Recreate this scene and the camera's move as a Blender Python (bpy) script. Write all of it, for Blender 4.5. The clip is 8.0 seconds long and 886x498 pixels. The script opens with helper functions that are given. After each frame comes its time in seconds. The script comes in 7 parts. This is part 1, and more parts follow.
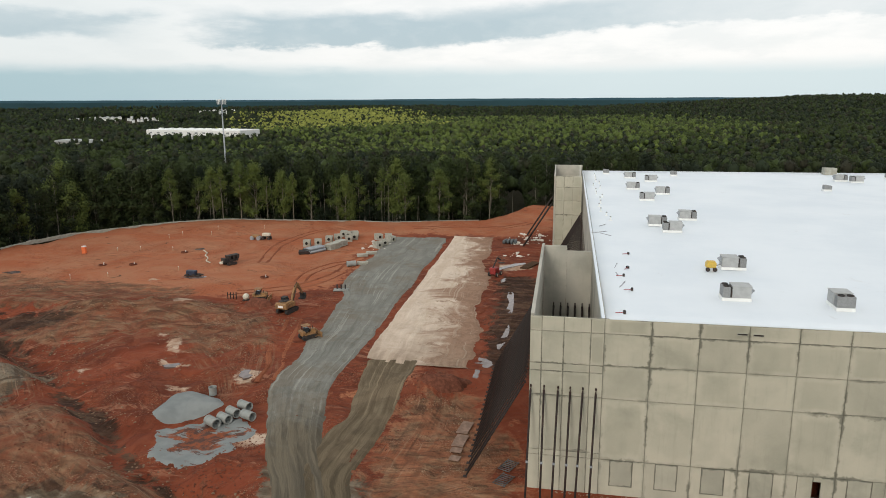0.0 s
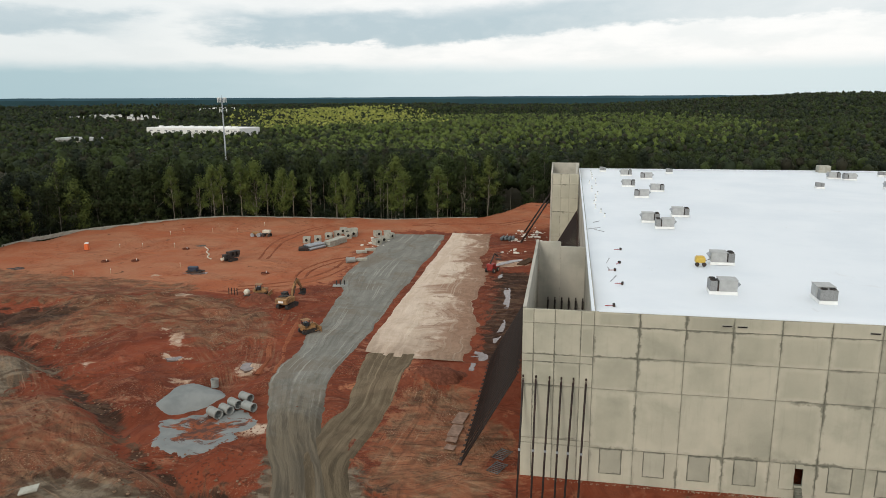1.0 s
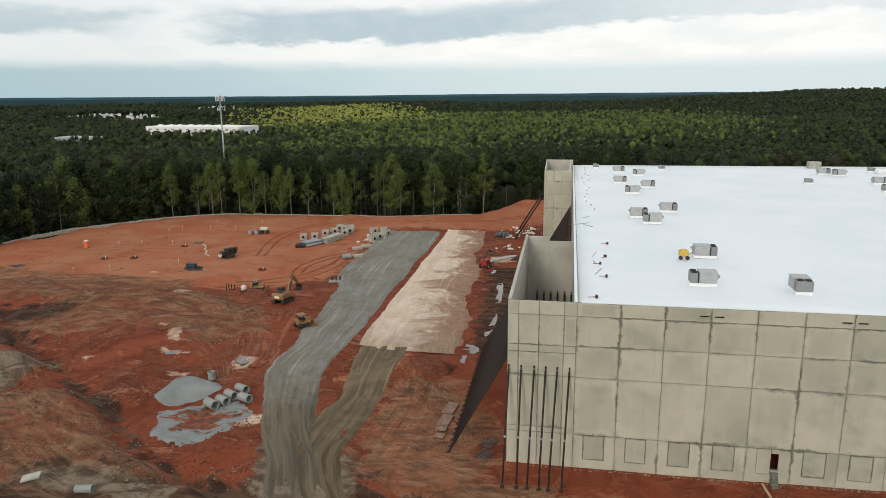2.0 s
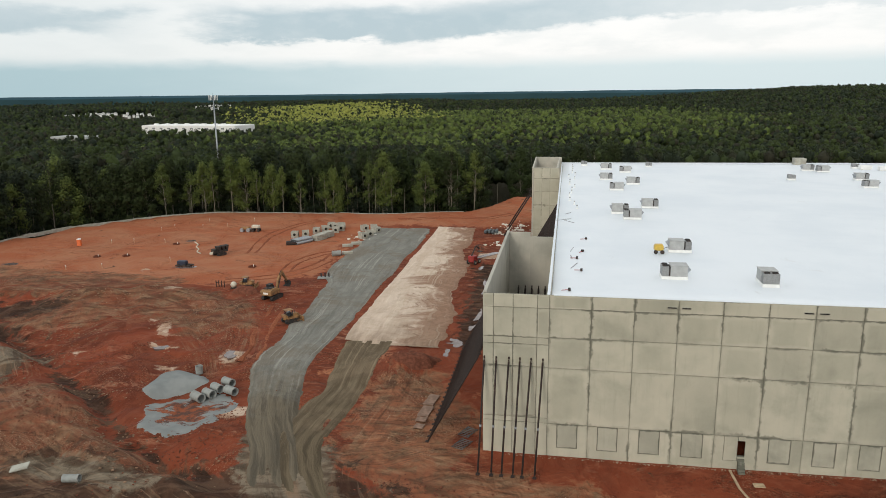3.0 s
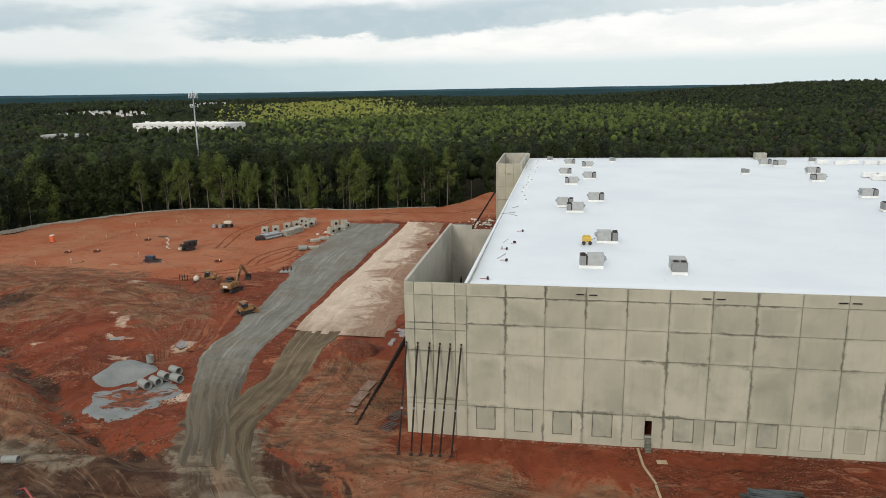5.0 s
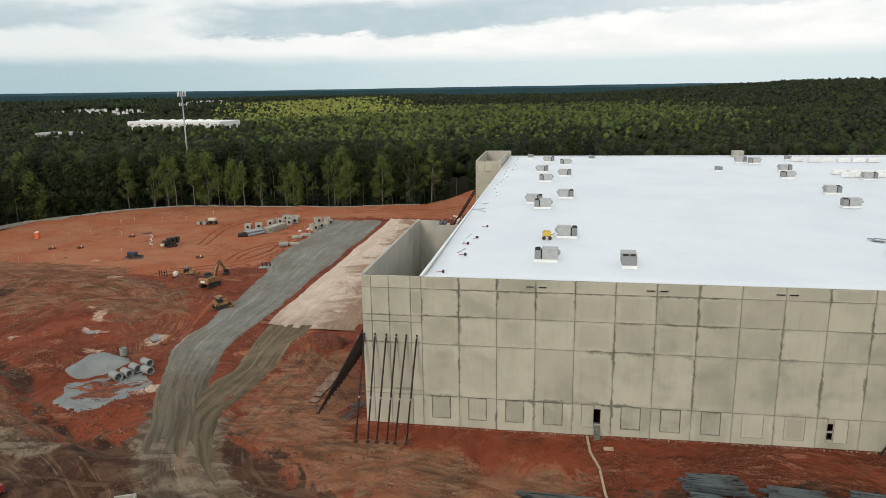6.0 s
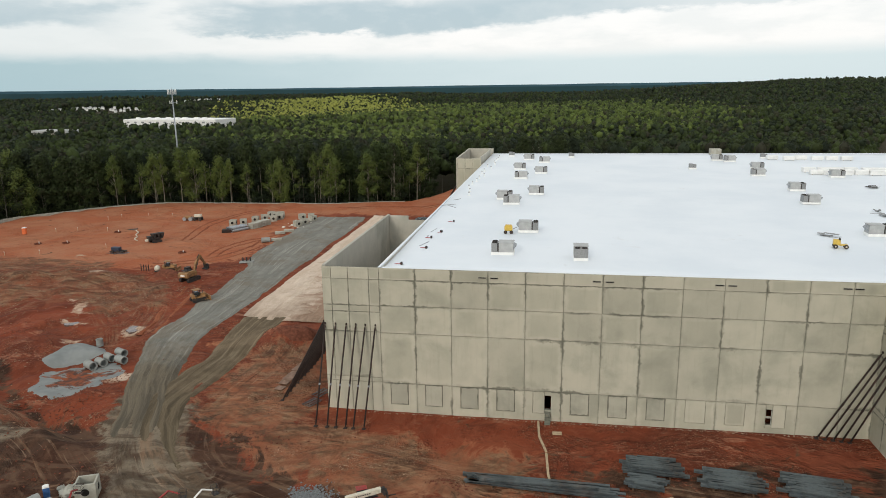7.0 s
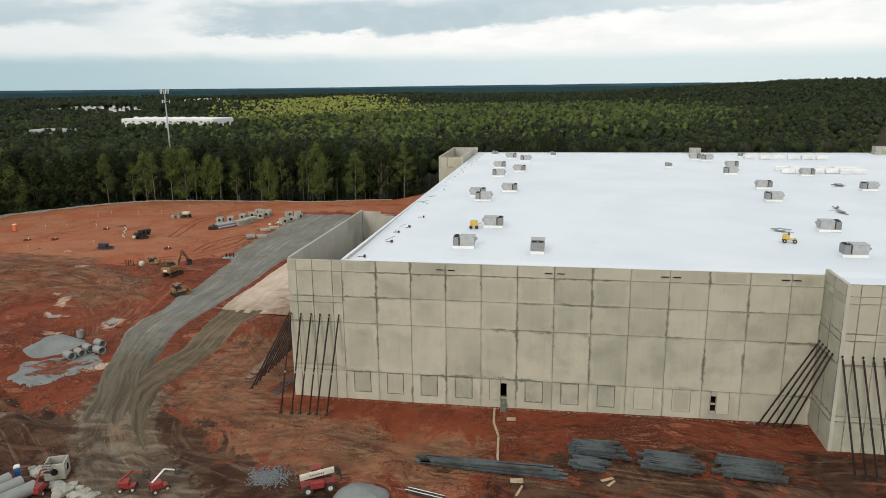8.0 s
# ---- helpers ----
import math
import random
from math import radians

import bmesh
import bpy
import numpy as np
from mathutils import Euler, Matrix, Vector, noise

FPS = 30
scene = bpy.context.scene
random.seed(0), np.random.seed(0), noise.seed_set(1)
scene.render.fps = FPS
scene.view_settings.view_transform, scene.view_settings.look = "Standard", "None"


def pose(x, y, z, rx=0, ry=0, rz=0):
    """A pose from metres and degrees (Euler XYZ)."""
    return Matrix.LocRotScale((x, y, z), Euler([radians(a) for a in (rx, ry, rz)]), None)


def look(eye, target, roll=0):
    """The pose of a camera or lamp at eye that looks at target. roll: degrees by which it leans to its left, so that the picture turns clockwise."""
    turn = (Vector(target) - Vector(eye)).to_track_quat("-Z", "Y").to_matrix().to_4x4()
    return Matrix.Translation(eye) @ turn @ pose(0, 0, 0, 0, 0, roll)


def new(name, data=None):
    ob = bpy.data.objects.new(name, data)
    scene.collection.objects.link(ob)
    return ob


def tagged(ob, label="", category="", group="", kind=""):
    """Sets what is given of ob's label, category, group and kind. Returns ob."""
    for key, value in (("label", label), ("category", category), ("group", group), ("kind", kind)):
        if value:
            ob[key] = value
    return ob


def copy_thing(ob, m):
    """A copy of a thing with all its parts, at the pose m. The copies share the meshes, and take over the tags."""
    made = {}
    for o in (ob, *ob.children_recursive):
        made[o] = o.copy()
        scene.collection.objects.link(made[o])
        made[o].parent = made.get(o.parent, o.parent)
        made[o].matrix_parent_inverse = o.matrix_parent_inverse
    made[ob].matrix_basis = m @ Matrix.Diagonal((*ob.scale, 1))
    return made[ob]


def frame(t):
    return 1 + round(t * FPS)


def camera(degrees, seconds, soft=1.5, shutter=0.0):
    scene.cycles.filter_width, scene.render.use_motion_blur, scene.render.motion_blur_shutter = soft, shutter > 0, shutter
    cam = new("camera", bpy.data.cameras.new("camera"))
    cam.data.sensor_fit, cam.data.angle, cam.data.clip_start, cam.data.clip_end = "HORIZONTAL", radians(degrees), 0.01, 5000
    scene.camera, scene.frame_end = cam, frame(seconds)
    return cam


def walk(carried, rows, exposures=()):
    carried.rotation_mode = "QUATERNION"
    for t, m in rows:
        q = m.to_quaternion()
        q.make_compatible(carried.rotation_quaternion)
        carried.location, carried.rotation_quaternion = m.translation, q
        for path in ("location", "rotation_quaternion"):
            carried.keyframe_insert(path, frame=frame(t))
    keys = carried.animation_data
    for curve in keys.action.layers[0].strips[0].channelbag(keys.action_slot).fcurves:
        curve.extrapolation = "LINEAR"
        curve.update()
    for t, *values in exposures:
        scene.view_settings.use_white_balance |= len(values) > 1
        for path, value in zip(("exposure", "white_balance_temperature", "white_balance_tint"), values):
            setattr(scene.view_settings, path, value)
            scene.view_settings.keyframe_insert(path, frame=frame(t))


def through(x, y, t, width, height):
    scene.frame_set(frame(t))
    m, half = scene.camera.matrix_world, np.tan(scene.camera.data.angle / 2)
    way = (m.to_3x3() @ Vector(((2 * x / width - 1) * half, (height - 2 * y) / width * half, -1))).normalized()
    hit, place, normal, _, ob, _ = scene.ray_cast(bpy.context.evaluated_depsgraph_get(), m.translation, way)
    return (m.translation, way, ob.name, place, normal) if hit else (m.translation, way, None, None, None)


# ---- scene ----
cam = camera(65.0, 8.0, soft=0.9)
PATH = [
    (0, (-3.171, -54.731, 33.28), (-3.523, -52.808, 32.859), -0.3),
    (0.5, (-2.839, -55.583, 33.361), (-3.19, -53.66, 32.937), -0.2),
    (1, (-2.421, -56.523, 33.416), (-2.773, -54.601, 32.989), -0.3),
    (1.5, (-1.791, -57.443, 33.439), (-2.144, -55.522, 33.009), -0.4),
    (3, (1.223, -59.701, 33.544), (0.877, -57.781, 33.106), -0.7),
    (3.5, (2.772, -60.258, 33.555), (2.429, -58.338, 33.114), -0.8),
    (4, (4.588, -60.711, 33.533), (4.248, -58.791, 33.089), -0.9),
    (4.5, (6.622, -61.15, 33.552), (6.282, -59.23, 33.107), -0.9),
    (6, (13.191, -63.059, 33.584), (12.857, -61.139, 33.132), -0.9),
    (6.5, (15.431, -64.061, 33.604), (15.099, -62.141, 33.15), -0.8),
    (7, (17.801, -65.025, 33.536), (17.47, -63.106, 33.08), -0.8),
    (7.5, (20.123, -66.097, 33.474), (19.791, -64.178, 33.018), -0.7),
    (8, (22.411, -67.254, 33.453), (22.079, -65.335, 32.997), -0.7),
]
UNIT = 1.37   # the plan below is drawn in units of 1.37 m: a doorway 1.5 units high is a door of 2.1 m
walk(cam, [(t, look(Vector(eye) * UNIT, Vector(target) * UNIT, roll)) for t, eye, target, roll in PATH])

# ---- world, sun ----
world = bpy.data.worlds.new("sky")
scene.world = world
world.use_nodes = True
SUN_EL, SUN_AZ = 25.0, 194.0   # degrees; azimuth clockwise from +y


def build_world():
    nt = world.node_tree
    nt.nodes.clear()
    N, L = nt.nodes.new, nt.links.new
    out = N("ShaderNodeOutputWorld")
    sky = N("ShaderNodeTexSky")
    sky.sky_type, sky.sun_disc = "NISHITA", False
    sky.sun_elevation, sky.sun_rotation = radians(SUN_EL), radians(SUN_AZ)
    sky.air_density, sky.dust_density = 1.0, 2.5
    bg_sky = N("ShaderNodeBackground")
    bg_sky.inputs["Strength"].default_value = 0.13
    L(sky.outputs["Color"], bg_sky.inputs["Color"])
    # banks of cloud, by direction
    geo = N("ShaderNodeTexCoord")
    sep = N("ShaderNodeSeparateXYZ")
    L(geo.outputs["Generated"], sep.inputs[0])

    def m(op, a, b=None):
        n = N("ShaderNodeMath")
        n.operation = op
        for i, v in enumerate((a, b)):
            if v is None:
                continue
            if isinstance(v, (int, float)):
                n.inputs[i].default_value = v
            else:
                L(v, n.inputs[i])
        return n.outputs[0]

    def noise_tex(scale, detail, rough, stretch, shift):
        mp = N("ShaderNodeMapping")
        mp.inputs["Scale"].default_value = stretch
        mp.inputs["Location"].default_value = shift
        L(geo.outputs["Generated"], mp.inputs[0])
        t = N("ShaderNodeTexNoise")
        t.inputs["Scale"].default_value = scale
        t.inputs["Detail"].default_value = detail
        t.inputs["Roughness"].default_value = rough
        L(mp.outputs[0], t.inputs["Vector"])
        return t.outputs["Fac"]

    def smooth(v, lo, hi):
        r = N("ShaderNodeMapRange")
        r.interpolation_type = "SMOOTHSTEP"
        r.inputs["From Min"].default_value, r.inputs["From Max"].default_value = lo, hi
        L(v, r.inputs["Value"])
        return r.outputs[0]

    def blend(f, a, b):
        n = N("ShaderNodeMix")
        n.data_type = "RGBA"
        L(f, n.inputs["Factor"])
        for q, v in ((6, a), (7, b)):
            if isinstance(v, tuple):
                n.inputs[q].default_value = (*v, 1)
            else:
                L(v, n.inputs[q])
        return n.outputs[2]

    z = sep.outputs["Z"]
    big = noise_tex(1.0, 6, 0.55, (2.6, 2.6, 9), (2.3, 0.9, 0.35))
    wisp = noise_tex(1.0, 7, 0.6, (9, 9, 36), (4.0, 2.0, 1.0))
    puff = noise_tex(1.0, 5, 0.6, (26, 26, 60), (1.0, 5.0, 2.0))
    bearing = m("ADD", m("ARCTAN2", sep.outputs["X"], sep.outputs["Y"]), m("MULTIPLY", m("SUBTRACT", wisp, 0.5), 0.22))
    height = m("ADD", z, m("ADD", m("MULTIPLY", m("SUBTRACT", wisp, 0.5), 0.034), m("MULTIPLY", m("SUBTRACT", puff, 0.5), 0.02)))
    # a long grey bank over the hills, thinning to the east, and a smaller one to the west
    lifted = m("SUBTRACT", height, m("MULTIPLY", smooth(bearing, -0.25, 0.15), 0.026))
    bank = m("MULTIPLY", m("MULTIPLY", smooth(lifted, 0.066, 0.074), m("SUBTRACT", 1.0, smooth(lifted, 0.100, 0.124))), m("MULTIPLY", smooth(bearing, -0.54, -0.43), m("SUBTRACT", 1.0, m("MULTIPLY", smooth(bearing, -0.15, 0.30), 0.62))))
    west = m("MULTIPLY", m("MULTIPLY", smooth(height, 0.070, 0.084), m("SUBTRACT", 1.0, smooth(height, 0.094, 0.116))), m("SUBTRACT", 1.0, smooth(bearing, -0.66, -0.54)))
    above = m("MULTIPLY", smooth(z, 0.135, 0.19), smooth(big, 0.46, 0.68))
    thick = m("MAXIMUM", m("MAXIMUM", bank, m("MULTIPLY", west, 0.9)), above)
    thick = m("MULTIPLY", thick, m("ADD", 0.72, m("MULTIPLY", puff, 0.5)))
    white = blend(smooth(bearing, -0.75, -0.2), (0.86, 0.90, 0.90), (1.04, 1.03, 1.01))
    white = blend(m("MULTIPLY", smooth(wisp, 0.40, 0.66), 0.35), white, (0.74, 0.80, 0.81))
    cloud = blend(thick, white, (0.52, 0.63, 0.68))
    # pale blue air close to the horizon
    haze = blend(smooth(bearing, -0.8, 0.1), (0.46, 0.62, 0.67), (0.73, 0.84, 0.865))
    low = m("SUBTRACT", 1.0, smooth(m("ADD", z, m("MULTIPLY", m("SUBTRACT", wisp, 0.5), 0.02)), 0.030, 0.052))
    sky_colour = blend(low, cloud, haze)
    bg_cloud = N("ShaderNodeBackground")
    bg_cloud.inputs["Strength"].default_value = 1.0
    L(sky_colour, bg_cloud.inputs["Color"])
    mx = N("ShaderNodeMixShader")
    mx.inputs[0].default_value = 0.92
    L(bg_sky.outputs[0], mx.inputs[1])
    L(bg_cloud.outputs[0], mx.inputs[2])
    L(mx.outputs[0], out.inputs["Surface"])


build_world()
sun = new("sun", bpy.data.lights.new("sun", "SUN"))
sun.data.energy, sun.data.angle, sun.data.color = 1.25, radians(14), (1.0, 0.93, 0.82)
_d = Vector((math.sin(radians(SUN_AZ)) * math.cos(radians(SUN_EL)), math.cos(radians(SUN_AZ)) * math.cos(radians(SUN_EL)), math.sin(radians(SUN_EL))))
sun.matrix_world = look(_d * 100, (0, 0, 0))
scene.view_settings.exposure = 0.0


# ---- helpers for materials ----
class Mat:
    """A small builder of node materials."""

    def __init__(self, name, rough=0.8, metal=0.0):
        self.m = bpy.data.materials.new(name)
        self.m.use_nodes = True
        self.nt = self.m.node_tree
        self.b = self.nt.nodes["Principled BSDF"]
        self.b.inputs["Roughness"].default_value = rough
        self.b.inputs["Metallic"].default_value = metal
        if rough > 0.8:
            self.b.inputs["Specular IOR Level"].default_value = 0.12
        self.tc = self.nt.nodes.new("ShaderNodeTexCoord").outputs["Object"]

    def n(self, kind):
        return self.nt.nodes.new(kind)

    def link(self, a, b):
        self.nt.links.new(a, b)

    def put(self, v, socket):
        if isinstance(v, (int, float)):
            socket.default_value = v
        elif isinstance(v, tuple):
            socket.default_value = (*v, 1) if len(v) == 3 and socket.type == "RGBA" else v
        else:
            self.link(v, socket)

    def math(self, op, a, b=None, clamp=False):
        n = self.n("ShaderNodeMath")
        n.operation, n.use_clamp = op, clamp
        self.put(a, n.inputs[0])
        if b is not None:
            self.put(b, n.inputs[1])
        return n.outputs[0]

    def vec(self, scale=(1, 1, 1), source=None, shift=(0, 0, 0)):
        n = self.n("ShaderNodeMapping")
        n.inputs["Scale"].default_value = scale
        n.inputs["Location"].default_value = shift
        self.link(source or self.tc, n.inputs[0])
        return n.outputs[0]

    def noise(self, scale, detail=4, rough=0.55, vec=None, warp=0.0):
        n = self.n("ShaderNodeTexNoise")
        n.inputs["Scale"].default_value = scale
        n.inputs["Detail"].default_value = detail
        n.inputs["Roughness"].default_value = rough
        n.inputs["Distortion"].default_value = warp
        self.link(vec or self.tc, n.inputs["Vector"])
        return n.outputs["Fac"]

    def step(self, v, lo, hi):
        n = self.n("ShaderNodeMapRange")
        n.interpolation_type = "SMOOTHSTEP"
        self.link(v, n.inputs["Value"])
        n.inputs["From Min"].default_value, n.inputs["From Max"].default_value = lo, hi
        return n.outputs[0]

    def mix(self, f, a, b, mode="MIX"):
        n = self.n("ShaderNodeMix")
        n.data_type, n.blend_type = "RGBA", mode
        self.put(f, n.inputs["Factor"])
        self.put(a, n.inputs[6])
        self.put(b, n.inputs[7])
        return n.outputs[2]

    def attr(self, name):
        n = self.n("ShaderNodeAttribute")
        n.attribute_name = name
        s = self.n("ShaderNodeSeparateColor")
        self.link(n.outputs["Color"], s.inputs[0])
        return s.outputs

    def bump(self, v, strength, dist):
        n = self.n("ShaderNodeBump")
        n.inputs["Strength"].default_value = strength
        n.inputs["Distance"].default_value = dist
        self.link(v, n.inputs["Height"])
        self.link(n.outputs[0], self.b.inputs["Normal"])

    def random(self):
        return self.n("ShaderNodeObjectInfo").outputs["Random"]

    def done(self, colour):
        self.put(colour, self.b.inputs["Base Color"])
        return self.m


def plain(name, colour, rough=0.6, metal=0.0, wear=0.25, scale=6.0, dirt=None, dirt_amount=0.3):
    """A painted or moulded surface with wear at two scales and some dirt."""
    k = Mat(name, rough, metal)
    dark = tuple(c * (1 - wear) for c in colour)
    c = k.mix(k.step(k.noise(scale, 5), 0.35, 0.65), colour, dark)
    c = k.mix(k.math("MULTIPLY", k.noise(scale * 7, 3), 0.25), c, tuple(min(1, q * 1.25) for q in colour))
    if dirt:
        c = k.mix(k.math("MULTIPLY", k.step(k.noise(scale * 0.6, 6, 0.65), 0.45, 0.7), dirt_amount), c, dirt)
    k.bump(k.noise(scale * 9, 3), 0.15, 0.01)
    return k.done(c)


def clay_tones(k):
    """Damp red clay: smooth smeared sweeps of lighter and darker clay, with clods in places."""
    big = k.step(k.noise(0.05, 5, 0.6, None, 1.2), 0.40, 0.62)
    mid = k.step(k.noise(0.22, 6, 0.6, None, 2.5), 0.40, 0.62)
    sweep = k.noise(0.20, 4, 0.52, k.vec((0.55, 1.25, 1)), 3.0)
    fine = k.noise(1.5, 7, 0.7, None, 1.0)
    grit = k.noise(6.0, 4, 0.7)
    cloddy = k.step(k.noise(0.09, 6, 0.66, None, 1.0), 0.52, 0.62)
    lively = k.step(k.noise(0.045, 5, 0.6, None, 1.5), 0.47, 0.60)
    scrape = k.math("MULTIPLY", lively, k.math("MULTIPLY", k.step(sweep, 0.55, 0.60), k.math("SUBTRACT", 1.0, k.step(sweep, 0.60, 0.66))))
    groove = k.math("MULTIPLY", lively, k.math("MULTIPLY", k.step(sweep, 0.40, 0.435), k.math("SUBTRACT", 1.0, k.step(sweep, 0.435, 0.47))))
    c = k.mix(big, (0.200, 0.047, 0.0215), (0.118, 0.030, 0.0155))
    c = k.mix(k.math("MULTIPLY", mid, 0.4), c, (0.25, 0.077, 0.039))
    c = k.mix(k.math("MULTIPLY", scrape, 0.5), c, (0.40, 0.195, 0.12))
    c = k.mix(k.math("MULTIPLY", groove, 0.65), c, (0.10, 0.030, 0.016))
    c = k.mix(k.math("MULTIPLY", k.math("MULTIPLY", k.step(fine, 0.47, 0.66), cloddy), 0.8), c, (0.085, 0.030, 0.016))
    c = k.mix(k.math("MULTIPLY", k.math("MULTIPLY", k.step(grit, 0.56, 0.66), cloddy), 0.65), c, (0.48, 0.30, 0.19))
    c = k.mix(k.math("MULTIPLY", k.step(fine, 0.50, 0.72), 0.15), c, (0.13, 0.038, 0.019))
    return c, mid, fine, scrape, grit, sweep, cloddy, lively


def ground_material():
    k = Mat("red_clay_ground", 0.9)
    z1, z2 = k.attr("zone_a"), k.attr("zone_b")
    c, mid, fine, scrape, grit, sweep, cloddy, lively = clay_tones(k)
    rag = k.math("MULTIPLY", k.math("SUBTRACT", k.noise(0.17, 9, 0.72, None, 1.5), 0.5), 3.2)
    rag2 = k.math("MULTIPLY", k.math("SUBTRACT", k.noise(0.7, 7, 0.72, None, 0.8), 0.5), 2.0)

    def zone(mask, wobble):
        return k.step(k.math("ADD", mask, wobble), 0.34, 0.66)

    dry = k.mix(k.step(k.noise(0.06, 6, 0.6, None, 1.5), 0.36, 0.64), (0.34, 0.108, 0.050), (0.37, 0.160, 0.086))
    dry = k.mix(k.math("MULTIPLY", k.step(k.noise(0.3, 7, 0.68, None, 1.9), 0.5, 0.68), 0.4), dry, (0.33, 0.098, 0.046))
    dry = k.mix(k.math("MULTIPLY", scrape, 0.15), dry, (0.48, 0.25, 0.15))
    c = k.mix(k.math("MULTIPLY", zone(z2[2], rag), 0.9), c, dry)
    tan = k.mix(k.step(sweep, 0.36, 0.64), (0.092, 0.049, 0.028), (0.25, 0.148, 0.086))
    tan = k.mix(k.math("MULTIPLY", mid, 0.6), tan, (0.20, 0.068, 0.035))
    tan = k.mix(k.math("MULTIPLY", k.step(fine, 0.46, 0.64), 0.45), tan, (0.065, 0.035, 0.021))
    tan = k.mix(k.math("MULTIPLY", k.math("MULTIPLY", k.step(grit, 0.55, 0.66), cloddy), 0.7), tan, (0.52, 0.39, 0.27))
    c = k.mix(k.math("MULTIPLY", zone(z1[0], rag), k.math("ADD", 0.5, k.math("MULTIPLY", k.step(k.noise(0.14, 6, 0.62, None, 2.5), 0.42, 0.56), 0.42))), c, tan)
    dark = k.mix(mid, (0.030, 0.017, 0.011), (0.066, 0.037, 0.023))
    dark = k.mix(k.math("MULTIPLY", k.step(sweep, 0.5, 0.62), 0.6), dark, (0.125, 0.078, 0.05))
    c = k.mix(k.math("MULTIPLY", zone(z1[1], rag), 0.92), c, dark)
    grey = k.mix(k.step(sweep, 0.38, 0.62), (0.085, 0.060, 0.040), (0.20, 0.16, 0.115))
    grey = k.mix(k.math("MULTIPLY", k.step(fine, 0.48, 0.66), 0.6), grey, (0.10, 0.072, 0.048))
    c = k.mix(zone(z1[2], rag2), c, grey)
    sand = k.mix(mid, (0.36, 0.22, 0.145), (0.50, 0.38, 0.29))
    c = k.mix(zone(z2[0], rag2), c, sand)
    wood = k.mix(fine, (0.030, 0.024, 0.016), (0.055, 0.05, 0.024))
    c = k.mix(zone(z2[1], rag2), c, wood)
    z3 = k.n("ShaderNodeAttribute")
    z3.attribute_name = "drag"
    drag = k.n("ShaderNodeSeparateXYZ")
    k.link(z3.outputs["Vector"], drag.inputs[0])
    strong = k.math("MULTIPLY", k.step(k.math("ADD", drag.outputs[2], k.math("MULTIPLY", rag, 0.45)), 0.25, 0.85), k.math("ADD", 0.25, k.math("MULTIPLY", k.step(k.noise(0.10, 6, 0.62, None, 1.2), 0.40, 0.60), 0.75)))
    lines = k.noise(1.0, 5, 0.62, k.vec((0.85, 0.075, 1), z3.outputs["Vector"]), 0.7)
    thin = k.noise(1.0, 3, 0.55, k.vec((3.4, 0.16, 1), z3.outputs["Vector"]), 0.4)
    c = k.mix(k.math("MULTIPLY", strong, k.math("MULTIPLY", k.step(lines, 0.50, 0.62), 0.5)), c, k.mix(mid, (0.21, 0.115, 0.065), (0.27, 0.17, 0.105)))
    c = k.mix(k.math("MULTIPLY", strong, k.math("MULTIPLY", k.math("SUBTRACT", 1.0, k.step(lines, 0.36, 0.46)), 0.55)), c, (0.06, 0.029, 0.018))
    c = k.mix(k.math("MULTIPLY", strong, k.math("MULTIPLY", k.step(thin, 0.60, 0.68), 0.4)), c, (0.36, 0.24, 0.16))
    c = k.mix(k.math("MULTIPLY", strong, k.math("MULTIPLY", k.math("SUBTRACT", 1.0, k.step(thin, 0.36, 0.42)), 0.38)), c, (0.07, 0.035, 0.021))
    k.bump(k.math("ADD", k.math("ADD", k.math("MULTIPLY", k.noise(1.6, 6, 0.66), k.math("ADD", 0.12, k.math("MULTIPLY", cloddy, 0.8))), k.math("MULTIPLY", k.math("MULTIPLY", sweep, lively), 1.6)), k.math("MULTIPLY", k.noise(0.3, 4, 0.5, None, 1.0), 1.0)), 1.0, 0.55)
    return k.done(c)


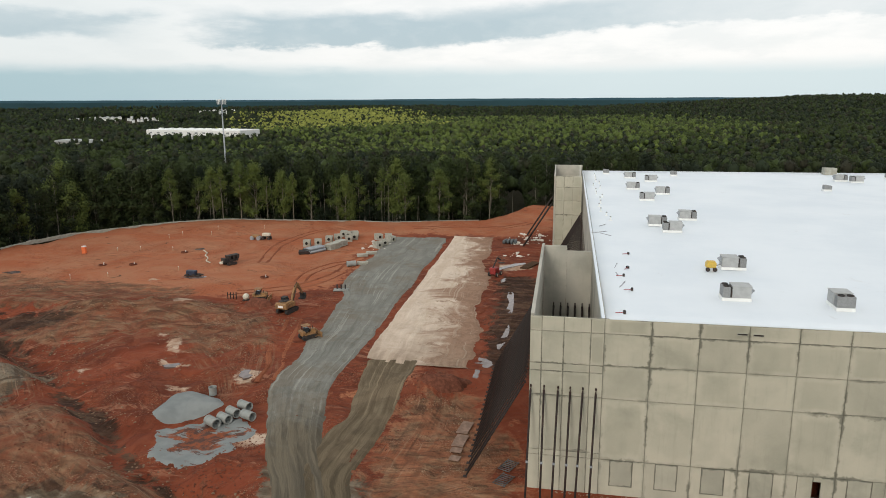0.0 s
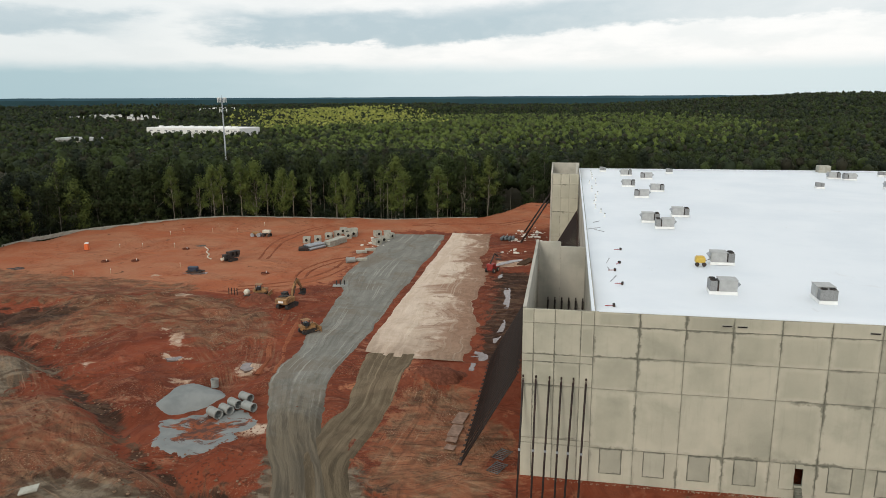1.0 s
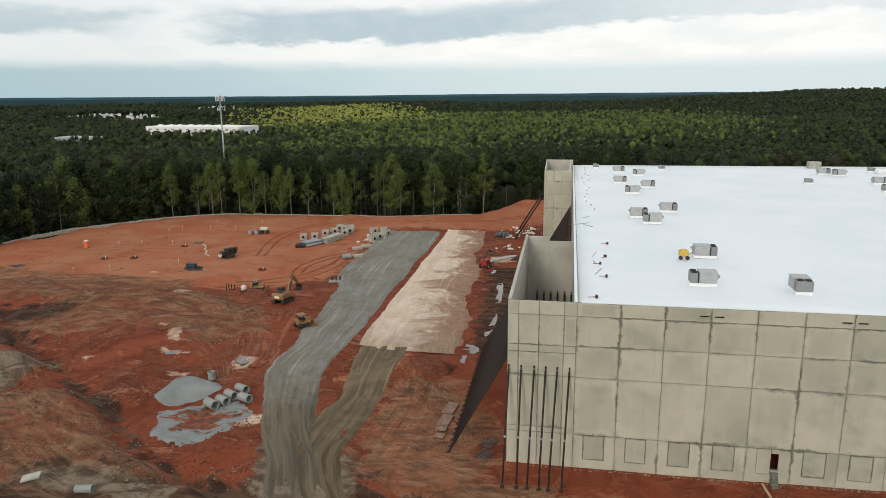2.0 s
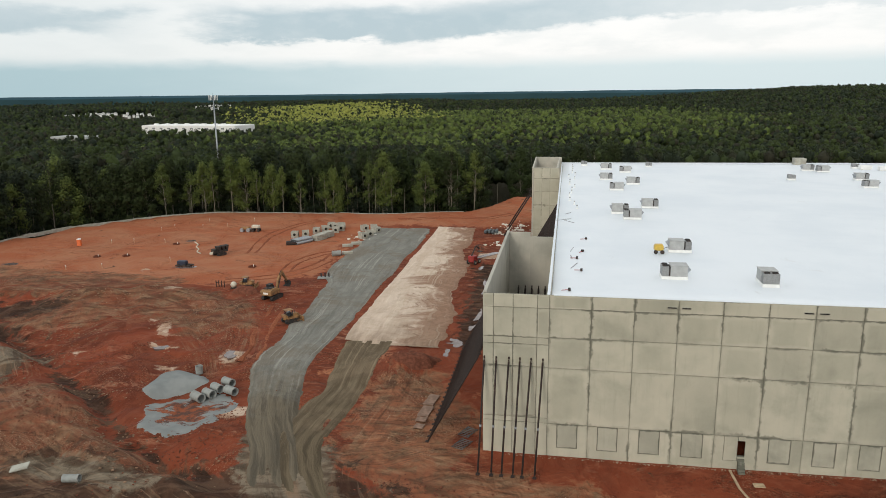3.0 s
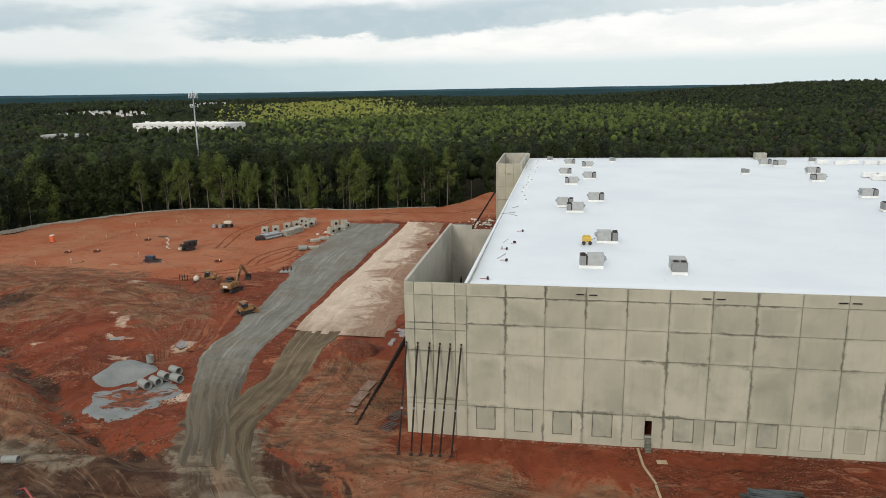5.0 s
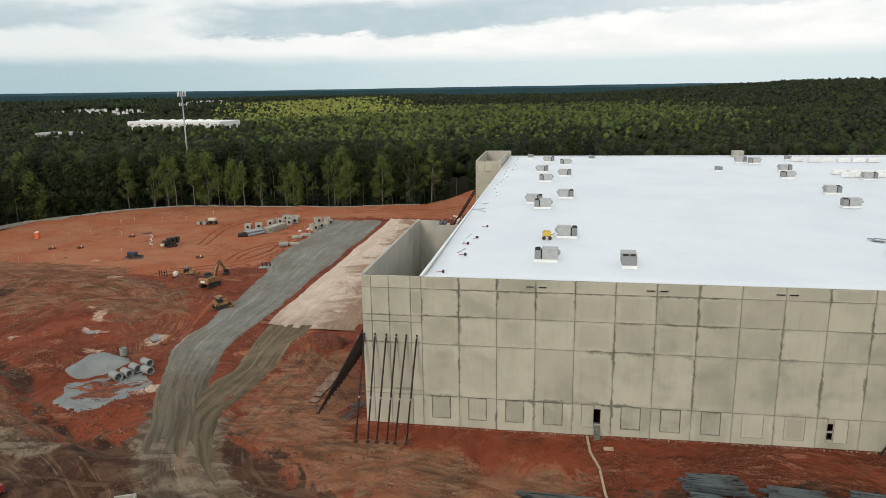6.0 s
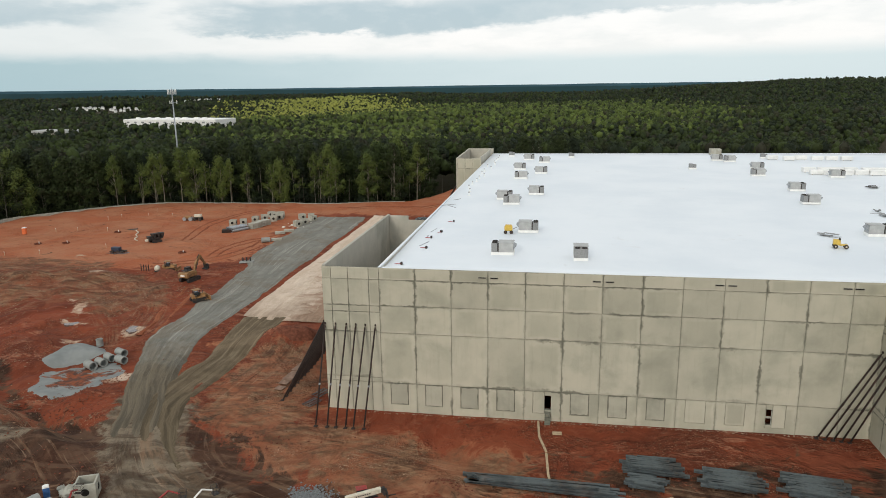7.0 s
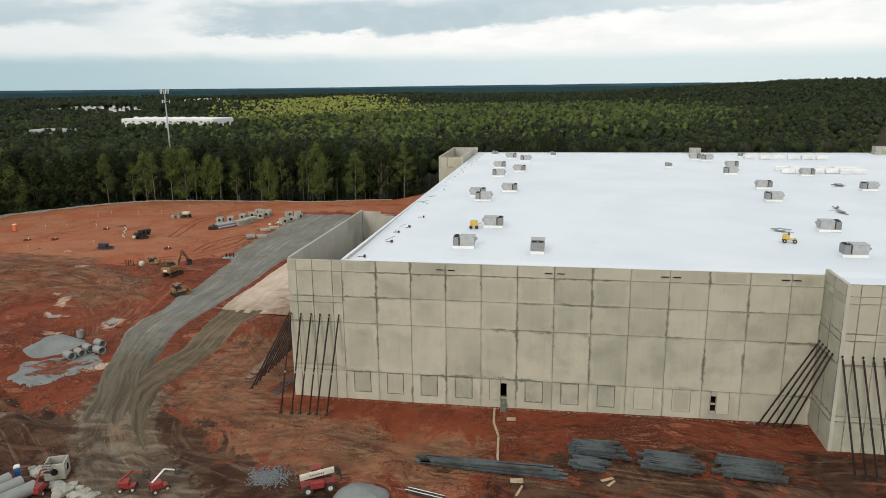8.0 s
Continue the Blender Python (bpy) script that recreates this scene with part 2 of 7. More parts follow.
def gravel_material(name, light, dark, mud, mud_amount, side=0.0, tail=None, lined=0.45):
    """Stone road: fine streaks along it, mud patches, more mud to one side or along its tail."""
    k = Mat(name, 0.93)
    along = k.n("ShaderNodeUVMap").outputs[0]
    u = k.n("ShaderNodeSeparateXYZ")
    k.link(along, u.inputs[0])
    streak = k.noise(1.0, 6, 0.62, k.vec((7, 0.10, 1), along), 0.5)
    thin = k.noise(1.0, 2, 0.5, k.vec((20, 0.035, 1), along), 0.35)
    c = k.mix(k.step(streak, 0.34, 0.66), light, dark)
    c = k.mix(k.math("MULTIPLY", k.step(k.noise(0.35, 6, 0.66, None, 1.2), 0.42, 0.62), 0.45), c, tuple(q * 0.85 for q in dark))
    lines = k.math("MULTIPLY", k.step(thin, 0.60, 0.66), k.step(k.noise(0.12, 4, 0.6), 0.36, 0.56))
    more = k.math("MULTIPLY", k.math("SUBTRACT", u.outputs[0], 0.5), side)
    c = k.mix(k.math("MULTIPLY", k.step(k.math("ADD", k.noise(0.11, 7, 0.66, None, 0.7), more), 0.46, 0.6), mud_amount), c, mud)
    c = k.mix(k.math("MULTIPLY", k.step(k.math("ADD", k.noise(0.6, 6, 0.68, None, 0.9), more), 0.56, 0.66), mud_amount * 0.8), c, tuple(q * 0.8 for q in mud))
    c = k.mix(k.math("MULTIPLY", k.math("SUBTRACT", 1.0, k.step(thin, 0.34, 0.40)), lined), c, tuple(q * 0.65 for q in dark))
    c = k.mix(k.math("MULTIPLY", lines, lined), c, tuple(min(1, q * 1.7) for q in light))
    if tail:
        lo, hi, colour = tail
        far = k.math("ADD", u.outputs[1], k.math("MULTIPLY", k.math("SUBTRACT", k.noise(0.16, 6, 0.66, None, 1.0), 0.5), 40.0))
        brown = k.mix(k.step(streak, 0.40, 0.60), colour, tuple(q * 0.5 for q in colour))
        c = k.mix(k.math("MULTIPLY", k.step(far, lo, hi), 0.9), c, brown)
    c = k.mix(k.math("MULTIPLY", k.noise(7, 4, 0.7), 0.3), c, tuple(q * 0.6 for q in dark))
    k.bump(k.math("ADD", k.math("MULTIPLY", k.noise(5, 4, 0.7), 0.5), k.math("MULTIPLY", streak, 2.0)), 0.8, 0.2)
    return k.done(c)


def pile_material(name, clay):
    """Fine washed gravel; where it lies thin, clay shows through its middle."""
    k = Mat(name, 0.9)
    c = k.mix(k.step(k.noise(0.5, 5, 0.6), 0.35, 0.65), (0.245, 0.256, 0.248), (0.20, 0.213, 0.208))
    c = k.mix(k.math("MULTIPLY", k.noise(5, 4, 0.7), 0.3), c, (0.19, 0.195, 0.19))
    if clay:
        u = k.n("ShaderNodeSeparateXYZ")
        k.link(k.n("ShaderNodeUVMap").outputs[0], u.inputs[0])
        through = k.math("ADD", k.noise(0.45, 7, 0.7, k.vec((0.7, 1.5, 1)), 1.0), k.math("MULTIPLY", k.math("SUBTRACT", 0.62, u.outputs[0]), 0.45))
        c = k.mix(k.step(through, 0.50, 0.57), c, k.mix(k.step(k.noise(1.2, 5, 0.66), 0.4, 0.6), (0.25, 0.075, 0.035), (0.09, 0.05, 0.04)))
    k.bump(k.noise(6, 4, 0.7), 0.25, 0.04)
    return k.done(c)


def concrete_material(name, light, dark, stain, seams, edge=0.0):
    """Cast concrete panels: blotches, form marks, dark stains along the seams."""
    k = Mat(name, 0.88)
    r = k.random()
    off = k.n("ShaderNodeCombineXYZ")
    k.link(k.math("MULTIPLY", r, 37.0), off.inputs[0])
    k.link(k.math("MULTIPLY", r, 91.0), off.inputs[2])
    add = k.n("ShaderNodeVectorMath")
    k.link(k.tc, add.inputs[0])
    k.link(off.outputs[0], add.inputs[1])
    v = add.outputs[0]
    c = k.mix(k.math("MULTIPLY", k.step(k.noise(0.4, 4, 0.5, v, 0.4), 0.34, 0.66), 0.7), light, dark)
    c = k.mix(k.math("MULTIPLY", k.step(r, 0.3, 1.0), 0.38), c, tuple(q * 0.74 for q in dark))
    place = k.n("ShaderNodeNewGeometry").outputs["Position"]
    stained = k.step(k.noise(0.055, 3, 0.5, place), 0.42, 0.58)
    c = k.mix(k.math("MULTIPLY", k.math("MULTIPLY", k.step(k.noise(0.26, 5, 0.55, v, 0.25), 0.40, 0.70), k.math("ADD", 0.3, stained)), 0.62), c, (dark[0] * 0.62, dark[1] * 0.655, dark[2] * 0.64))
    drip = k.noise(1.0, 5, 0.6, k.vec((2.2, 2.2, 0.25), v))
    c = k.mix(k.math("MULTIPLY", k.step(drip, 0.52, 0.76), 0.2), c, stain)
    c = k.mix(k.math("MULTIPLY", k.noise(5, 4, 0.7, v), 0.22), c, tuple(min(1, q * 1.15) for q in light))
    if seams:
        uv = k.n("ShaderNodeSeparateXYZ")
        k.link(k.n("ShaderNodeUVMap").outputs[0], uv.inputs[0])
        du = k.math("SUBTRACT", 0.5, k.math("ABSOLUTE", k.math("SUBTRACT", uv.outputs[0], 0.5)))
        dv = k.math("SUBTRACT", 0.5, k.math("ABSOLUTE", k.math("SUBTRACT", uv.outputs[1], 0.5)))
        d = k.math("MINIMUM", du, dv)
        # cured darker inside a pale rim, more on some panels than on others
        inner = k.step(k.math("ADD", d, k.math("MULTIPLY", k.math("SUBTRACT", k.noise(0.8, 5, 0.6, v), 0.5), 0.22)), 0.05, 0.17)
        twin = k.math("FRACT", k.math("MULTIPLY", r, 7.31))
        c = k.mix(k.math("MULTIPLY", k.math("MULTIPLY", inner, k.step(twin, 0.45, 1.0)), 0.32), c, (dark[0] * 0.60, dark[1] * 0.63, dark[2] * 0.60))
        wob = k.math("MULTIPLY", k.math("SUBTRACT", k.noise(0.7, 6, 0.7, v), 0.53), 0.26)
        seam = k.math("SUBTRACT", 1.0, k.step(k.math("SUBTRACT", d, wob), 0.0, 0.05), True)
        c = k.mix(k.math("MULTIPLY", seam, 0.24), c, stain)
        heavy = k.math("MAXIMUM", edge, k.step(k.noise(0.13, 4, 0.6, place), 0.45, 0.60))
        line = k.math("SUBTRACT", 1.0, k.step(k.math("SUBTRACT", d, k.math("MULTIPLY", k.math("SUBTRACT", k.noise(0.9, 6, 0.7, v), 0.5), 0.32)), 0.0, 0.045), True)
        c = k.mix(k.math("MULTIPLY", k.math("MULTIPLY", line, heavy), 0.75), c, tuple(q * 0.7 for q in stain))
    k.bump(k.noise(3.5, 5, 0.65, v), 0.12, 0.02)
    return k.done(c)


def leaf_material(name, tones, young, bare=None):
    """Leaves: tones drift from stand to stand, differ from tree to tree, and a little from leaf to leaf."""
    k = Mat(name, 0.8)
    pos = k.n("ShaderNodeNewGeometry")
    isl = pos.outputs["Random Per Island"]
    own = k.n("ShaderNodeAttribute")
    own.attribute_name = "tone"
    tree = own.outputs["Fac"]
    stand = k.step(k.noise(0.010, 4, 0.6, pos.outputs["Position"]), 0.38, 0.62)
    c = k.mix(stand, tones[0], tones[1])
    c = k.mix(k.math("MULTIPLY", k.step(tree, 0.25, 1.0), 0.8), c, tones[2])
    if bare:
        c = k.mix(k.math("MULTIPLY", k.math("SUBTRACT", 1.0, k.step(tree, 0.10, 0.34)), 0.85), c, bare)
    c = k.mix(k.math("MULTIPLY", isl, 0.22), c, young)
    k.b.inputs["Specular IOR Level"].default_value = 0.12
    return k.done(c)


M_GROUND = ground_material()
M_ROAD = gravel_material("grey_road_stone", (0.262, 0.256, 0.224), (0.198, 0.192, 0.168), (0.17, 0.125, 0.085), 0.45, 0.0, (84, 104, (0.150, 0.116, 0.074)), 0.42)
M_TRACK = gravel_material("brown_haul_track", (0.205, 0.160, 0.105), (0.120, 0.088, 0.055), (0.25, 0.185, 0.12), 0.4, 0.0, (14, 30, (0.150, 0.116, 0.074)), 0.5)
M_PAD = gravel_material("pale_crushed_stone", (0.70, 0.575, 0.465), (0.58, 0.45, 0.345), (0.27, 0.145, 0.09), 0.9, 0.34, (66, 96, (0.40, 0.285, 0.20)), 0.14)
M_PILE = pile_material("fine_grey_gravel", False)
M_SPILL = pile_material("thin_gravel_over_clay", True)
M_PANEL = concrete_material("cast_concrete_panel", (0.50, 0.475, 0.38), (0.42, 0.404, 0.324), (0.165, 0.17, 0.135), True)
M_INFILL = concrete_material("infill_panel", (0.43, 0.415, 0.335), (0.33, 0.325, 0.262), (0.105, 0.108, 0.086), True, 0.8)
M_CONC = concrete_material("plain_concrete", (0.52, 0.49, 0.42), (0.42, 0.40, 0.35), (0.2, 0.19, 0.165), False)
M_JOINT = plain("joint_grime", (0.19, 0.182, 0.148), 0.95)
M_PIPE = plain("concrete_pipe_grey", (0.28, 0.29, 0.275), 0.9, 0, 0.2, 1.5, (0.24, 0.17, 0.12), 0.25)
M_STEEL = plain("rusty_brace_steel", (0.026, 0.017, 0.014), 0.8, 0.1, 0.4, 2.0, (0.085, 0.032, 0.019), 0.4)
# near-black paint for the shade inside openings that are not cut
M_DARK = plain("hole_shade_black", (0.02, 0.018, 0.016), 0.9)
M_GALV = plain("galvanised_grey", (0.36, 0.38, 0.40), 0.5, 0.55, 0.25, 3.0)
M_BARK = plain("grey_bark", (0.24, 0.215, 0.17), 0.95, 0, 0.45, 0.8)
M_LEAF = leaf_material("broad_leaf", ((0.027, 0.041, 0.014), (0.020, 0.025, 0.013), (0.045, 0.064, 0.019)), (0.050, 0.062, 0.021), (0.030, 0.027, 0.021))
M_FRESH = leaf_material("fresh_edge_leaf", ((0.074, 0.102, 0.027), (0.058, 0.078, 0.024), (0.125, 0.152, 0.038)), (0.14, 0.165, 0.045))
# sun through a cloud gap, painted into the leaf colour of far woods
M_SUNLIT = leaf_material("painted_sunlit_leaf", ((0.235, 0.255, 0.058), (0.19, 0.212, 0.05), (0.30, 0.305, 0.074)), (0.30, 0.305, 0.076), (0.175, 0.195, 0.05))
# the same sun patch where it fades: less light put into the leaf green
M_HALFLIT = leaf_material("painted_halflit_leaf", ((0.075, 0.108, 0.027), (0.050, 0.074, 0.021), (0.115, 0.148, 0.037)), (0.13, 0.155, 0.04), (0.046, 0.050, 0.026))
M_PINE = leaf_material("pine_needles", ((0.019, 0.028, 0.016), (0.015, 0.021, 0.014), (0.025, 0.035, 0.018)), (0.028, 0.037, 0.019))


def membrane_material():
    k = Mat("white_roof_membrane", 0.55)
    c = k.mix(k.step(k.noise(0.07, 5, 0.6), 0.35, 0.7), (0.745, 0.785, 0.825), (0.675, 0.725, 0.775))
    seam = k.n("ShaderNodeTexWave")
    seam.inputs["Scale"].default_value = 0.16
    k.link(k.vec((0, 1, 0)), seam.inputs["Vector"])
    c = k.mix(k.math("MULTIPLY", k.step(seam.outputs["Fac"], 0.985, 1.0), 0.25), c, (0.62, 0.65, 0.68))
    scuff = k.step(k.noise(0.22, 7, 0.7, k.vec((1, 0.6, 1)), 1.0), 0.63, 0.78)
    c = k.mix(k.math("MULTIPLY", scuff, 0.35), c, (0.5, 0.48, 0.46))
    k.bump(k.noise(1.5, 4), 0.08, 0.03)
    return k.done(c)


M_ROOF = membrane_material()


# ---- helpers for meshes ----
def box(bm, cx, cy, cz, sx, sy, sz, m=None, bevel=0.0):
    """A box by its middle and sizes, set by the matrix m; its edges bevelled."""
    r = bmesh.ops.create_cube(bm, size=1.0)
    vs = r["verts"]
    bmesh.ops.transform(bm, matrix=(m or Matrix()) @ Matrix.Translation((cx, cy, cz)) @ Matrix.Diagonal((sx, sy, sz, 1)), verts=vs)
    if bevel:
        es = {e for v in vs for e in v.link_edges}
        bmesh.ops.bevel(bm, geom=list(es), offset=bevel, segments=1, affect="EDGES")
    return vs


def rod(bm, a, b, r0, r1=None, n=8, caps=True):
    """A round bar from a to b."""
    a, b = Vector(a), Vector(b)
    r1 = r0 if r1 is None else r1
    d = b - a
    q = d.to_track_quat("Z", "Y").to_matrix().to_4x4()
    bmesh.ops.create_cone(bm, cap_ends=caps, segments=n, radius1=r0, radius2=r1, depth=d.length, matrix=Matrix.Translation((a + b) / 2) @ q)


def prism(bm, outline, y0, y1, m=None):
    """A solid with an outline of (x, z) carried from y0 to y1."""
    f = [bm.verts.new((x, y0, z)) for x, z in outline]
    g = [bm.verts.new((x, y1, z)) for x, z in outline]
    n = len(outline)
    faces = [bm.faces.new(f), bm.faces.new(g[::-1])]
    for i in range(n):
        faces.append(bm.faces.new((f[i], g[i], g[(i + 1) % n], f[(i + 1) % n])))
    bmesh.ops.recalc_face_normals(bm, faces=faces)
    if m is not None:
        bmesh.ops.transform(bm, matrix=m, verts=f + g)


def tube(bm, a, b, r_out, r_in, n=20):
    """An open pipe with a wall."""
    a, b = Vector(a), Vector(b)
    q = (b - a).to_track_quat("Z", "Y").to_matrix()
    rings = []
    for c, r in ((a, r_out), (b, r_out), (b, r_in), (a, r_in)):
        rings.append([bm.verts.new(c + q @ Vector((r * math.cos(2 * math.pi * i / n), r * math.sin(2 * math.pi * i / n), 0))) for i in range(n)])
    for k in range(4):
        p, s = rings[k], rings[(k + 1) % 4]
        for i in range(n):
            bm.faces.new((p[i], p[(i + 1) % n], s[(i + 1) % n], s[i]))


def mesh_of(name, bm, material, smooth=False):
    me = bpy.data.meshes.new(name)
    bm.to_mesh(me)
    bm.free()
    me.materials.append(material)
    if smooth:
        for p in me.polygons:
            p.use_smooth = True
    return me


def part(name, bm, material, parent, label="", smooth=False):
    ob = new(name, mesh_of(name, bm, material, smooth))
    ob.parent = parent
    return tagged(ob, label)


def thing(name, m, label, category, group=""):
    ob = new(name)
    ob.empty_display_size = 0.3
    ob.matrix_basis = m
    return tagged(ob, label, category, group)


def solid(name, bm, material, label="", category="", group="", kind="", m=None, smooth=False):
    ob = new(name, mesh_of(name, bm, material, smooth))
    if m is not None:
        ob.matrix_basis = m
    return tagged(ob, label, category, group, kind)


def arrays(name, verts, faces, material, smooth=False, normals=None, tone=None):
    """An object from arrays of vertices and of equal-sided faces; with normals and a tone for each vertex where given."""
    me = bpy.data.meshes.new(name)
    k = faces.shape[1]
    me.vertices.add(len(verts))
    me.vertices.foreach_set("co", np.asarray(verts, dtype=np.float32).ravel())
    me.loops.add(faces.size)
    me.loops.foreach_set("vertex_index", np.asarray(faces, dtype=np.int32).ravel())
    me.polygons.add(len(faces))
    me.polygons.foreach_set("loop_start", np.arange(0, faces.size, k, dtype=np.int32))
    me.polygons.foreach_set("use_smooth", np.full(len(faces), smooth))
    me.update(calc_edges=True)
    if normals is not None:
        me.attributes.new("custom_normal", "FLOAT_VECTOR", "POINT").data.foreach_set("vector", np.asarray(normals, dtype=np.float32).ravel())
    if tone is not None:
        me.attributes.new("tone", "FLOAT", "POINT").data.foreach_set("value", np.asarray(tone, dtype=np.float32))
    me.materials.append(material)
    return new(name, me)


# ---- the lie of the land ----
_rng = np.random.RandomState(5)
_lat = _rng.rand(256, 256)


def vnoise(x, y, size, seed=0):
    """Smooth noise of 0 to 1 with features of that size."""
    u, v = np.asarray(x) / size + 17.3 * seed, np.asarray(y) / size + 9.1 * seed
    i, j = np.floor(u).astype(int), np.floor(v).astype(int)
    a, b = u - i, v - j
    a, b = a * a * (3 - 2 * a), b * b * (3 - 2 * b)
    g = lambda p, q: _lat[p & 255, q & 255]
    return (g(i, j) * (1 - a) + g(i + 1, j) * a) * (1 - b) + (g(i, j + 1) * (1 - a) + g(i + 1, j + 1) * a) * b


def fbm(x, y, size, n=4, seed=0):
    return sum(vnoise(x, y, size / 2 ** k, seed + k) / 2 ** k for k in range(n)) / (2 - 2 ** (1 - n))


def sstep(v, lo, hi):
    t = np.clip((np.asarray(v, dtype=float) - lo) / (hi - lo), 0, 1)
    return t * t * (3 - 2 * t)


def inside(x, y, poly, soft):
    """About 1 inside a closed outline and 0 outside, over a soft edge."""
    x, y = np.asarray(x, dtype=float), np.asarray(y, dtype=float)
    d2 = np.full(x.shape, 1e12)
    odd = np.zeros(x.shape, dtype=bool)
    for (ax, ay), (bx, by) in zip(poly, poly[1:] + poly[:1]):
        ex, ey = bx - ax, by - ay
        t = np.clip(((x - ax) * ex + (y - ay) * ey) / (ex * ex + ey * ey), 0, 1)
        d2 = np.minimum(d2, (x - ax - t * ex) ** 2 + (y - ay - t * ey) ** 2)
        if ay != by:
            odd ^= ((ay > y) != (by > y)) & (x < (y - ay) / (by - ay) * ex + ax)
    d = np.sqrt(d2) * np.where(odd, 1, -1)
    return np.clip(0.5 + d / (2 * soft), 0, 1)


# the edge of the graded site, along the woods
EDGE = [(-132.4, 46.4), (-130.0, 77.0), (-126.8, 92.3), (-118.7, 105.4), (-108.5, 116.7), (-95.1, 122.6), (-71.9, 124.4), (-45.7, 126.5), (-27.5, 132.7), (-14.9, 154.0), (20.9, 178.1), (157.0, 180.2), (169.4, -84.2), (-54.2, -87.7), (-128.6, -35.9)]
MUDDY = [(-138.2, 43.9), (-83.7, 43.6), (-68.2, 46.2), (-56.5, 45.2), (-46.3, 35.9), (-40.0, 24.3), (-36.4, 10.2), (-28.9, -3.8), (-22.5, -15.4), (-19.2, -87.1), (-131.9, -88.9)]
TAN = [[(-20, 15), (-13, 16.5), (-8.5, 9), (-7, -2.5), (3, -5.5), (15, -9), (15, -15), (2, -16), (-8, -13.5), (-14, -9), (-19.5, -4)], [(-82.6, 42.4), (-66.2, 45.0), (-56.5, 45.2), (-47.4, 37.1), (-43.1, 28.9), (-51.7, 25.3), (-59.8, 32.2), (-69.2, 26.2), (-82.8, 26.0)], [(-70.3, 7.3), (-56.6, 6.4), (-44.6, -1.7), (-32.7, -6.2), (-28.6, -10.8), (-30.2, -17.9), (-43.7, -20.5), (-69.3, -13.8)],
       [(-128.6, 47.6), (-83.7, 43.6), (-66.3, 46.2), (-66.5, 52.1), (-90.0, 55.3), (-129.1, 58.2)]]
DARKS = [[(-48.0, -11.1), (-34.4, -11.5), (-26.9, -6.1), (-20.2, -3.6), (-12.1, -8.8), (-6.1, -14.0), (-4.6, -45.7), (-58.0, -46.6)], [(-57.7, -12.4), (-38.1, -15.7), (-24.4, -16.6), (-23.4, -39.0), (-56.4, -39.5)], [(-88.7, 25.9), (-81.0, 28.3), (-76.8, 21.4), (-82.4, 16.6), (-90.2, 17.6)], [(-13.3, 25.9), (-7.0, 26.0), (-7.2, 71.8), (-14.9, 71.7)], [(-22.6, -14.3), (-5.1, -14.0), (2.8, -16.2), (8.9, -20.8), (9.5, -33.7), (-21.6, -34.2)], [(-91.1, 35.2), (-81.4, 36.6), (-75.3, 30.8), (-88.8, 28.2)]]
# areas drawn only part of the way to the dark ground tone
HALF_DARKS = [[(-50.2, -6.5), (-32.6, -8.5), (-25.0, -4.9), (-13.2, -7.1), (-5.1, -14.0), (-3.6, -45.7), (-65.8, -46.7), (-67.6, -9.1)], [(16.1, -8.9), (35.4, -6.3), (68.4, -3.4), (70.3, -44.6), (17.8, -45.4)]]
GREYS = [[(-30, 0), (-27.5, -7), (-23.5, -13), (-18, -20), (-8, -30), (6, -40), (18, -36), (2, -25), (-8, -18), (-13, -14), (-17.5, -9), (-20, -2)], [(-78.3, 11.9), (-70.8, 17.9), (-65.9, 16.8), (-64.5, 7.4), (-74.0, 2.6)], [(-48.2, -7.0), (-40.4, -8.2), (-33.5, -10.4), (-31.9, -11.6), (-34.3, -12.6), (-48.0, -10.5)]]
SANDS = [[(-54.6, 24.8), (-51.6, 24.6), (-52.0, 23.9), (-54.5, 23.9)], [(-63.0, 17.8), (-61.5, 18.1), (-62.0, 16.9)], [(-49.2, 15.0), (-45.9, 14.8), (-46.3, 13.8), (-48.8, 14.0)], [(-60.3, 30.6), (-58.4, 31.1), (-58.7, 29.9)], [(-42.2, 20.5), (-39.2, 19.1), (-39.6, 16.3), (-42.1, 17.2)], [(-53.4, 20.8), (-49.5, 20.6), (-49.9, 19.4), (-52.9, 19.4)], [(-64.2, 44.4), (-61.9, 44.2), (-62.2, 41.3), (-64.5, 42.2)], [(-78.9, 58.2), (-76.9, 57.8), (-77.8, 56.1)], [(-57.2, 28.7), (-54.5, 24.1), (-53.4, 24.5), (-55.8, 29.4)],
         [(-35.1, 4.4), (-32.3, 5.6), (-31.8, 3.2), (-34.0, 2.0)], [(-16.4, 81.1), (-9.6, 82.4), (-10.4, 78.8), (-15.2, 76.4)]]
DRY = [[(-20, 15), (-13, 16.5), (-8.5, 9), (-7, -2.5), (3, -5.5), (15, -9), (15, -15), (2, -16), (-8, -13.5), (-14, -9), (-19.5, -4)], [(-138.6, 53.3), (-95.6, 49.3), (-66.4, 48.6), (-50.9, 51.2), (-43.6, 59.5), (-45.8, 106.5), (-34.2, 109.0), (-16.7, 109.3), (-5.7, 123.6), (-8.8, 189.4), (-144.9, 187.3)], [(-25.9, 15.1), (-22.0, 15.2), (-19.3, 19.9), (-22.4, 23.4)]]


CHANNEL = [(-78.9, 24.9), (-68.8, 18.0), (-58.8, 10.5), (-50.7, 4.7), (-43.6, -1.1), (-35.6, -6.2), (-28.7, -9.1)]
BANK = [(-96.1, 38.7), (-83.6, 41.2), (-73.7, 37.9), (-66.1, 42.1), (-57.4, 42.8), (-49.3, 37.1), (-44.1, 28.9)]


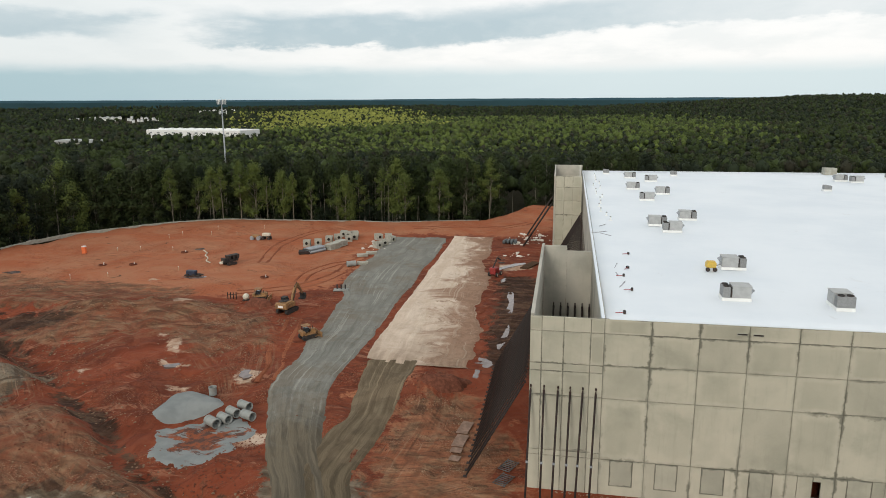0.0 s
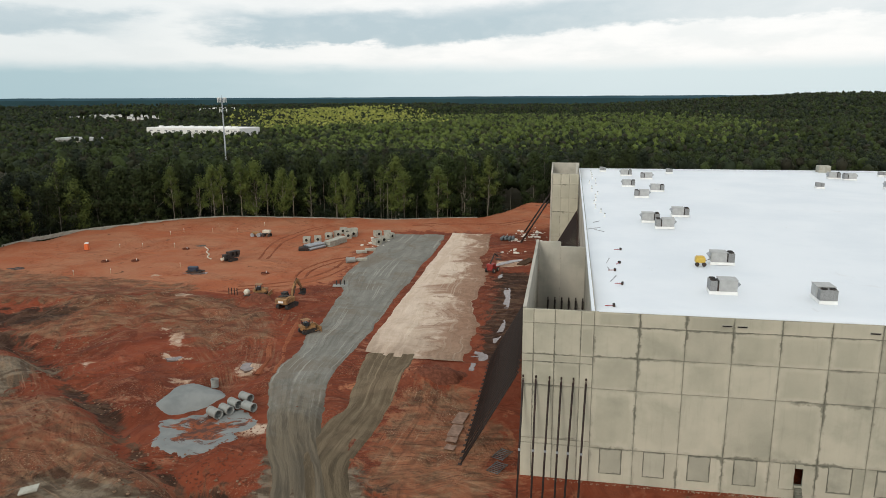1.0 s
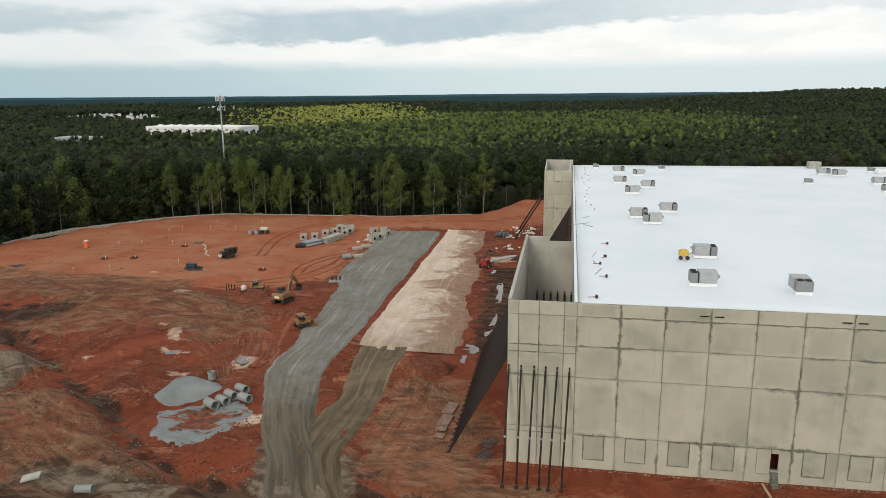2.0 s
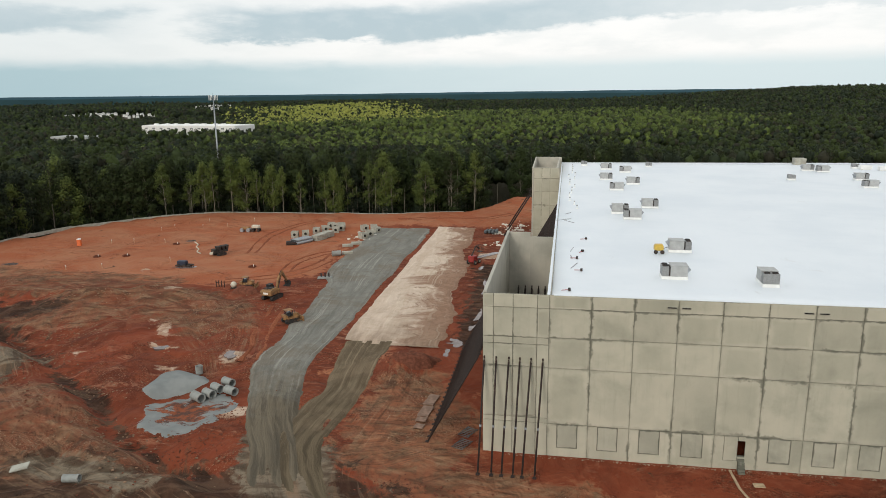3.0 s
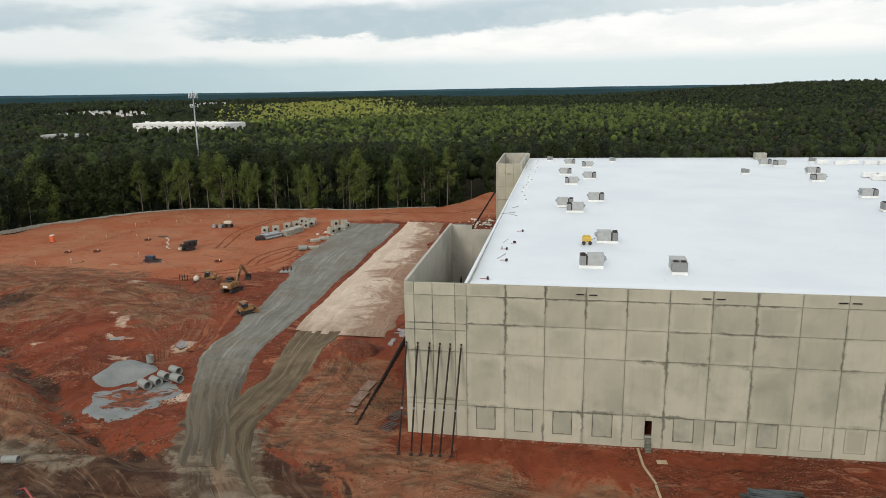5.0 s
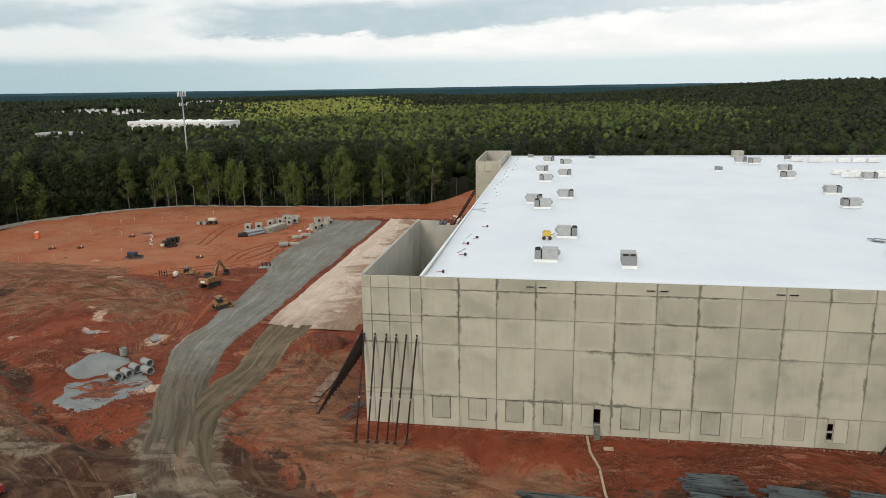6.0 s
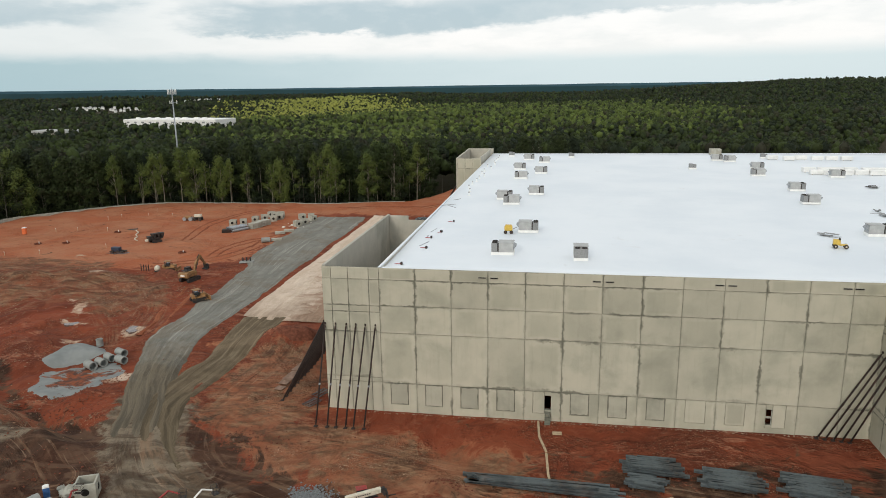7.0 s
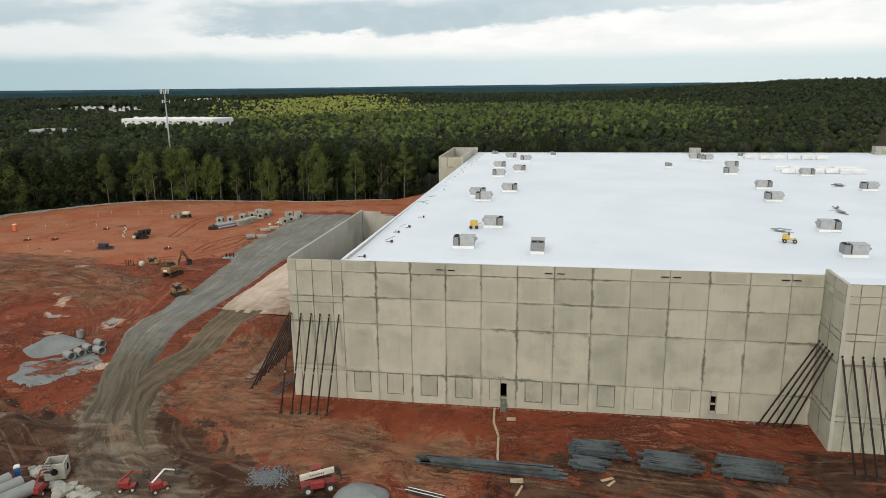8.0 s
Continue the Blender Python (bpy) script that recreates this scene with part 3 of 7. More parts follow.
def spline(pts, step):
    """Points along a smooth line through rows of numbers."""
    P = [np.array(p, dtype=float) for p in pts]
    P = [2 * P[0] - P[1]] + P + [2 * P[-1] - P[-2]]
    out = []
    for a, b, c, d in zip(P, P[1:], P[2:], P[3:]):
        n = max(2, int(np.hypot(*(c - b)[:2]) / step))
        for k in range(n):
            t = k / n
            out.append(0.5 * (2 * b + (c - a) * t + (2 * a - 5 * b + 4 * c - d) * t * t + (3 * b - a - 3 * c + d) * t ** 3))
    return np.array(out + [P[-2]])


# ways along which machines have dragged and smeared the mud: a line and how far to each side
FLOWS = [([(-27, 8), (-24.5, -1), (-21.5, -8), (-17.5, -14), (-11, -19), (0, -26)], 5.5), ([(-64, 5), (-53, -3.5), (-43, -8.5), (-33, -11.5), (-25, -17)], 6.0), ([(-18.5, 23), (-17, 13), (-17.5, 4), (-18.0, -4), (-16.5, -9), (-12.5, -14), (-5, -17)], 3.6), ([(-13, -3), (-4, -6.5), (8, -9.5), (22, -12), (44, -15)], 3.0),
         ([(-98, 41), (-84, 42), (-74, 37), (-66, 42), (-56, 43), (-48, 36), (-43, 27), (-39.5, 18)], 3.6), ([(-66, 24), (-58, 33), (-51, 26), (-45, 20), (-41, 14)], 3.0), ([(-88, 20), (-78, 21), (-70, 14), (-64, 8)], 4.0)]


def flow(x, y):
    """How far across and along the nearest drag line each place lies, and how strongly it is dragged."""
    best, across, run, strong = np.full(x.shape, 1e12), np.zeros(x.shape), np.zeros(x.shape), np.zeros(x.shape)
    for n, (line, wide) in enumerate(FLOWS):
        s = 0.0
        P = spline(line, 2.5)
        for (ax, ay), (bx, by) in zip(P, P[1:]):
            ex, ey = bx - ax, by - ay
            ln = math.hypot(ex, ey)
            t = np.clip(((x - ax) * ex + (y - ay) * ey) / (ln * ln), 0, 1)
            d = np.hypot(x - ax - t * ex, y - ay - t * ey)
            side = np.sign((x - ax) * ey - (y - ay) * ex)
            near = d / wide < best
            best = np.where(near, d / wide, best)
            across = np.where(near, d * side + 40 * n, across)
            run = np.where(near, s + t * ln, run)
            s += ln
    strong = 1 - sstep(best, 0.35, 1.25)
    return across, run, strong


def along(x, y, line, width):
    """1 on a line, falling off to either side."""
    d2 = np.full(np.shape(x), 1e12)
    for (ax, ay), (bx, by) in zip(line, line[1:]):
        ex, ey = bx - ax, by - ay
        t = np.clip(((x - ax) * ex + (y - ay) * ey) / (ex * ex + ey * ey), 0, 1)
        d2 = np.minimum(d2, (x - ax - t * ex) ** 2 + (y - ay - t * ey) ** 2)
    return np.exp(-d2 / (width * width))


def land(x, y):
    """The height of the ground."""
    x, y = np.asarray(x, dtype=float), np.asarray(y, dtype=float)
    site = inside(x, y, EDGE, 1.6)
    h = 0.5 + 0.3 * sstep(x, 5, 45) + 0.6 * np.clip((-6 - x) / 30, 0, 1) * sstep(y, -16, 18)
    h = h - 0.5 * sstep(-y, 13, 26)
    mud = inside(x, y, MUDDY, 5.0)
    h = h + mud * ((fbm(x, y, 11, 4, 3) - 0.5) * 2.4 + (0.5 - np.abs(fbm(x, y, 6.0, 3, 13) - 0.5) * 4) * 0.4 + (fbm(x, y, 2.2, 3, 9) - 0.5) * 0.7)
    h = h + mud * 1.7 * np.exp(-(((x + 57) / 9) ** 2 + ((y + 2) / 6) ** 2))
    h = h + mud * 1.5 * np.exp(-(((x + 73) / 9) ** 2 + ((y - 38) / 4) ** 2)) - mud * 1.6 * np.exp(-(((x + 75) / 11) ** 2 + ((y - 22) / 6) ** 2))
    wx, wy = x + 2.4 * (fbm(x, y, 5, 3, 21) - 0.5), y + 2.4 * (fbm(x, y, 5, 3, 22) - 0.5)
    h = h - mud * 1.1 * along(wx, wy, CHANNEL, 2.0) + mud * 0.7 * along(wx, wy + 4.0, CHANNEL, 2.2) + mud * 0.8 * along(wx, wy, BANK, 2.0)
    h = h - mud * 0.5 * np.exp(-(((x + 42) / 9) ** 2 + ((y - 8) / 9) ** 2))
    near = (1 - sstep(-x, 6, 11)) * sstep(y, -8, -3)
    h = h + (1 - mud) * (1 - near) * ((fbm(x, y, 7, 3, 5) - 0.5) * 0.4 + (fbm(x, y, 1.6, 2, 6) - 0.5) * 0.16)
    h = h + near * (fbm(x, y, 3, 3, 7) - 0.5) * 0.10
    h = h + 0.7 * np.exp(-(((x - 8.8) / 1.5) ** 2 + ((y + 13.4) / 1.2) ** 2))
    h = h + 1.2 * np.exp(-(((x + 18.7) / 3.2) ** 2 + ((y - 18) / 4) ** 2)) + 1.5 * np.exp(-(((x + 14) / 12) ** 2 + ((y - 152) / 9) ** 2))
    far = np.hypot(x + 20, y - 40)
    out = -5 - 16 * sstep(y, 140, 490) + 10 * sstep(y, 900, 3000) + (fbm(x, y, 420, 3, 11) - 0.5) * 26 * sstep(far, 170, 560)
    out = out + 6 * sstep(-x, 400, 3000) * sstep(y, 900, 2800) + 33 * sstep(x, -100, 1000) * sstep(y, 900, 2000)
    out = out + 13 * np.exp(-(((x + 930) / 190) ** 2 + ((y - 1250) / 130) ** 2)) + 16 * np.exp(-(((x + 1160) / 170) ** 2 + ((y - 2120) / 170) ** 2))
    return h * site + out * (1 - site)


def axis(lo, hi, step, far, grow=1.16):
    """Grid lines: even from lo to hi, and wider and wider out to far."""
    mid = list(np.arange(lo, hi + step / 2, step))
    up, s = [], step
    while (up[-1] if up else mid[-1]) < far:
        s *= grow
        up.append((up[-1] if up else mid[-1]) + s)
    dn, s = [], step
    while (dn[-1] if dn else mid[0]) > -far:
        s *= grow
        dn.append((dn[-1] if dn else mid[0]) - s)
    return np.array(dn[::-1] + mid + up)


def build_ground():
    gx, gy = axis(-92, 52, 0.5, 3900), axis(-27, 154, 0.6, 3900, 1.14)
    X, Y = np.meshgrid(gx, gy)
    x, y = X.ravel(), Y.ravel()
    across, run, strong = flow(x, y)
    smear = fbm(across * 1.0 + 0.8 * (fbm(x, y, 4, 2, 41) - 0.5), run * 0.10, 1.7, 2, 17) - 0.5
    z = land(x, y) + strong * 0.55 * smear
    nx, ny = len(gx), len(gy)
    i = (np.arange(ny - 1)[:, None] * nx + np.arange(nx - 1)[None, :]).ravel()
    ob = arrays("ground", np.stack([x, y, z], 1), np.stack([i, i + 1, i + nx + 1, i + nx], 1), M_GROUND, True)
    any_of = lambda polys, s: np.max([inside(x, y, p, s) for p in polys], axis=0)
    site = inside(x, y, EDGE, 1.2)
    one = np.ones_like(x)
    for name, cols in (("zone_a", (np.maximum(any_of(TAN, 2.5), 0.75 * along(x, y, BANK, 3.0)), np.maximum.reduce([any_of(DARKS, 2.5), 0.6 * along(x, y, CHANNEL, 1.8), 0.66 * any_of(HALF_DARKS, 3.0)]), any_of(GREYS, 1.6))), ("zone_b", (any_of(SANDS, 0.8), 1 - site, any_of(DRY, 4.0))), ("drag", (across, run, strong))):
        a = ob.data.color_attributes.new(name, "FLOAT_COLOR", "POINT")
        a.data.foreach_set("color", np.stack([*cols, one], 1).astype(np.float32).ravel())
    tagged(ob, "bare red clay of a building site, rutted and muddy", "ground", kind="structure")


build_ground()


def strip(name, rows, material, label, category, lift=0.10, across=22, rag=1.0, seed=0, ruts=0.0, step=0.6, sink=0.0):
    """A road laid on the land. Rows: left x, y and right x, y."""
    R = spline(rows, step)
    n = len(R)
    s = np.concatenate([[0], np.cumsum(np.hypot(*np.diff(R[:, :2] / 2 + R[:, 2:] / 2, axis=0).T))])
    u = np.linspace(0, 1, across)
    ragl, ragr = rag if isinstance(rag, tuple) else (rag, rag)
    wl = (fbm(s, s * 0 + seed, 7.0, 5, seed + 1) - 0.5) * ragl + (vnoise(s, s * 0 + 3.3 * seed, 0.9, seed) - 0.5) * ragl * 0.12
    wr = (fbm(s, s * 0 + seed + 50, 7.0, 5, seed + 2) - 0.5) * ragr + (vnoise(s, s * 0 + 5.1 * seed, 0.9, seed + 4) - 0.5) * ragr * 0.12
    width = np.hypot(R[:, 2] - R[:, 0], R[:, 3] - R[:, 1])
    U = (-wl / width)[:, None] * (1 - u) + u * (1 + wr / width)[:, None]
    x = R[:, 0:1] * (1 - U) + R[:, 2:3] * U
    y = R[:, 1:2] * (1 - U) + R[:, 3:4] * U
    # both ends run out in an uneven line
    way = np.gradient(R[:, :2] / 2 + R[:, 2:] / 2, axis=0)
    way = way / np.maximum(np.hypot(*way.T), 1e-6)[:, None]
    tongue = np.repeat(((fbm(u * width.mean(), u * 0 + 7.7 * seed, 6.0, 2, seed + 8) - 0.5) * 0.34 * width.mean())[None, :], n, 0)
    fade = (1 - sstep(s[-1] - s, 0, 7))[:, None] + (1 - sstep(s, 0, 7))[:, None]
    x, y = x + way[:, 0:1] * tongue * fade, y + way[:, 1:2] * tongue * fade
    e = np.minimum(u, 1 - u)[None, :] * width[:, None]
    soft_edge = min(0.8, 0.3 * float(width.min()))
    z = land(x, y) + lift * sstep(e, 0.0, soft_edge) - 0.14 * (1 - sstep(e, 0.0, soft_edge * 0.6))
    # sinks into the mud at its end
    z = z - sink * (1 - sstep(s[-1] - s, 0, 11))[:, None] * (0.3 + 1.4 * fbm(x, y, 3.0, 3, seed + 9))
    S = np.repeat(s[:, None], across, 1)
    if ruts:
        W = U * width[:, None]
        z = z + ruts * (fbm(W * 3.0, S * 0.12, 1.6, 3, seed + 5) - 0.5)
    i = (np.arange(n - 1)[:, None] * across + np.arange(across - 1)[None, :]).ravel()
    faces = np.stack([i, i + 1, i + across + 1, i + across], 1)
    ob = arrays(name, np.stack([x, y, z], -1).reshape(-1, 3), faces, material, True)
    uv = ob.data.uv_layers.new(name="along")
    flat = np.stack([np.repeat(u[None, :], n, 0) * 1.0, S], -1).reshape(-1, 2)
    uv.data.foreach_set("uv", flat[faces.ravel()].astype(np.float32).ravel())
    return tagged(ob, label, category, kind="structure")


strip("road", [(-44.6, 104.5, -31, 103.5), (-44.3, 88, -30.3, 87), (-43.7, 70, -30, 70), (-42.2, 59.2, -29.8, 59), (-40.1, 52, -29.7, 50.3), (-38.6, 41, -29.4, 40), (-37.8, 30.6, -29.3, 30), (-36.9, 22.7, -29.3, 24), (-36.7, 18.2, -29.4, 18.5), (-35.9, 14, -28.7, 13.6), (-33.6, 8.2, -27.0, 7.9),
               (-30.4, 1, -25.0, 2), (-28, -3.9, -22.6, -3), (-26.1, -8.2, -20.6, -7.6), (-22.9, -12.5, -17.0, -11.5), (-20.4, -16.3, -15.4, -15)],
      M_ROAD, "grey crushed stone haul road with tyre streaks, brown with mud at its near end", "road", lift=0.12, rag=(1.9, 1.0), seed=1, ruts=0.3, sink=0.5)
strip("track", [(-28.2, 25.2, -20.9, 26.4), (-27.4, 18.9, -21, 21), (-26.7, 13.9, -21.1, 16.5), (-26.1, 8.8, -20.8, 10), (-26.6, 4.5, -20.9, 4.4), (-26.6, -1, -21.0, -0.5), (-24.8, -6, -20.2, -4.7), (-21.6, -11.0, -17.8, -9.5), (-18.4, -15.0, -14.4, -13.2), (-15.9, -19.4, -12.2, -15.8)],
      M_TRACK, "brown muddy haul track swept into curves by turning trucks", "road", lift=0.13, rag=1.6, seed=4, ruts=0.25, sink=0.5)
strip("stone_pad", [(-30.5, 107, -19.6, 108), (-30, 92, -19.6, 91.6), (-29.6, 72, -17.8, 71), (-29.3, 56, -16.0, 55.8), (-29.2, 50, -16.2, 48), (-29, 36, -13.3, 34), (-28.9, 28, -13.6, 28), (-28.4, 25.2, -14.2, 25.2)],
      M_PAD, "pale crushed stone pad stained with red clay", "pavement", lift=0.10, rag=(0.9, 4.5), seed=7, ruts=0.08)


def tyre_tracks(line, material, label, gauge=2.0, width=0.8, seed=0, lift=0.045):
    """A pair of wheel ruts along a line."""
    P = spline(line, 2.0)
    d = np.gradient(P, axis=0)
    n = np.stack([-d[:, 1], d[:, 0]], 1) / np.hypot(*d.T)[:, None]
    for side in (-1, 1):
        a, b = P + n * (side * gauge / 2 + width / 2), P + n * (side * gauge / 2 - width / 2)
        strip("tyre_track", np.concatenate([a, b], 1)[::2].tolist(), material, label, "tyre track", lift=lift, across=7, rag=0.7, seed=seed + side, ruts=0.1, step=0.5)


M_RUT = gravel_material("damp_wheel_rut", (0.27, 0.082, 0.038), (0.20, 0.058, 0.028), (0.36, 0.13, 0.065), 0.7)
for _i, _line in enumerate(([(-42.7, 90.8), (-44.7, 80.9), (-48.6, 74.7), (-51.1, 68.8), (-51.1, 62.9), (-49.7, 57.1)], [(-37.6, 16.7), (-38.2, 21.0), (-40.3, 26.6), (-41.7, 33.3), (-43.2, 39.5)], [(-63.7, 73.3), (-66.6, 85.0), (-67.6, 94.4), (-64.8, 108.6), (-56.0, 118.1)], [(-42.3, 116.2), (-32.8, 119.9), (-18.9, 123.4), (-12.0, 132.9)],
                            [(-58.8, 52.2), (-53.1, 54.7), (-48.4, 59.4), (-45.9, 67.7), (-45.8, 78.3)])):
    tyre_tracks(_line, M_RUT, "pair of damp wheel ruts pressed into clay", seed=20 + 3 * _i)

# ---- the warehouse ----
W_TOP, ROWS_Z = 16.0, (0.3, 3.72, 9.15, 12.06, 14.76, 16.0)
PANEL_W = 3.66
_cells = {}


def cell_mesh(w, h, material, d=0.09, c=0.025):
    """A cast panel face with chamfered edges; x along, z up, the face at y = 0."""
    key = (round(w, 3), round(h, 3), material.name)
    if key not in _cells:
        me = bpy.data.meshes.new("panel")
        v = [(x, d, z) for x, z in ((0, 0), (w, 0), (w, h), (0, h))] + [(x, c, z) for x, z in ((0, 0), (w, 0), (w, h), (0, h))] + [(x, 0, z) for x, z in ((c, c), (w - c, c), (w - c, h - c), (c, h - c))]
        f = [(8, 9, 10, 11)] + [(4 + i, 4 + (i + 1) % 4, 8 + (i + 1) % 4, 8 + i) for i in range(4)] + [(i, (i + 1) % 4, 4 + (i + 1) % 4, 4 + i) for i in range(4)]
        me.from_pydata(v, [], f)
        uv = me.uv_layers.new(name="face")
        for lp in me.loops:
            p = me.vertices[lp.vertex_index].co
            uv.data[lp.index].uv = (p.x / w, p.z / h)
        me.materials.append(material)
        _cells[key] = me
    return _cells[key]


def surround_mesh(w, h, p, q, s, d=0.09):
    """A panel with a notch from p to q above s, in one piece."""
    me = bpy.data.meshes.new("panel")
    xs, v, f = ((0, 0, w, s), (0, s, p, h), (q, s, w, h)), [], []
    for x0, z0, x1, z1 in xs:
        n = len(v)
        v += [(x, y, z) for y in (0, d) for x, z in ((x0, z0), (x1, z0), (x1, z1), (x0, z1))]
        f += [(n, n + 1, n + 2, n + 3)] + [(n + 4 + i, n + 4 + (i + 1) % 4, n + (i + 1) % 4, n + i) for i in range(4)]
    me.from_pydata(v, [], f)
    uv = me.uv_layers.new(name="face")
    for lp in me.loops:
        c = me.vertices[lp.vertex_index].co
        uv.data[lp.index].uv = (c.x / w, c.z / h)
    me.materials.append(M_PANEL)
    return me


def panels(wall, m, cells, gap=0.032):
    """Panels (x0, z0, x1, z1) on the plane that m names, as parts of the wall."""
    for x0, z0, x1, z1, *other in cells:
        if other and isinstance(other[0], tuple):
            p, q, s = other[0]
            ob = new("panel", surround_mesh(x1 - x0 - gap, z1 - z0 - gap, p - x0 - gap, q - x0, s - z0 - gap / 2))
            ob.parent = wall
            ob.matrix_basis = m @ Matrix.Translation((x0 + gap / 2, 0, z0 + gap / 2))
            continue
        wide = 0.075 if other else gap
        ob = new("panel", cell_mesh(x1 - x0 - wide, z1 - z0 - wide, other[0] if other else M_PANEL))
        ob.parent = wall
        ob.matrix_basis = m @ Matrix.Translation((x0 + wide / 2, 0, z0 + wide / 2))


def slab_with_holes(x0, x1, z0, z1, y0, y1, holes):
    """A wall from x0 to x1 with openings (xa, za, xb, zb) that go through it."""
    bm = bmesh.new()
    xs = sorted({x0, x1, *(h[0] for h in holes), *(h[2] for h in holes)})
    for a, b in zip(xs, xs[1:]):
        cuts = sorted((h[1], h[3]) for h in holes if h[0] < (a + b) / 2 < h[2])
        z = z0
        for lo, hi in cuts + [(z1, z1)]:
            if lo > z:
                box(bm, (a + b) / 2, (y0 + y1) / 2, (z + lo) / 2, b - a, y1 - y0, lo - z)
            z = max(z, hi)
    return bm


DOOR_A, DOOR_B = (16.69, 1.78, 17.35, 3.27), (37.55, 1.63, 38.1, 3.2)
SLOTS = [(10.07, 15.24, 10.85, 15.36), (11.25, 15.22, 11.95, 15.34), (21.0, 15.22, 21.7, 15.34), (22.2, 15.22, 22.9, 15.34), (32.1, 15.24, 32.8, 15.36), (33.2, 15.24, 33.9, 15.36), (43.0, 15.3, 43.7, 15.42), (44.0, 15.3, 44.7, 15.42)]


def front_wall():
    wall = solid("wall_south", slab_with_holes(-5.95, 46.78, -0.6, W_TOP - 0.04, 0.06, 0.30, [DOOR_A, DOOR_B]), M_JOINT, "long wall of grey cast concrete panels, about twenty-two metres high", "wall", kind="structure")
    seams = [-5.95, -5.0, -3.22, -1.06] + [PANEL_W * k for k in range(13)] + [46.78]
    cells = []
    for i, (a, b) in enumerate(zip(seams, seams[1:])):
        levels = ROWS_Z[1:] if i > 3 else (3.72, 4.2, 9.2, 11.33, 11.98, 14.76, 16.0)
        for z0, z1 in zip(levels, levels[1:]):
            cells.append((a, z0, b, z1))
        k = i - 4
        z1 = ROWS_Z[1]
        if k < 0 or k >= 11:
            cells.append((a, 0.3, b, z1))
        else:
            p, q, s = a + 0.88 + 0.06 * math.sin(3.1 * k), b - 0.95 + 0.05 * math.cos(2.3 * k), 1.33
            cells.append((a, 0.3, b, z1, (p, q, s)))
            for dr in (DOOR_A, DOOR_B):
                if a < dr[0] < b:
                    cells += [(p, s, dr[0], z1), (dr[2], s, q, z1)] if q - dr[2] > 0.1 else [(p, s, dr[0], z1)]
                    cells += [(dr[0], s, dr[2], dr[1])]
                    cells += [(dr[0], dr[3], dr[2], z1)] if z1 - dr[3] > 0.1 else []
                    break
            else:
                cells.append((p, s, q, z1, M_INFILL) if k < 8 else (p, s, q, z1))
    return wall, cells


WALL_S, CELLS_S = front_wall()


def wall_between(name, a, b, z0, z1, thick, side, label, material=None):
    """An upright wall from a to b; its thickness lies to that side."""
    a, b = Vector((*a, 0)), Vector((*b, 0))
    d = (b - a).normalized()
    nrm = Vector((-d.y, d.x, 0)) * side * thick
    bm = bmesh.new()
    lo = [bm.verts.new(p + Vector((0, 0, z0))) for p in (a, b, b + nrm, a + nrm)]
    hi = [bm.verts.new(p + Vector((0, 0, z1))) for p in (a, b, b + nrm, a + nrm)]
    fs = [bm.faces.new(lo), bm.faces.new(hi)] + [bm.faces.new((lo[i], lo[(i + 1) % 4], hi[(i + 1) % 4], hi[i])) for i in range(4)]
    bmesh.ops.recalc_face_normals(bm, faces=fs)
    return solid(name, bm, material or M_CONC, label, "wall", kind="structure")


# corner bay, open to the sky
wall_between("wall_west_bay", (-5.95, 0.305), (-6.2, 28.7), -0.6, 16.1, 0.3, -1, "grey concrete side wall of the open corner bay")
wall_between("wall_bay_back", (-5.88, 28.4), (-3.2, 28.4), -0.6, 15.95, 0.3, 1, "grey concrete end wall of the open corner bay")
wall_between("wall_bay_back_low", (-3.19, 28.2), (-0.25, 28.2), -0.6, 15.4, 0.3, 1, "lower grey concrete end wall of the corner bay")
# main side wall, behind the bay
wall_between("wall_west", (-0.2, 0.31), (-0.2, 118.6), -0.6, 15.75, 0.3, -1, "grey concrete side wall of the warehouse")
wall_between("wall_north", (-0.2, 118.8), (150, 123.5), -0.6, 16.05, 0.3, 1, "far concrete wall of the warehouse with a white coping", M_ROOF)
wall_between("wall_east", (150, -4.6), (150, 123), -0.6, 16.0, 0.3, 1, "far side wall of the warehouse")
# stair tower at the far corner
WALL_T = wall_between("wall_tower_front", (-6.05, 94.6), (-0.55, 94.6), -0.6, 17.25, 0.3, 1, "tan concrete front of the far corner tower", M_CONC)
wall_between("wall_tower_back", (-6.85, 120.4), (-0.2, 120.4), -0.6, 17.25, 0.3, 1, "grey concrete back of the far corner tower")
wall_between("wall_tower_west", (-6.4, 94.91), (-6.85, 120.35), -0.6, 17.25, 0.3, -1, "grey concrete side of the far corner tower")
wall_between("wall_tower_east", (-0.85, 94.91), (-0.6, 118.5), 15.5, 17.25, 0.3, 1, "upper side of the far corner tower")
# the projecting bay
WALL_R = wall_between("wall_return", (46.82, -4.98), (46.82, 0.3), -0.6, 16.5, 0.3, -1, "grey concrete side of the projecting bay")
WALL_P = wall_between("wall_bay_south", (47.14, -4.9), (150, -4.9), -0.6, 16.44, 0.25, 1, "front of the projecting bay in grey concrete panels", M_JOINT)


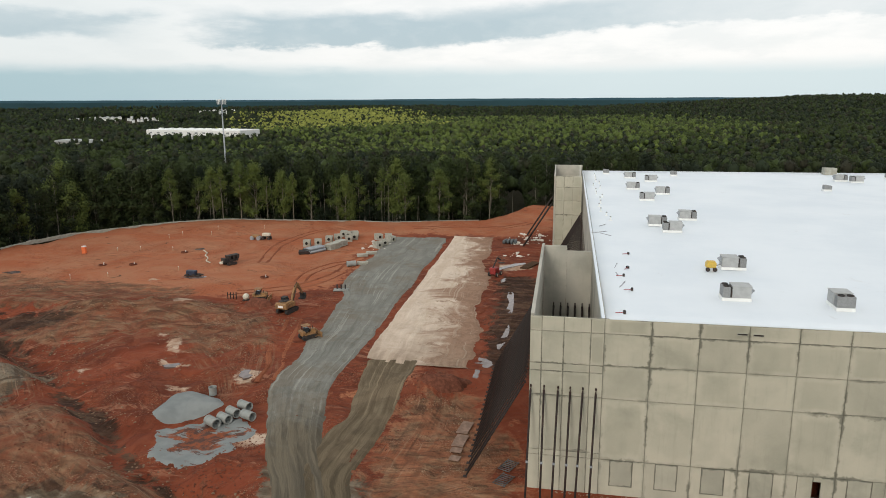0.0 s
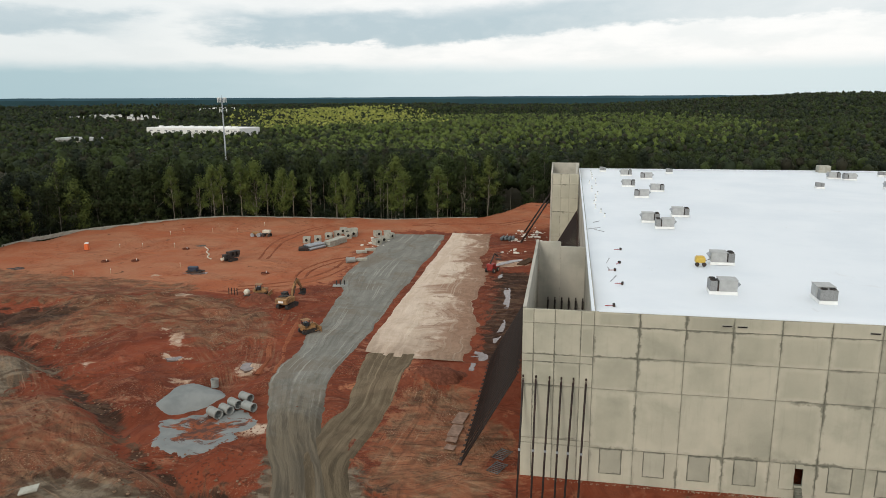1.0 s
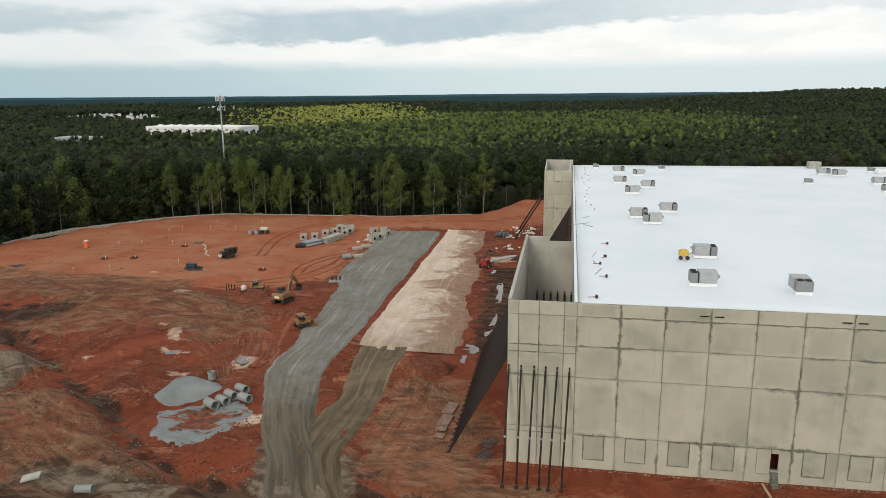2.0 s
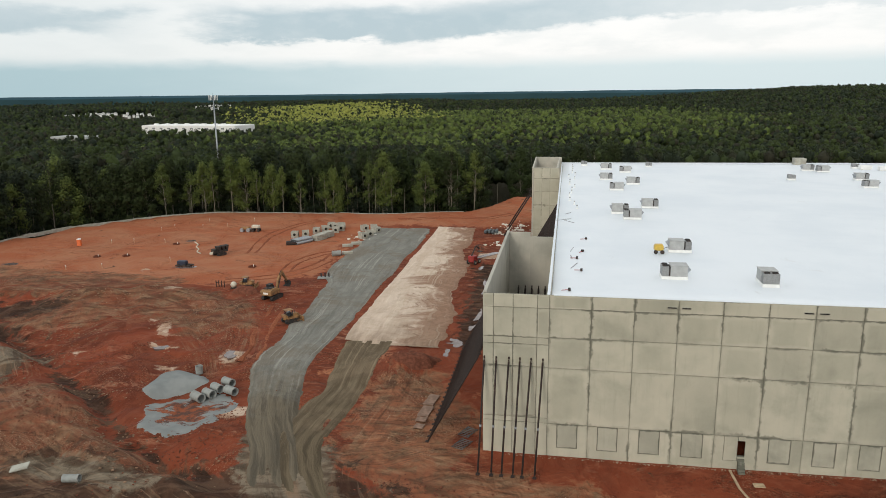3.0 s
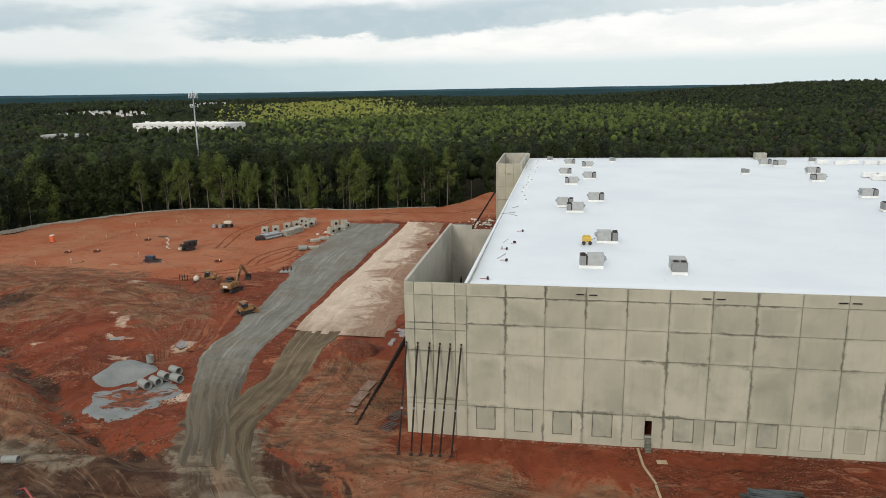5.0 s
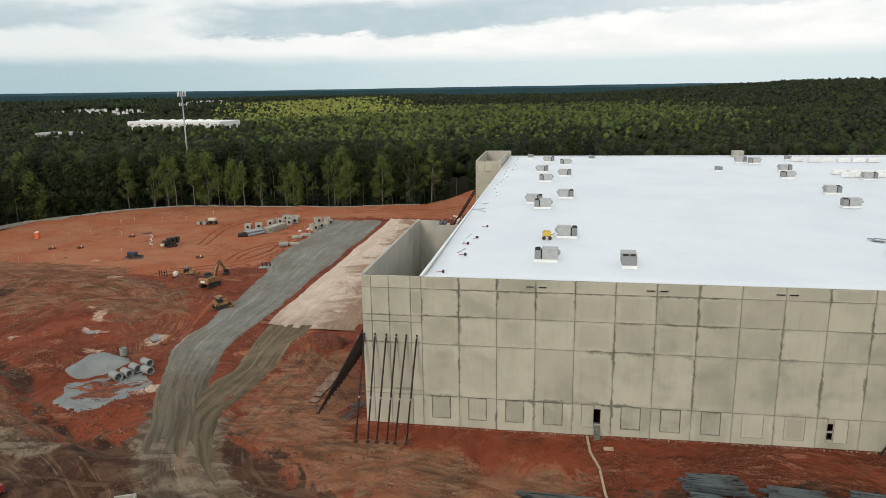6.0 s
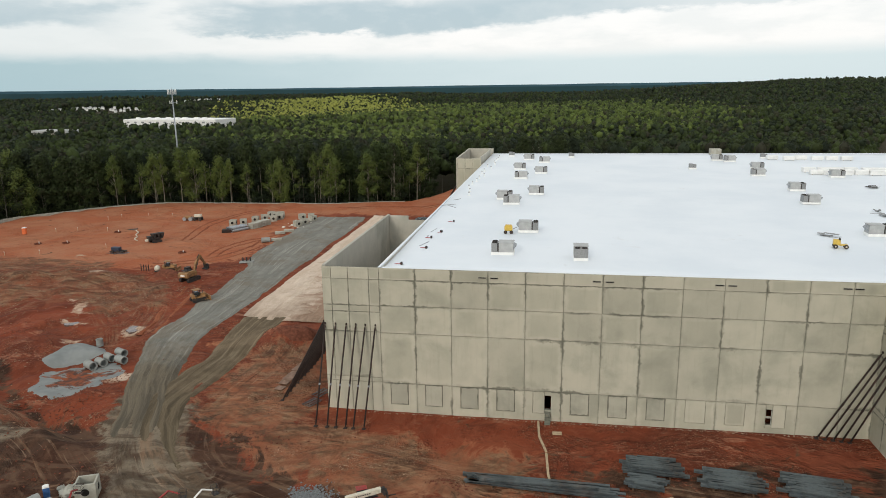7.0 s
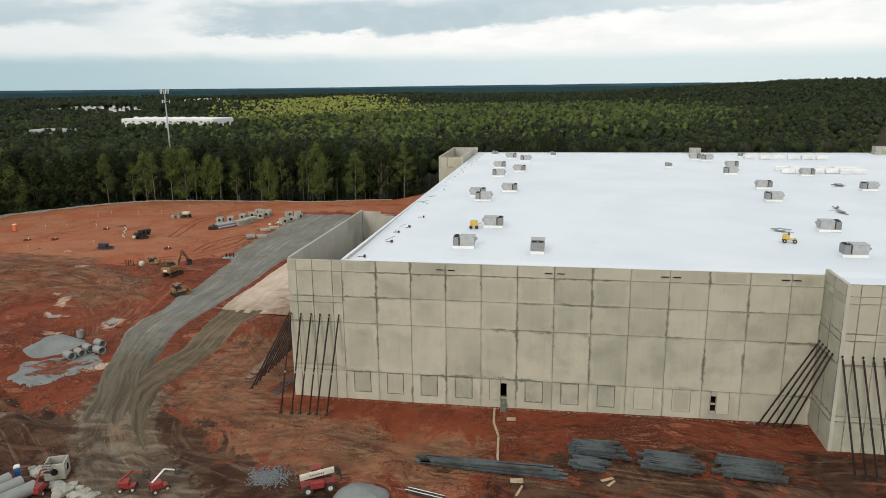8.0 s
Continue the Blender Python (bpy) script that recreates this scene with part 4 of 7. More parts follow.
def build_roof():
    """A low white roof: a grid that rises a little towards its middle."""
    ny, nx = 40, 60
    v, y = np.mgrid[0:1:complex(nx), 0:1:complex(ny)]
    Y = 0.28 + y * (118.4 - 0.28)
    X = 0.12 + v * (149.6 - 0.12)
    Y = Y + v * y * 4.6
    Z = 15.62 + 0.34 * sstep(Y, 0, 55) - 0.1 * sstep(Y, 73, 119) + 0.06 * (vnoise(X, Y, 9, 2) - 0.5)
    i = (np.arange(nx - 1)[:, None] * ny + np.arange(ny - 1)[None, :]).ravel()
    ob = arrays("roof", np.stack([X, Y, Z], -1).reshape(-1, 3), np.stack([i, i + ny, i + ny + 1, i + 1], 1), M_ROOF, True)
    md = ob.modifiers.new("depth", "SOLIDIFY")
    md.thickness, md.offset = 0.3, -1
    tagged(ob, "flat roof covered with a white membrane, lightly scuffed", "roof", kind="structure")
    bm = bmesh.new()
    box(bm, 98.4, -2.2, 15.6, 102.4, 4.9, 0.3)
    solid("roof_bay", bm, M_ROOF, "white membrane roof of the projecting bay", "roof", kind="structure")
    # turned-up membrane along the edges
    bm = bmesh.new()
    box(bm, 23.5, 0.17, 16.0, 46.3, 0.30, 0.06)
    solid("coping_south", bm, M_ROOF, "thin white metal coping along the front wall", "coping", kind="structure")
    wall_between("coping_west", (-0.24, 0.4), (-0.24, 118.5), 15.5, 15.9, 0.26, -1, "white membrane turned up at the side of the roof", M_ROOF)


build_roof()


def roof_z(x, y):
    return 15.62 + 0.34 * float(sstep(y, 0, 55)) - 0.1 * float(sstep(y, 73, 119))


# ---- woods ----
def unit_rows(v):
    return v / np.maximum(np.linalg.norm(v, axis=1), 1e-6)[:, None]


def tri_leaves(rng, centres, radii, count, size, heart=None, loose=0.5):
    """Small leaf sprays round clump centres: arrays of vertices, triangles and normals that follow the crown."""
    k = rng.randint(0, len(centres), count)
    d = unit_rows(rng.normal(size=(count, 3)))
    c = centres[k] + d * radii[k][:, None] * (1 - loose + (loose + 0.15) * rng.rand(count))[:, None] * np.array([1, 1, 0.9])
    t = rng.normal(size=(count, 3))
    t = unit_rows(t - (t * d).sum(1)[:, None] * d * 0.6)
    b = unit_rows(np.cross(d, t))
    s = size * (0.6 + 0.8 * rng.rand(count))[:, None]
    v = np.stack([c + t * s, c - t * s * 0.5 + b * s * 0.8, c - t * s * 0.5 - b * s * 0.8], 1).reshape(-1, 3)
    out = d if heart is None else unit_rows(d * 0.8 + unit_rows(c - heart) * 0.8)
    n = unit_rows(out + np.array([0, 0, 0.25]) + 0.25 * rng.normal(size=(count, 3)))
    return v, np.arange(count * 3).reshape(-1, 3), np.repeat(n, 3, 0)


def tree_shape(rng, height, bare, spread, clumps, leaves, size, pine=False):
    """One tree: bmesh of trunk with limbs, and leaf arrays."""
    bm = bmesh.new()
    lean = rng.normal(size=2) * 0.25
    pts = [Vector((lean[0] * t * t + 0.15 * math.sin(5 * t + lean[1]), lean[1] * t * t, height * 0.92 * t)) for t in (0, 0.25, 0.5, 0.75, 1.0)]
    r = 0.0085 * height
    for i, (a, b) in enumerate(zip(pts, pts[1:])):
        rod(bm, a, b, r * (1 - i * 0.22), r * (1 - (i + 1) * 0.22), 7, False)
    cs, rs = [], []
    for i in range(clumps):
        t = bare + (1 - bare) * (i + rng.rand()) / clumps
        a = rng.rand() * 6.283
        w = spread * (math.sin(math.pi * min(1, (t - bare) / (1 - bare) * 0.8 + 0.22)) if not pine else 1.15 * (1.05 - (t - bare) / (1 - bare)))
        p = Vector((math.cos(a) * w * (0.4 + 0.6 * rng.rand()), math.sin(a) * w * (0.4 + 0.6 * rng.rand()), height * t))
        base = Vector((lean[0] * t * t, lean[1] * t * t, max(height * 0.25, p.z - w * 0.8)))
        rod(bm, base, p, 0.04, 0.01, 4, False)
        cs.append(p)
        rs.append(spread * (0.26 + 0.30 * rng.rand()))
    return bm, tri_leaves(rng, np.array(cs), np.array(rs), leaves, size, np.array([0, 0, height * (0.45 + 0.45 * bare)]), 0.85)


def tree_thing(seed, height, bare, spread, clumps, leaves, size, material, label, pine=False):
    rng = np.random.RandomState(seed)
    tree = thing("tree", Matrix(), label, "tree", "trees along the edge of the site")
    bm, (v, f, n) = tree_shape(rng, height, bare, spread, clumps, leaves, size, pine)
    part("trunk", bm, M_BARK, tree, smooth=True)
    crown = arrays("crown", v, f, material, normals=n, tone=np.repeat(rng.rand(len(f)) * 0.5 + 0.4 * rng.rand(), 3))
    crown.parent = tree
    return tree


def edge_points(rng, n, out_lo, out_hi, t0=0.0, t1=1.0):
    """Places just outside the edge of the site, along the woods."""
    L = np.array(EDGE[:10], dtype=float)
    s = np.concatenate([[0], np.cumsum(np.hypot(*np.diff(L, axis=0).T))])
    res = []
    for k in range(n):
        q = s[-1] * (t0 + (t1 - t0) * (k + rng.rand()) / n)
        i = min(len(L) - 2, int(np.searchsorted(s, q, "right")) - 1)
        u = (q - s[i]) / (s[i + 1] - s[i])
        p = L[i] * (1 - u) + L[i + 1] * u
        d = L[i + 1] - L[i]
        nrm = np.array([-d[1], d[0]]) / np.hypot(*d)
        w = out_lo + (out_hi - out_lo) * rng.rand()
        res.append(p + nrm * w)
    return res


def plant_edge():
    rng = np.random.RandomState(21)
    kinds = [tree_thing(31, 20, 0.42, 3.2, 30, 4400, 0.20, M_FRESH, "tall slender tree in fresh light green leaf"),
             tree_thing(32, 22, 0.50, 2.7, 26, 3200, 0.19, M_FRESH, "tall slender tree with a high light green crown"),
             tree_thing(33, 18, 0.34, 3.6, 36, 5200, 0.21, M_FRESH, "broad young tree in fresh light green leaf"),
             tree_thing(34, 17, 0.45, 2.4, 20, 1500, 0.17, M_FRESH, "thin half-bare tree with sparse new leaves"),
             tree_thing(35, 19, 0.22, 3.2, 30, 4200, 0.23, M_PINE, "dark evergreen tree at the edge of the woods", True),
             tree_thing(36, 17, 0.15, 3.6, 32, 4400, 0.24, M_LEAF, "dark bushy broadleaf tree at the edge of the woods"),
             tree_thing(37, 18, 0.30, 2.6, 24, 1200, 0.18, M_LEAF, "grey-brown tree barely in leaf")]
    # the light green trees along the kerb: place, height, kind
    chosen = [(-109.5, 116.5, 15.0, 0), (-104.0, 121.0, 12.5, 3), (-99.5, 120.5, 15.0, 2), (-96.0, 119.0, 15.5, 1), (-91.8, 121.5, 17.0, 0), (-89.0, 124.5, 16.0, 2), (-84.6, 122.5, 13.0, 3), (-80.6, 124.0, 14.2, 2), (-77.4, 123.5, 13.5, 1), (-72.6, 124.5, 12.2, 3), (-66.5, 127.5, 12.0, 3),
              (-63.4, 126.5, 13.0, 2), (-60.6, 130.0, 13.4, 3), (-54.5, 131.5, 14.6, 3), (-50.4, 133.0, 17.0, 2), (-47.4, 130.0, 13.0, 3), (-38.2, 131.5, 14.4, 0), (-35.8, 137.5, 12.5, 3), (-29.6, 141.0, 15.4, 3), (-25.2, 140.0, 16.4, 1), (-132.5, 88.0, 12.5, 2), (-127.5, 101.0, 13.0, 2), (-135.0, 74.0, 14.0, 0)]
    spots = [(np.array((x, y)), h, k) for x, y, h, k in chosen]
    for n, lo, hi, t0, t1, pick in ((34, 2.5, 9.0, 0.0, 0.42, (4, 5, 5, 6, 5)), (40, 5.0, 14.0, 0.36, 1.0, (5, 6, 6, 5, 4)), (44, 12.0, 26.0, 0.2, 1.0, (5, 4, 6, 5, 2))):
        spots += [(p, 11.5 + 6 * rng.rand(), int(rng.choice(pick))) for p in edge_points(rng, n, lo, hi, t0, t1)]
    spots += [(np.array((-14 + 2.6 * i + 2 * rng.rand(), 166 + 1.2 * i + 9 * rng.rand())), 12 + 4 * rng.rand(), int(rng.choice((5, 6, 4)))) for i in range(14)]
    tall = (20, 22, 18, 17, 19, 17, 18)
    used = set()
    for p, h, k in spots:
        z = float(land(p[0], p[1])) - 0.2
        s = (h - z) / tall[k]
        m = pose(p[0], p[1], z, 0, 0, rng.rand() * 360)
        wide = 0.85 + 0.35 * rng.rand()
        if k not in used:
            used.add(k)
            ob = kinds[k]
            ob.matrix_basis = m
        else:
            ob = copy_thing(kinds[k], m)
        ob.scale = (s * wide, s * wide, s)


plant_edge()


def scatter(rng, n, r0, r1, half, power=1.0):
    """Places by distance and bearing ahead of the site, thinning outwards."""
    r = r0 * (r1 / r0) ** (rng.rand(n) ** power)
    a = np.radians(-10.0 + (rng.rand(n) * 2 - 1) * half)
    return 5 + r * np.sin(a), -50 + r * np.cos(a), r


def keep_clear(x, y):
    """No far tree on the site, the far yards or the far streets."""
    ok = inside(x, y, EDGE, 30.0) < 0.24
    ok &= ~((x > -4) & (x < 160) & (y < 160))
    for x0, x1, y0, y1 in ((-462, -310, 612, 662), (-500, -440, 500, 566), (-1070, -790, 1120, 1300), (-1260, -1060, 1960, 2240)):
        ok &= ~((x > x0) & (x < x1) & (y > y0) & (y < y1))
    return ok


def woods(name, seed, n, r0, r1, half, clumps, leaves, crown, material, label, power=1.0, grow=0.0, area=None, spray=0.4):
    """A far stand of trees as one mesh: each crown a lumpy core in lobes of small leaf sprays."""
    rng = np.random.RandomState(seed)
    x, y, r = scatter(rng, n, r0, r1, half, power)
    ok = keep_clear(x, y)
    if area:
        ok &= inside(x, y, area, 90.0) > rng.rand(n)
    elif r0 > 300:
        ok &= np.maximum(inside(x, y, SUNLIT, 90.0), inside(x, y, HALFLIT, 90.0)) < 0.35 + 1.1 * rng.rand(n)
    x, y, r = x[ok], y[ok], r[ok]
    g = 1 + grow * (r - r0) / r0
    h = (12 + 8 * rng.rand(len(x))) * (1 + 0.08 * (g - 1))
    R = crown * (0.65 + 0.7 * rng.rand(len(x))) * g
    tone = rng.rand(len(x))
    c = np.stack([x, y, land(x, y) + h - R], 1)
    bm = bmesh.new()
    bmesh.ops.create_icosphere(bm, subdivisions=1, radius=1.0)
    ico = np.array([v.co[:] for v in bm.verts])
    tri = np.array([[v.index for v in f.verts] for f in bm.faces])
    bm.free()
    jit = 0.7 + 0.5 * rng.rand(len(x), len(ico), 1)
    V = (c[:, None, :] + ico[None] * jit * (R * 0.74)[:, None, None] * np.array([1, 1, 1.15])).reshape(-1, 3)
    F = (tri[None] + (np.arange(len(x)) * len(ico))[:, None, None]).reshape(-1, 3)
    tagged(arrays(name, V, F, material, True, tone=np.repeat(tone, len(ico))), label, "woods", kind="stuff")
    # leaf sprays in lobes round it
    k = np.repeat(np.arange(len(x)), clumps)
    d = rng.normal(size=(len(k), 3))
    d[:, 2] = np.abs(d[:, 2]) * 1.3 - 0.45
    d = unit_rows(d)
    cc = c[k] + d * (R[k] * (0.45 + 0.3 * rng.rand(len(k))))[:, None] * np.array([1, 1, 1.2])
    cr = R[k] * (0.30 + 0.25 * rng.rand(len(k)))
    per = leaves // clumps
    kk = np.repeat(np.arange(len(cc)), per)
    q = rng.normal(size=(len(kk), 3))
    q[:, 2] = np.abs(q[:, 2]) - 0.35
    q = unit_rows(q)
    p = cc[kk] + q * (cr[kk] * (0.55 + 0.5 * rng.rand(len(kk))))[:, None]
    t = rng.normal(size=q.shape)
    t = unit_rows(t - (t * q).sum(1)[:, None] * q * 0.75)
    b = unit_rows(np.cross(q, t))
    size = (spray * np.sqrt(g[k][kk]) * (0.6 + 0.8 * rng.rand(len(kk))))[:, None]
    v = np.stack([p + t * size, p - t * size * 0.5 + b * size * 0.85, p - t * size * 0.5 - b * size * 0.85], 1).reshape(-1, 3)
    out = unit_rows(q * 0.7 + unit_rows(p - c[k][kk]) + 0.2 * rng.normal(size=q.shape))
    tagged(arrays(name + "_sprays", v, np.arange(len(v)).reshape(-1, 3), material, normals=np.repeat(out, 3, 0), tone=np.repeat(tone[k][kk], 3)), "leaf sprays of " + label, "woods", kind="stuff")


# outline of the fading sunlight painted on the woods
HALFLIT = [(-190, 360), (-128, 420), (-56, 540), (95, 620), (260, 900), (260, 1500), (-355, 1700), (-320, 1300), (-330, 960), (-370, 800), (-235, 500)]
# core of the sun patch that is painted into the leaves
SUNLIT = [(-350, 760), (-410, 860), (-930, 2000), (-620, 2165), (-330, 1500), (-250, 1000)]
woods("woods_near", 41, 3600, 176, 420, 34, 9, 108, 2.7, M_LEAF, "dense spring woods in mixed green leaf", 0.8, spray=0.36)
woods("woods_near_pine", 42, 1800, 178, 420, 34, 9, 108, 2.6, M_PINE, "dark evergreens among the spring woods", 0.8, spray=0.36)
woods("woods_middle", 43, 11000, 390, 1300, 34, 5, 30, 3.0, M_LEAF, "woods in fresh green leaf rolling away", 0.85, 0.2, spray=0.55)
woods("woods_middle_pine", 44, 4500, 390, 1300, 34, 5, 30, 2.8, M_PINE, "dark evergreens in the rolling woods", 0.85, 0.2, spray=0.55)
woods("woods_halflit", 48, 19000, 380, 1700, 26, 5, 25, 3.1, M_HALFLIT, "woods where the sun patch fades, painted into their lighter green leaf", 0.9, 0.2, HALFLIT, spray=0.6)
woods("woods_sunlit", 47, 34000, 640, 2200, 26, 5, 25, 3.9, M_SUNLIT, "woods in a patch of sun, painted into their yellow-green leaf colour", 0.9, 0.14, SUNLIT, spray=0.65)
woods("woods_far", 45, 12000, 1150, 3150, 34, 3, 9, 4.4, M_PINE, "far dark woods out to the horizon", 1.0, 0.3, spray=1.5)
woods("woods_far_leaf", 46, 13000, 1150, 3150, 34, 3, 9, 4.4, M_LEAF, "far green woods out to the horizon", 1.0, 0.3, spray=1.5)


def far_ridges():
    """Low hills along the horizon, one behind the other, blue with painted-in haze."""
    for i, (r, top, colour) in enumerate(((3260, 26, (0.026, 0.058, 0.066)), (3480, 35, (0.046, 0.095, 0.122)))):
        n = 420
        a = np.radians(np.linspace(-62, 48, n))
        x, y = r * np.sin(a), r * np.cos(a)
        z = top + 9 * (fbm(x, y, 900, 4, 31 + i) - 0.5) + 2.0 * (fbm(x, y, 50, 2, 35 + i) - 0.5)
        deep = 300
        V = np.concatenate([np.stack([x, y, x * 0 - 60], 1), np.stack([x, y, z], 1), np.stack([x * (1 + deep / r), y * (1 + deep / r), x * 0 - 60], 1)])
        j = np.arange(n - 1)
        F = np.concatenate([np.stack([j, j + 1, j + 1 + n, j + n], 1), np.stack([j + n, j + 1 + n, j + 1 + 2 * n, j + 2 * n], 1)])
        tagged(arrays("backdrop_%d" % (i + 1), V, F, plain("hazed_hill_%d" % (i + 1), colour, 0.95, 0, 0.2, 0.004), True), "low wooded hills along the horizon, distance haze painted into their blue", "hills", kind="structure")


far_ridges()


def undergrowth():
    """Trunks and dim brush behind the first trees."""
    rng = np.random.RandomState(51)
    pts = edge_points(rng, 240, 3.0, 34.0)
    bm = bmesh.new()
    for p in pts:
        z = float(land(p[0], p[1])) - 0.3
        h = 10 + 8 * rng.rand()
        rod(bm, (p[0], p[1], z), (p[0] + rng.normal() * 0.5, p[1] + rng.normal() * 0.4, z + h), 0.06 + 0.07 * rng.rand(), 0.04, 5, False)
    solid("woodland_trunks", bm, M_BARK, "bare grey trunks in the shade of the woods", "tree trunks", kind="stuff")
    pts = np.array(edge_points(rng, 900, 2.5, 40.0))
    z = land(pts[:, 0], pts[:, 1])
    cs = np.stack([pts[:, 0], pts[:, 1], z + 1.0 + 7.0 * rng.rand(len(z)) ** 1.5], 1)
    v, f, nr = tri_leaves(rng, cs, 1.4 + 1.4 * rng.rand(len(z)), 90000, 0.26)
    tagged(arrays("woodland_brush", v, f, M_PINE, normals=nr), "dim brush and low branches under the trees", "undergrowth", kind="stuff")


undergrowth()

# ---- paints for the things ----
M_YELLOW = plain("machine_yellow", (0.33, 0.175, 0.066), 0.65, 0, 0.45, 2.0, (0.13, 0.065, 0.04), 0.9)
M_YELLOW_B = plain("bright_yellow_paint", (0.62, 0.42, 0.07), 0.5, 0, 0.2, 3.0, (0.3, 0.2, 0.08), 0.25)
M_RED = plain("machine_red", (0.32, 0.03, 0.027), 0.5, 0, 0.35, 2.0, (0.16, 0.08, 0.055), 0.5)
M_CREAM = plain("machine_cream", (0.62, 0.57, 0.46), 0.55, 0, 0.2, 2.5, (0.3, 0.2, 0.13), 0.3)
M_BLACK = plain("black_rubber_and_steel", (0.025, 0.024, 0.023), 0.8, 0, 0.3, 3, (0.16, 0.08, 0.05), 0.4)
M_GLASS = plain("dark_cab_glass", (0.03, 0.035, 0.04), 0.12)
M_WHITE = plain("white_paint", (0.78, 0.77, 0.74), 0.6, 0, 0.12, 2.0, (0.5, 0.42, 0.35), 0.2)
M_ORANGE = plain("orange_plastic", (0.72, 0.16, 0.045), 0.55, 0, 0.15, 2.0)
M_NAVY = plain("navy_paint", (0.022, 0.032, 0.06), 0.5, 0, 0.3, 2.0)
M_BLUE = plain("blue_plastic", (0.05, 0.14, 0.34), 0.5, 0, 0.2, 2.0)
M_UNIT = plain("unit_grey_sheet", (0.42, 0.425, 0.42), 0.55, 0.15, 0.2, 1.4)
M_UNIT_B = plain("unit_grey_louvre", (0.27, 0.275, 0.275), 0.6, 0.15, 0.3, 9.0)
M_BEAM = plain("galvanised_beam", (0.115, 0.138, 0.147), 0.5, 0.3, 0.6, 0.8, (0.14, 0.085, 0.06), 0.4)
M_TIMBER = plain("pale_timber", (0.50, 0.38, 0.25), 0.9, 0, 0.3, 3.0)
M_TIMBER_D = plain("dark_wet_timber", (0.11, 0.065, 0.04), 0.9, 0, 0.35, 3.0)
M_STONE = plain("pale_broken_stone", (0.27, 0.175, 0.115), 0.95, 0, 0.5, 2.0, (0.18, 0.08, 0.045), 0.5)
M_SPOIL = plain("dark_clay_lumps", (0.17, 0.062, 0.038), 0.95, 0, 0.4, 2.5)
M_SLAB = plain("pale_sawn_stone", (0.28, 0.185, 0.14), 0.95, 0, 0.35, 2.0)
M_BOXC = plain("precast_concrete_pale", (0.40, 0.39, 0.335), 0.9, 0, 0.25, 1.2, (0.24, 0.19, 0.13), 0.35)
M_INSUL = plain("white_insulation_wrap", (0.82, 0.82, 0.80), 0.5, 0, 0.1, 1.0)


def water_material():
    k = Mat("muddy_water", 0.12)
    c = k.mix(k.step(k.noise(0.8, 5), 0.35, 0.65), (0.17, 0.125, 0.115), (0.11, 0.075, 0.062))
    k.bump(k.noise(1.5, 2), 0.02, 0.02)
    k.b.inputs["Specular IOR Level"].default_value = 0.6
    return k.done(c)


M_WATER = water_material()


def gz(x, y):
    return float(land(np.array([x]), np.array([y]))[0])


# ---- roof units ----
def roof_unit(m):
    u = thing("roof_unit", m, "grey sheet metal air handling unit on a white curb", "roof unit", "air handling units on the roof")
    bm = bmesh.new()
    box(bm, 0, 0, 0.2, 2.9, 1.75, 0.4, bevel=0.03)
    part("curb", bm, M_INSUL, u, "white membrane curb")
    bm = bmesh.new()
    box(bm, -0.45, 0, 1.05, 1.85, 1.7, 1.3, bevel=0.03)
    for x in (-1.0, -0.4, 0.1):
        box(bm, x, -0.86, 1.05, 0.5, 0.03, 1.15, bevel=0.008)
    box(bm, -0.45, 0, 1.72, 1.95, 1.8, 0.05)
    part("cabinet", bm, M_UNIT, u)
    bm = bmesh.new()
    box(bm, 1.02, 0, 1.0, 0.75, 1.7, 1.2, bevel=0.03)
    for i in range(9):
        box(bm, 1.02, -0.862, 0.55 + i * 0.11, 0.66, 0.025, 0.035)
    part("condenser", bm, M_UNIT_B, u, "darker louvred end")
    bm = bmesh.new()
    box(bm, 0.56, 0, 0.95, 0.16, 1.5, 1.1)
    part("gap_panel", bm, M_BLACK, u, "black recess between the sections")
    bm = bmesh.new()
    prism(bm, [(-1.38, 0.75), (-1.38, 1.5), (-1.72, 1.28), (-1.72, 1.2)], -0.6, 0.6)
    part("intake_hood", bm, M_GALV, u, "sloping galvanised hood")
    for y in (-0.42, 0.42):
        bm = bmesh.new()
        tube(bm, (1.02, y, 1.6), (1.02, y, 1.72), 0.33, 0.28, 16)
        for a in range(4):
            rod(bm, (1.02, y, 1.66), (1.02 + 0.28 * math.cos(a * 1.57), y + 0.28 * math.sin(a * 1.57), 1.66), 0.05, 0.07, 5)
        part("fan", bm, M_BLACK, u, "black round fan")
    return u


UNITS = [(11.7, 8.8, 180), (13.9, 20.4, 0), (13.8, 49.7, 0), (9.0, 44.4, 0), (10.4, 40.0, 180), (10.1, 69.4, 180), (9.0, 84.6, 0), (10.0, 104.9, 0), (13.7, 77.8, 0), (13.8, 98.7, 180), (53.1, 104.7, 0), (55.4, 102.4, 180), (57.7, 87.9, 0), (54.9, 76.3, 180), (56.0, 56.8, 0), (54.0, 43.8, 180), (54.5, 22.2, 0), (52.6, 9.4, 180), (68.5, 75, 0), (72, 56, 180), (76, 38, 0)]


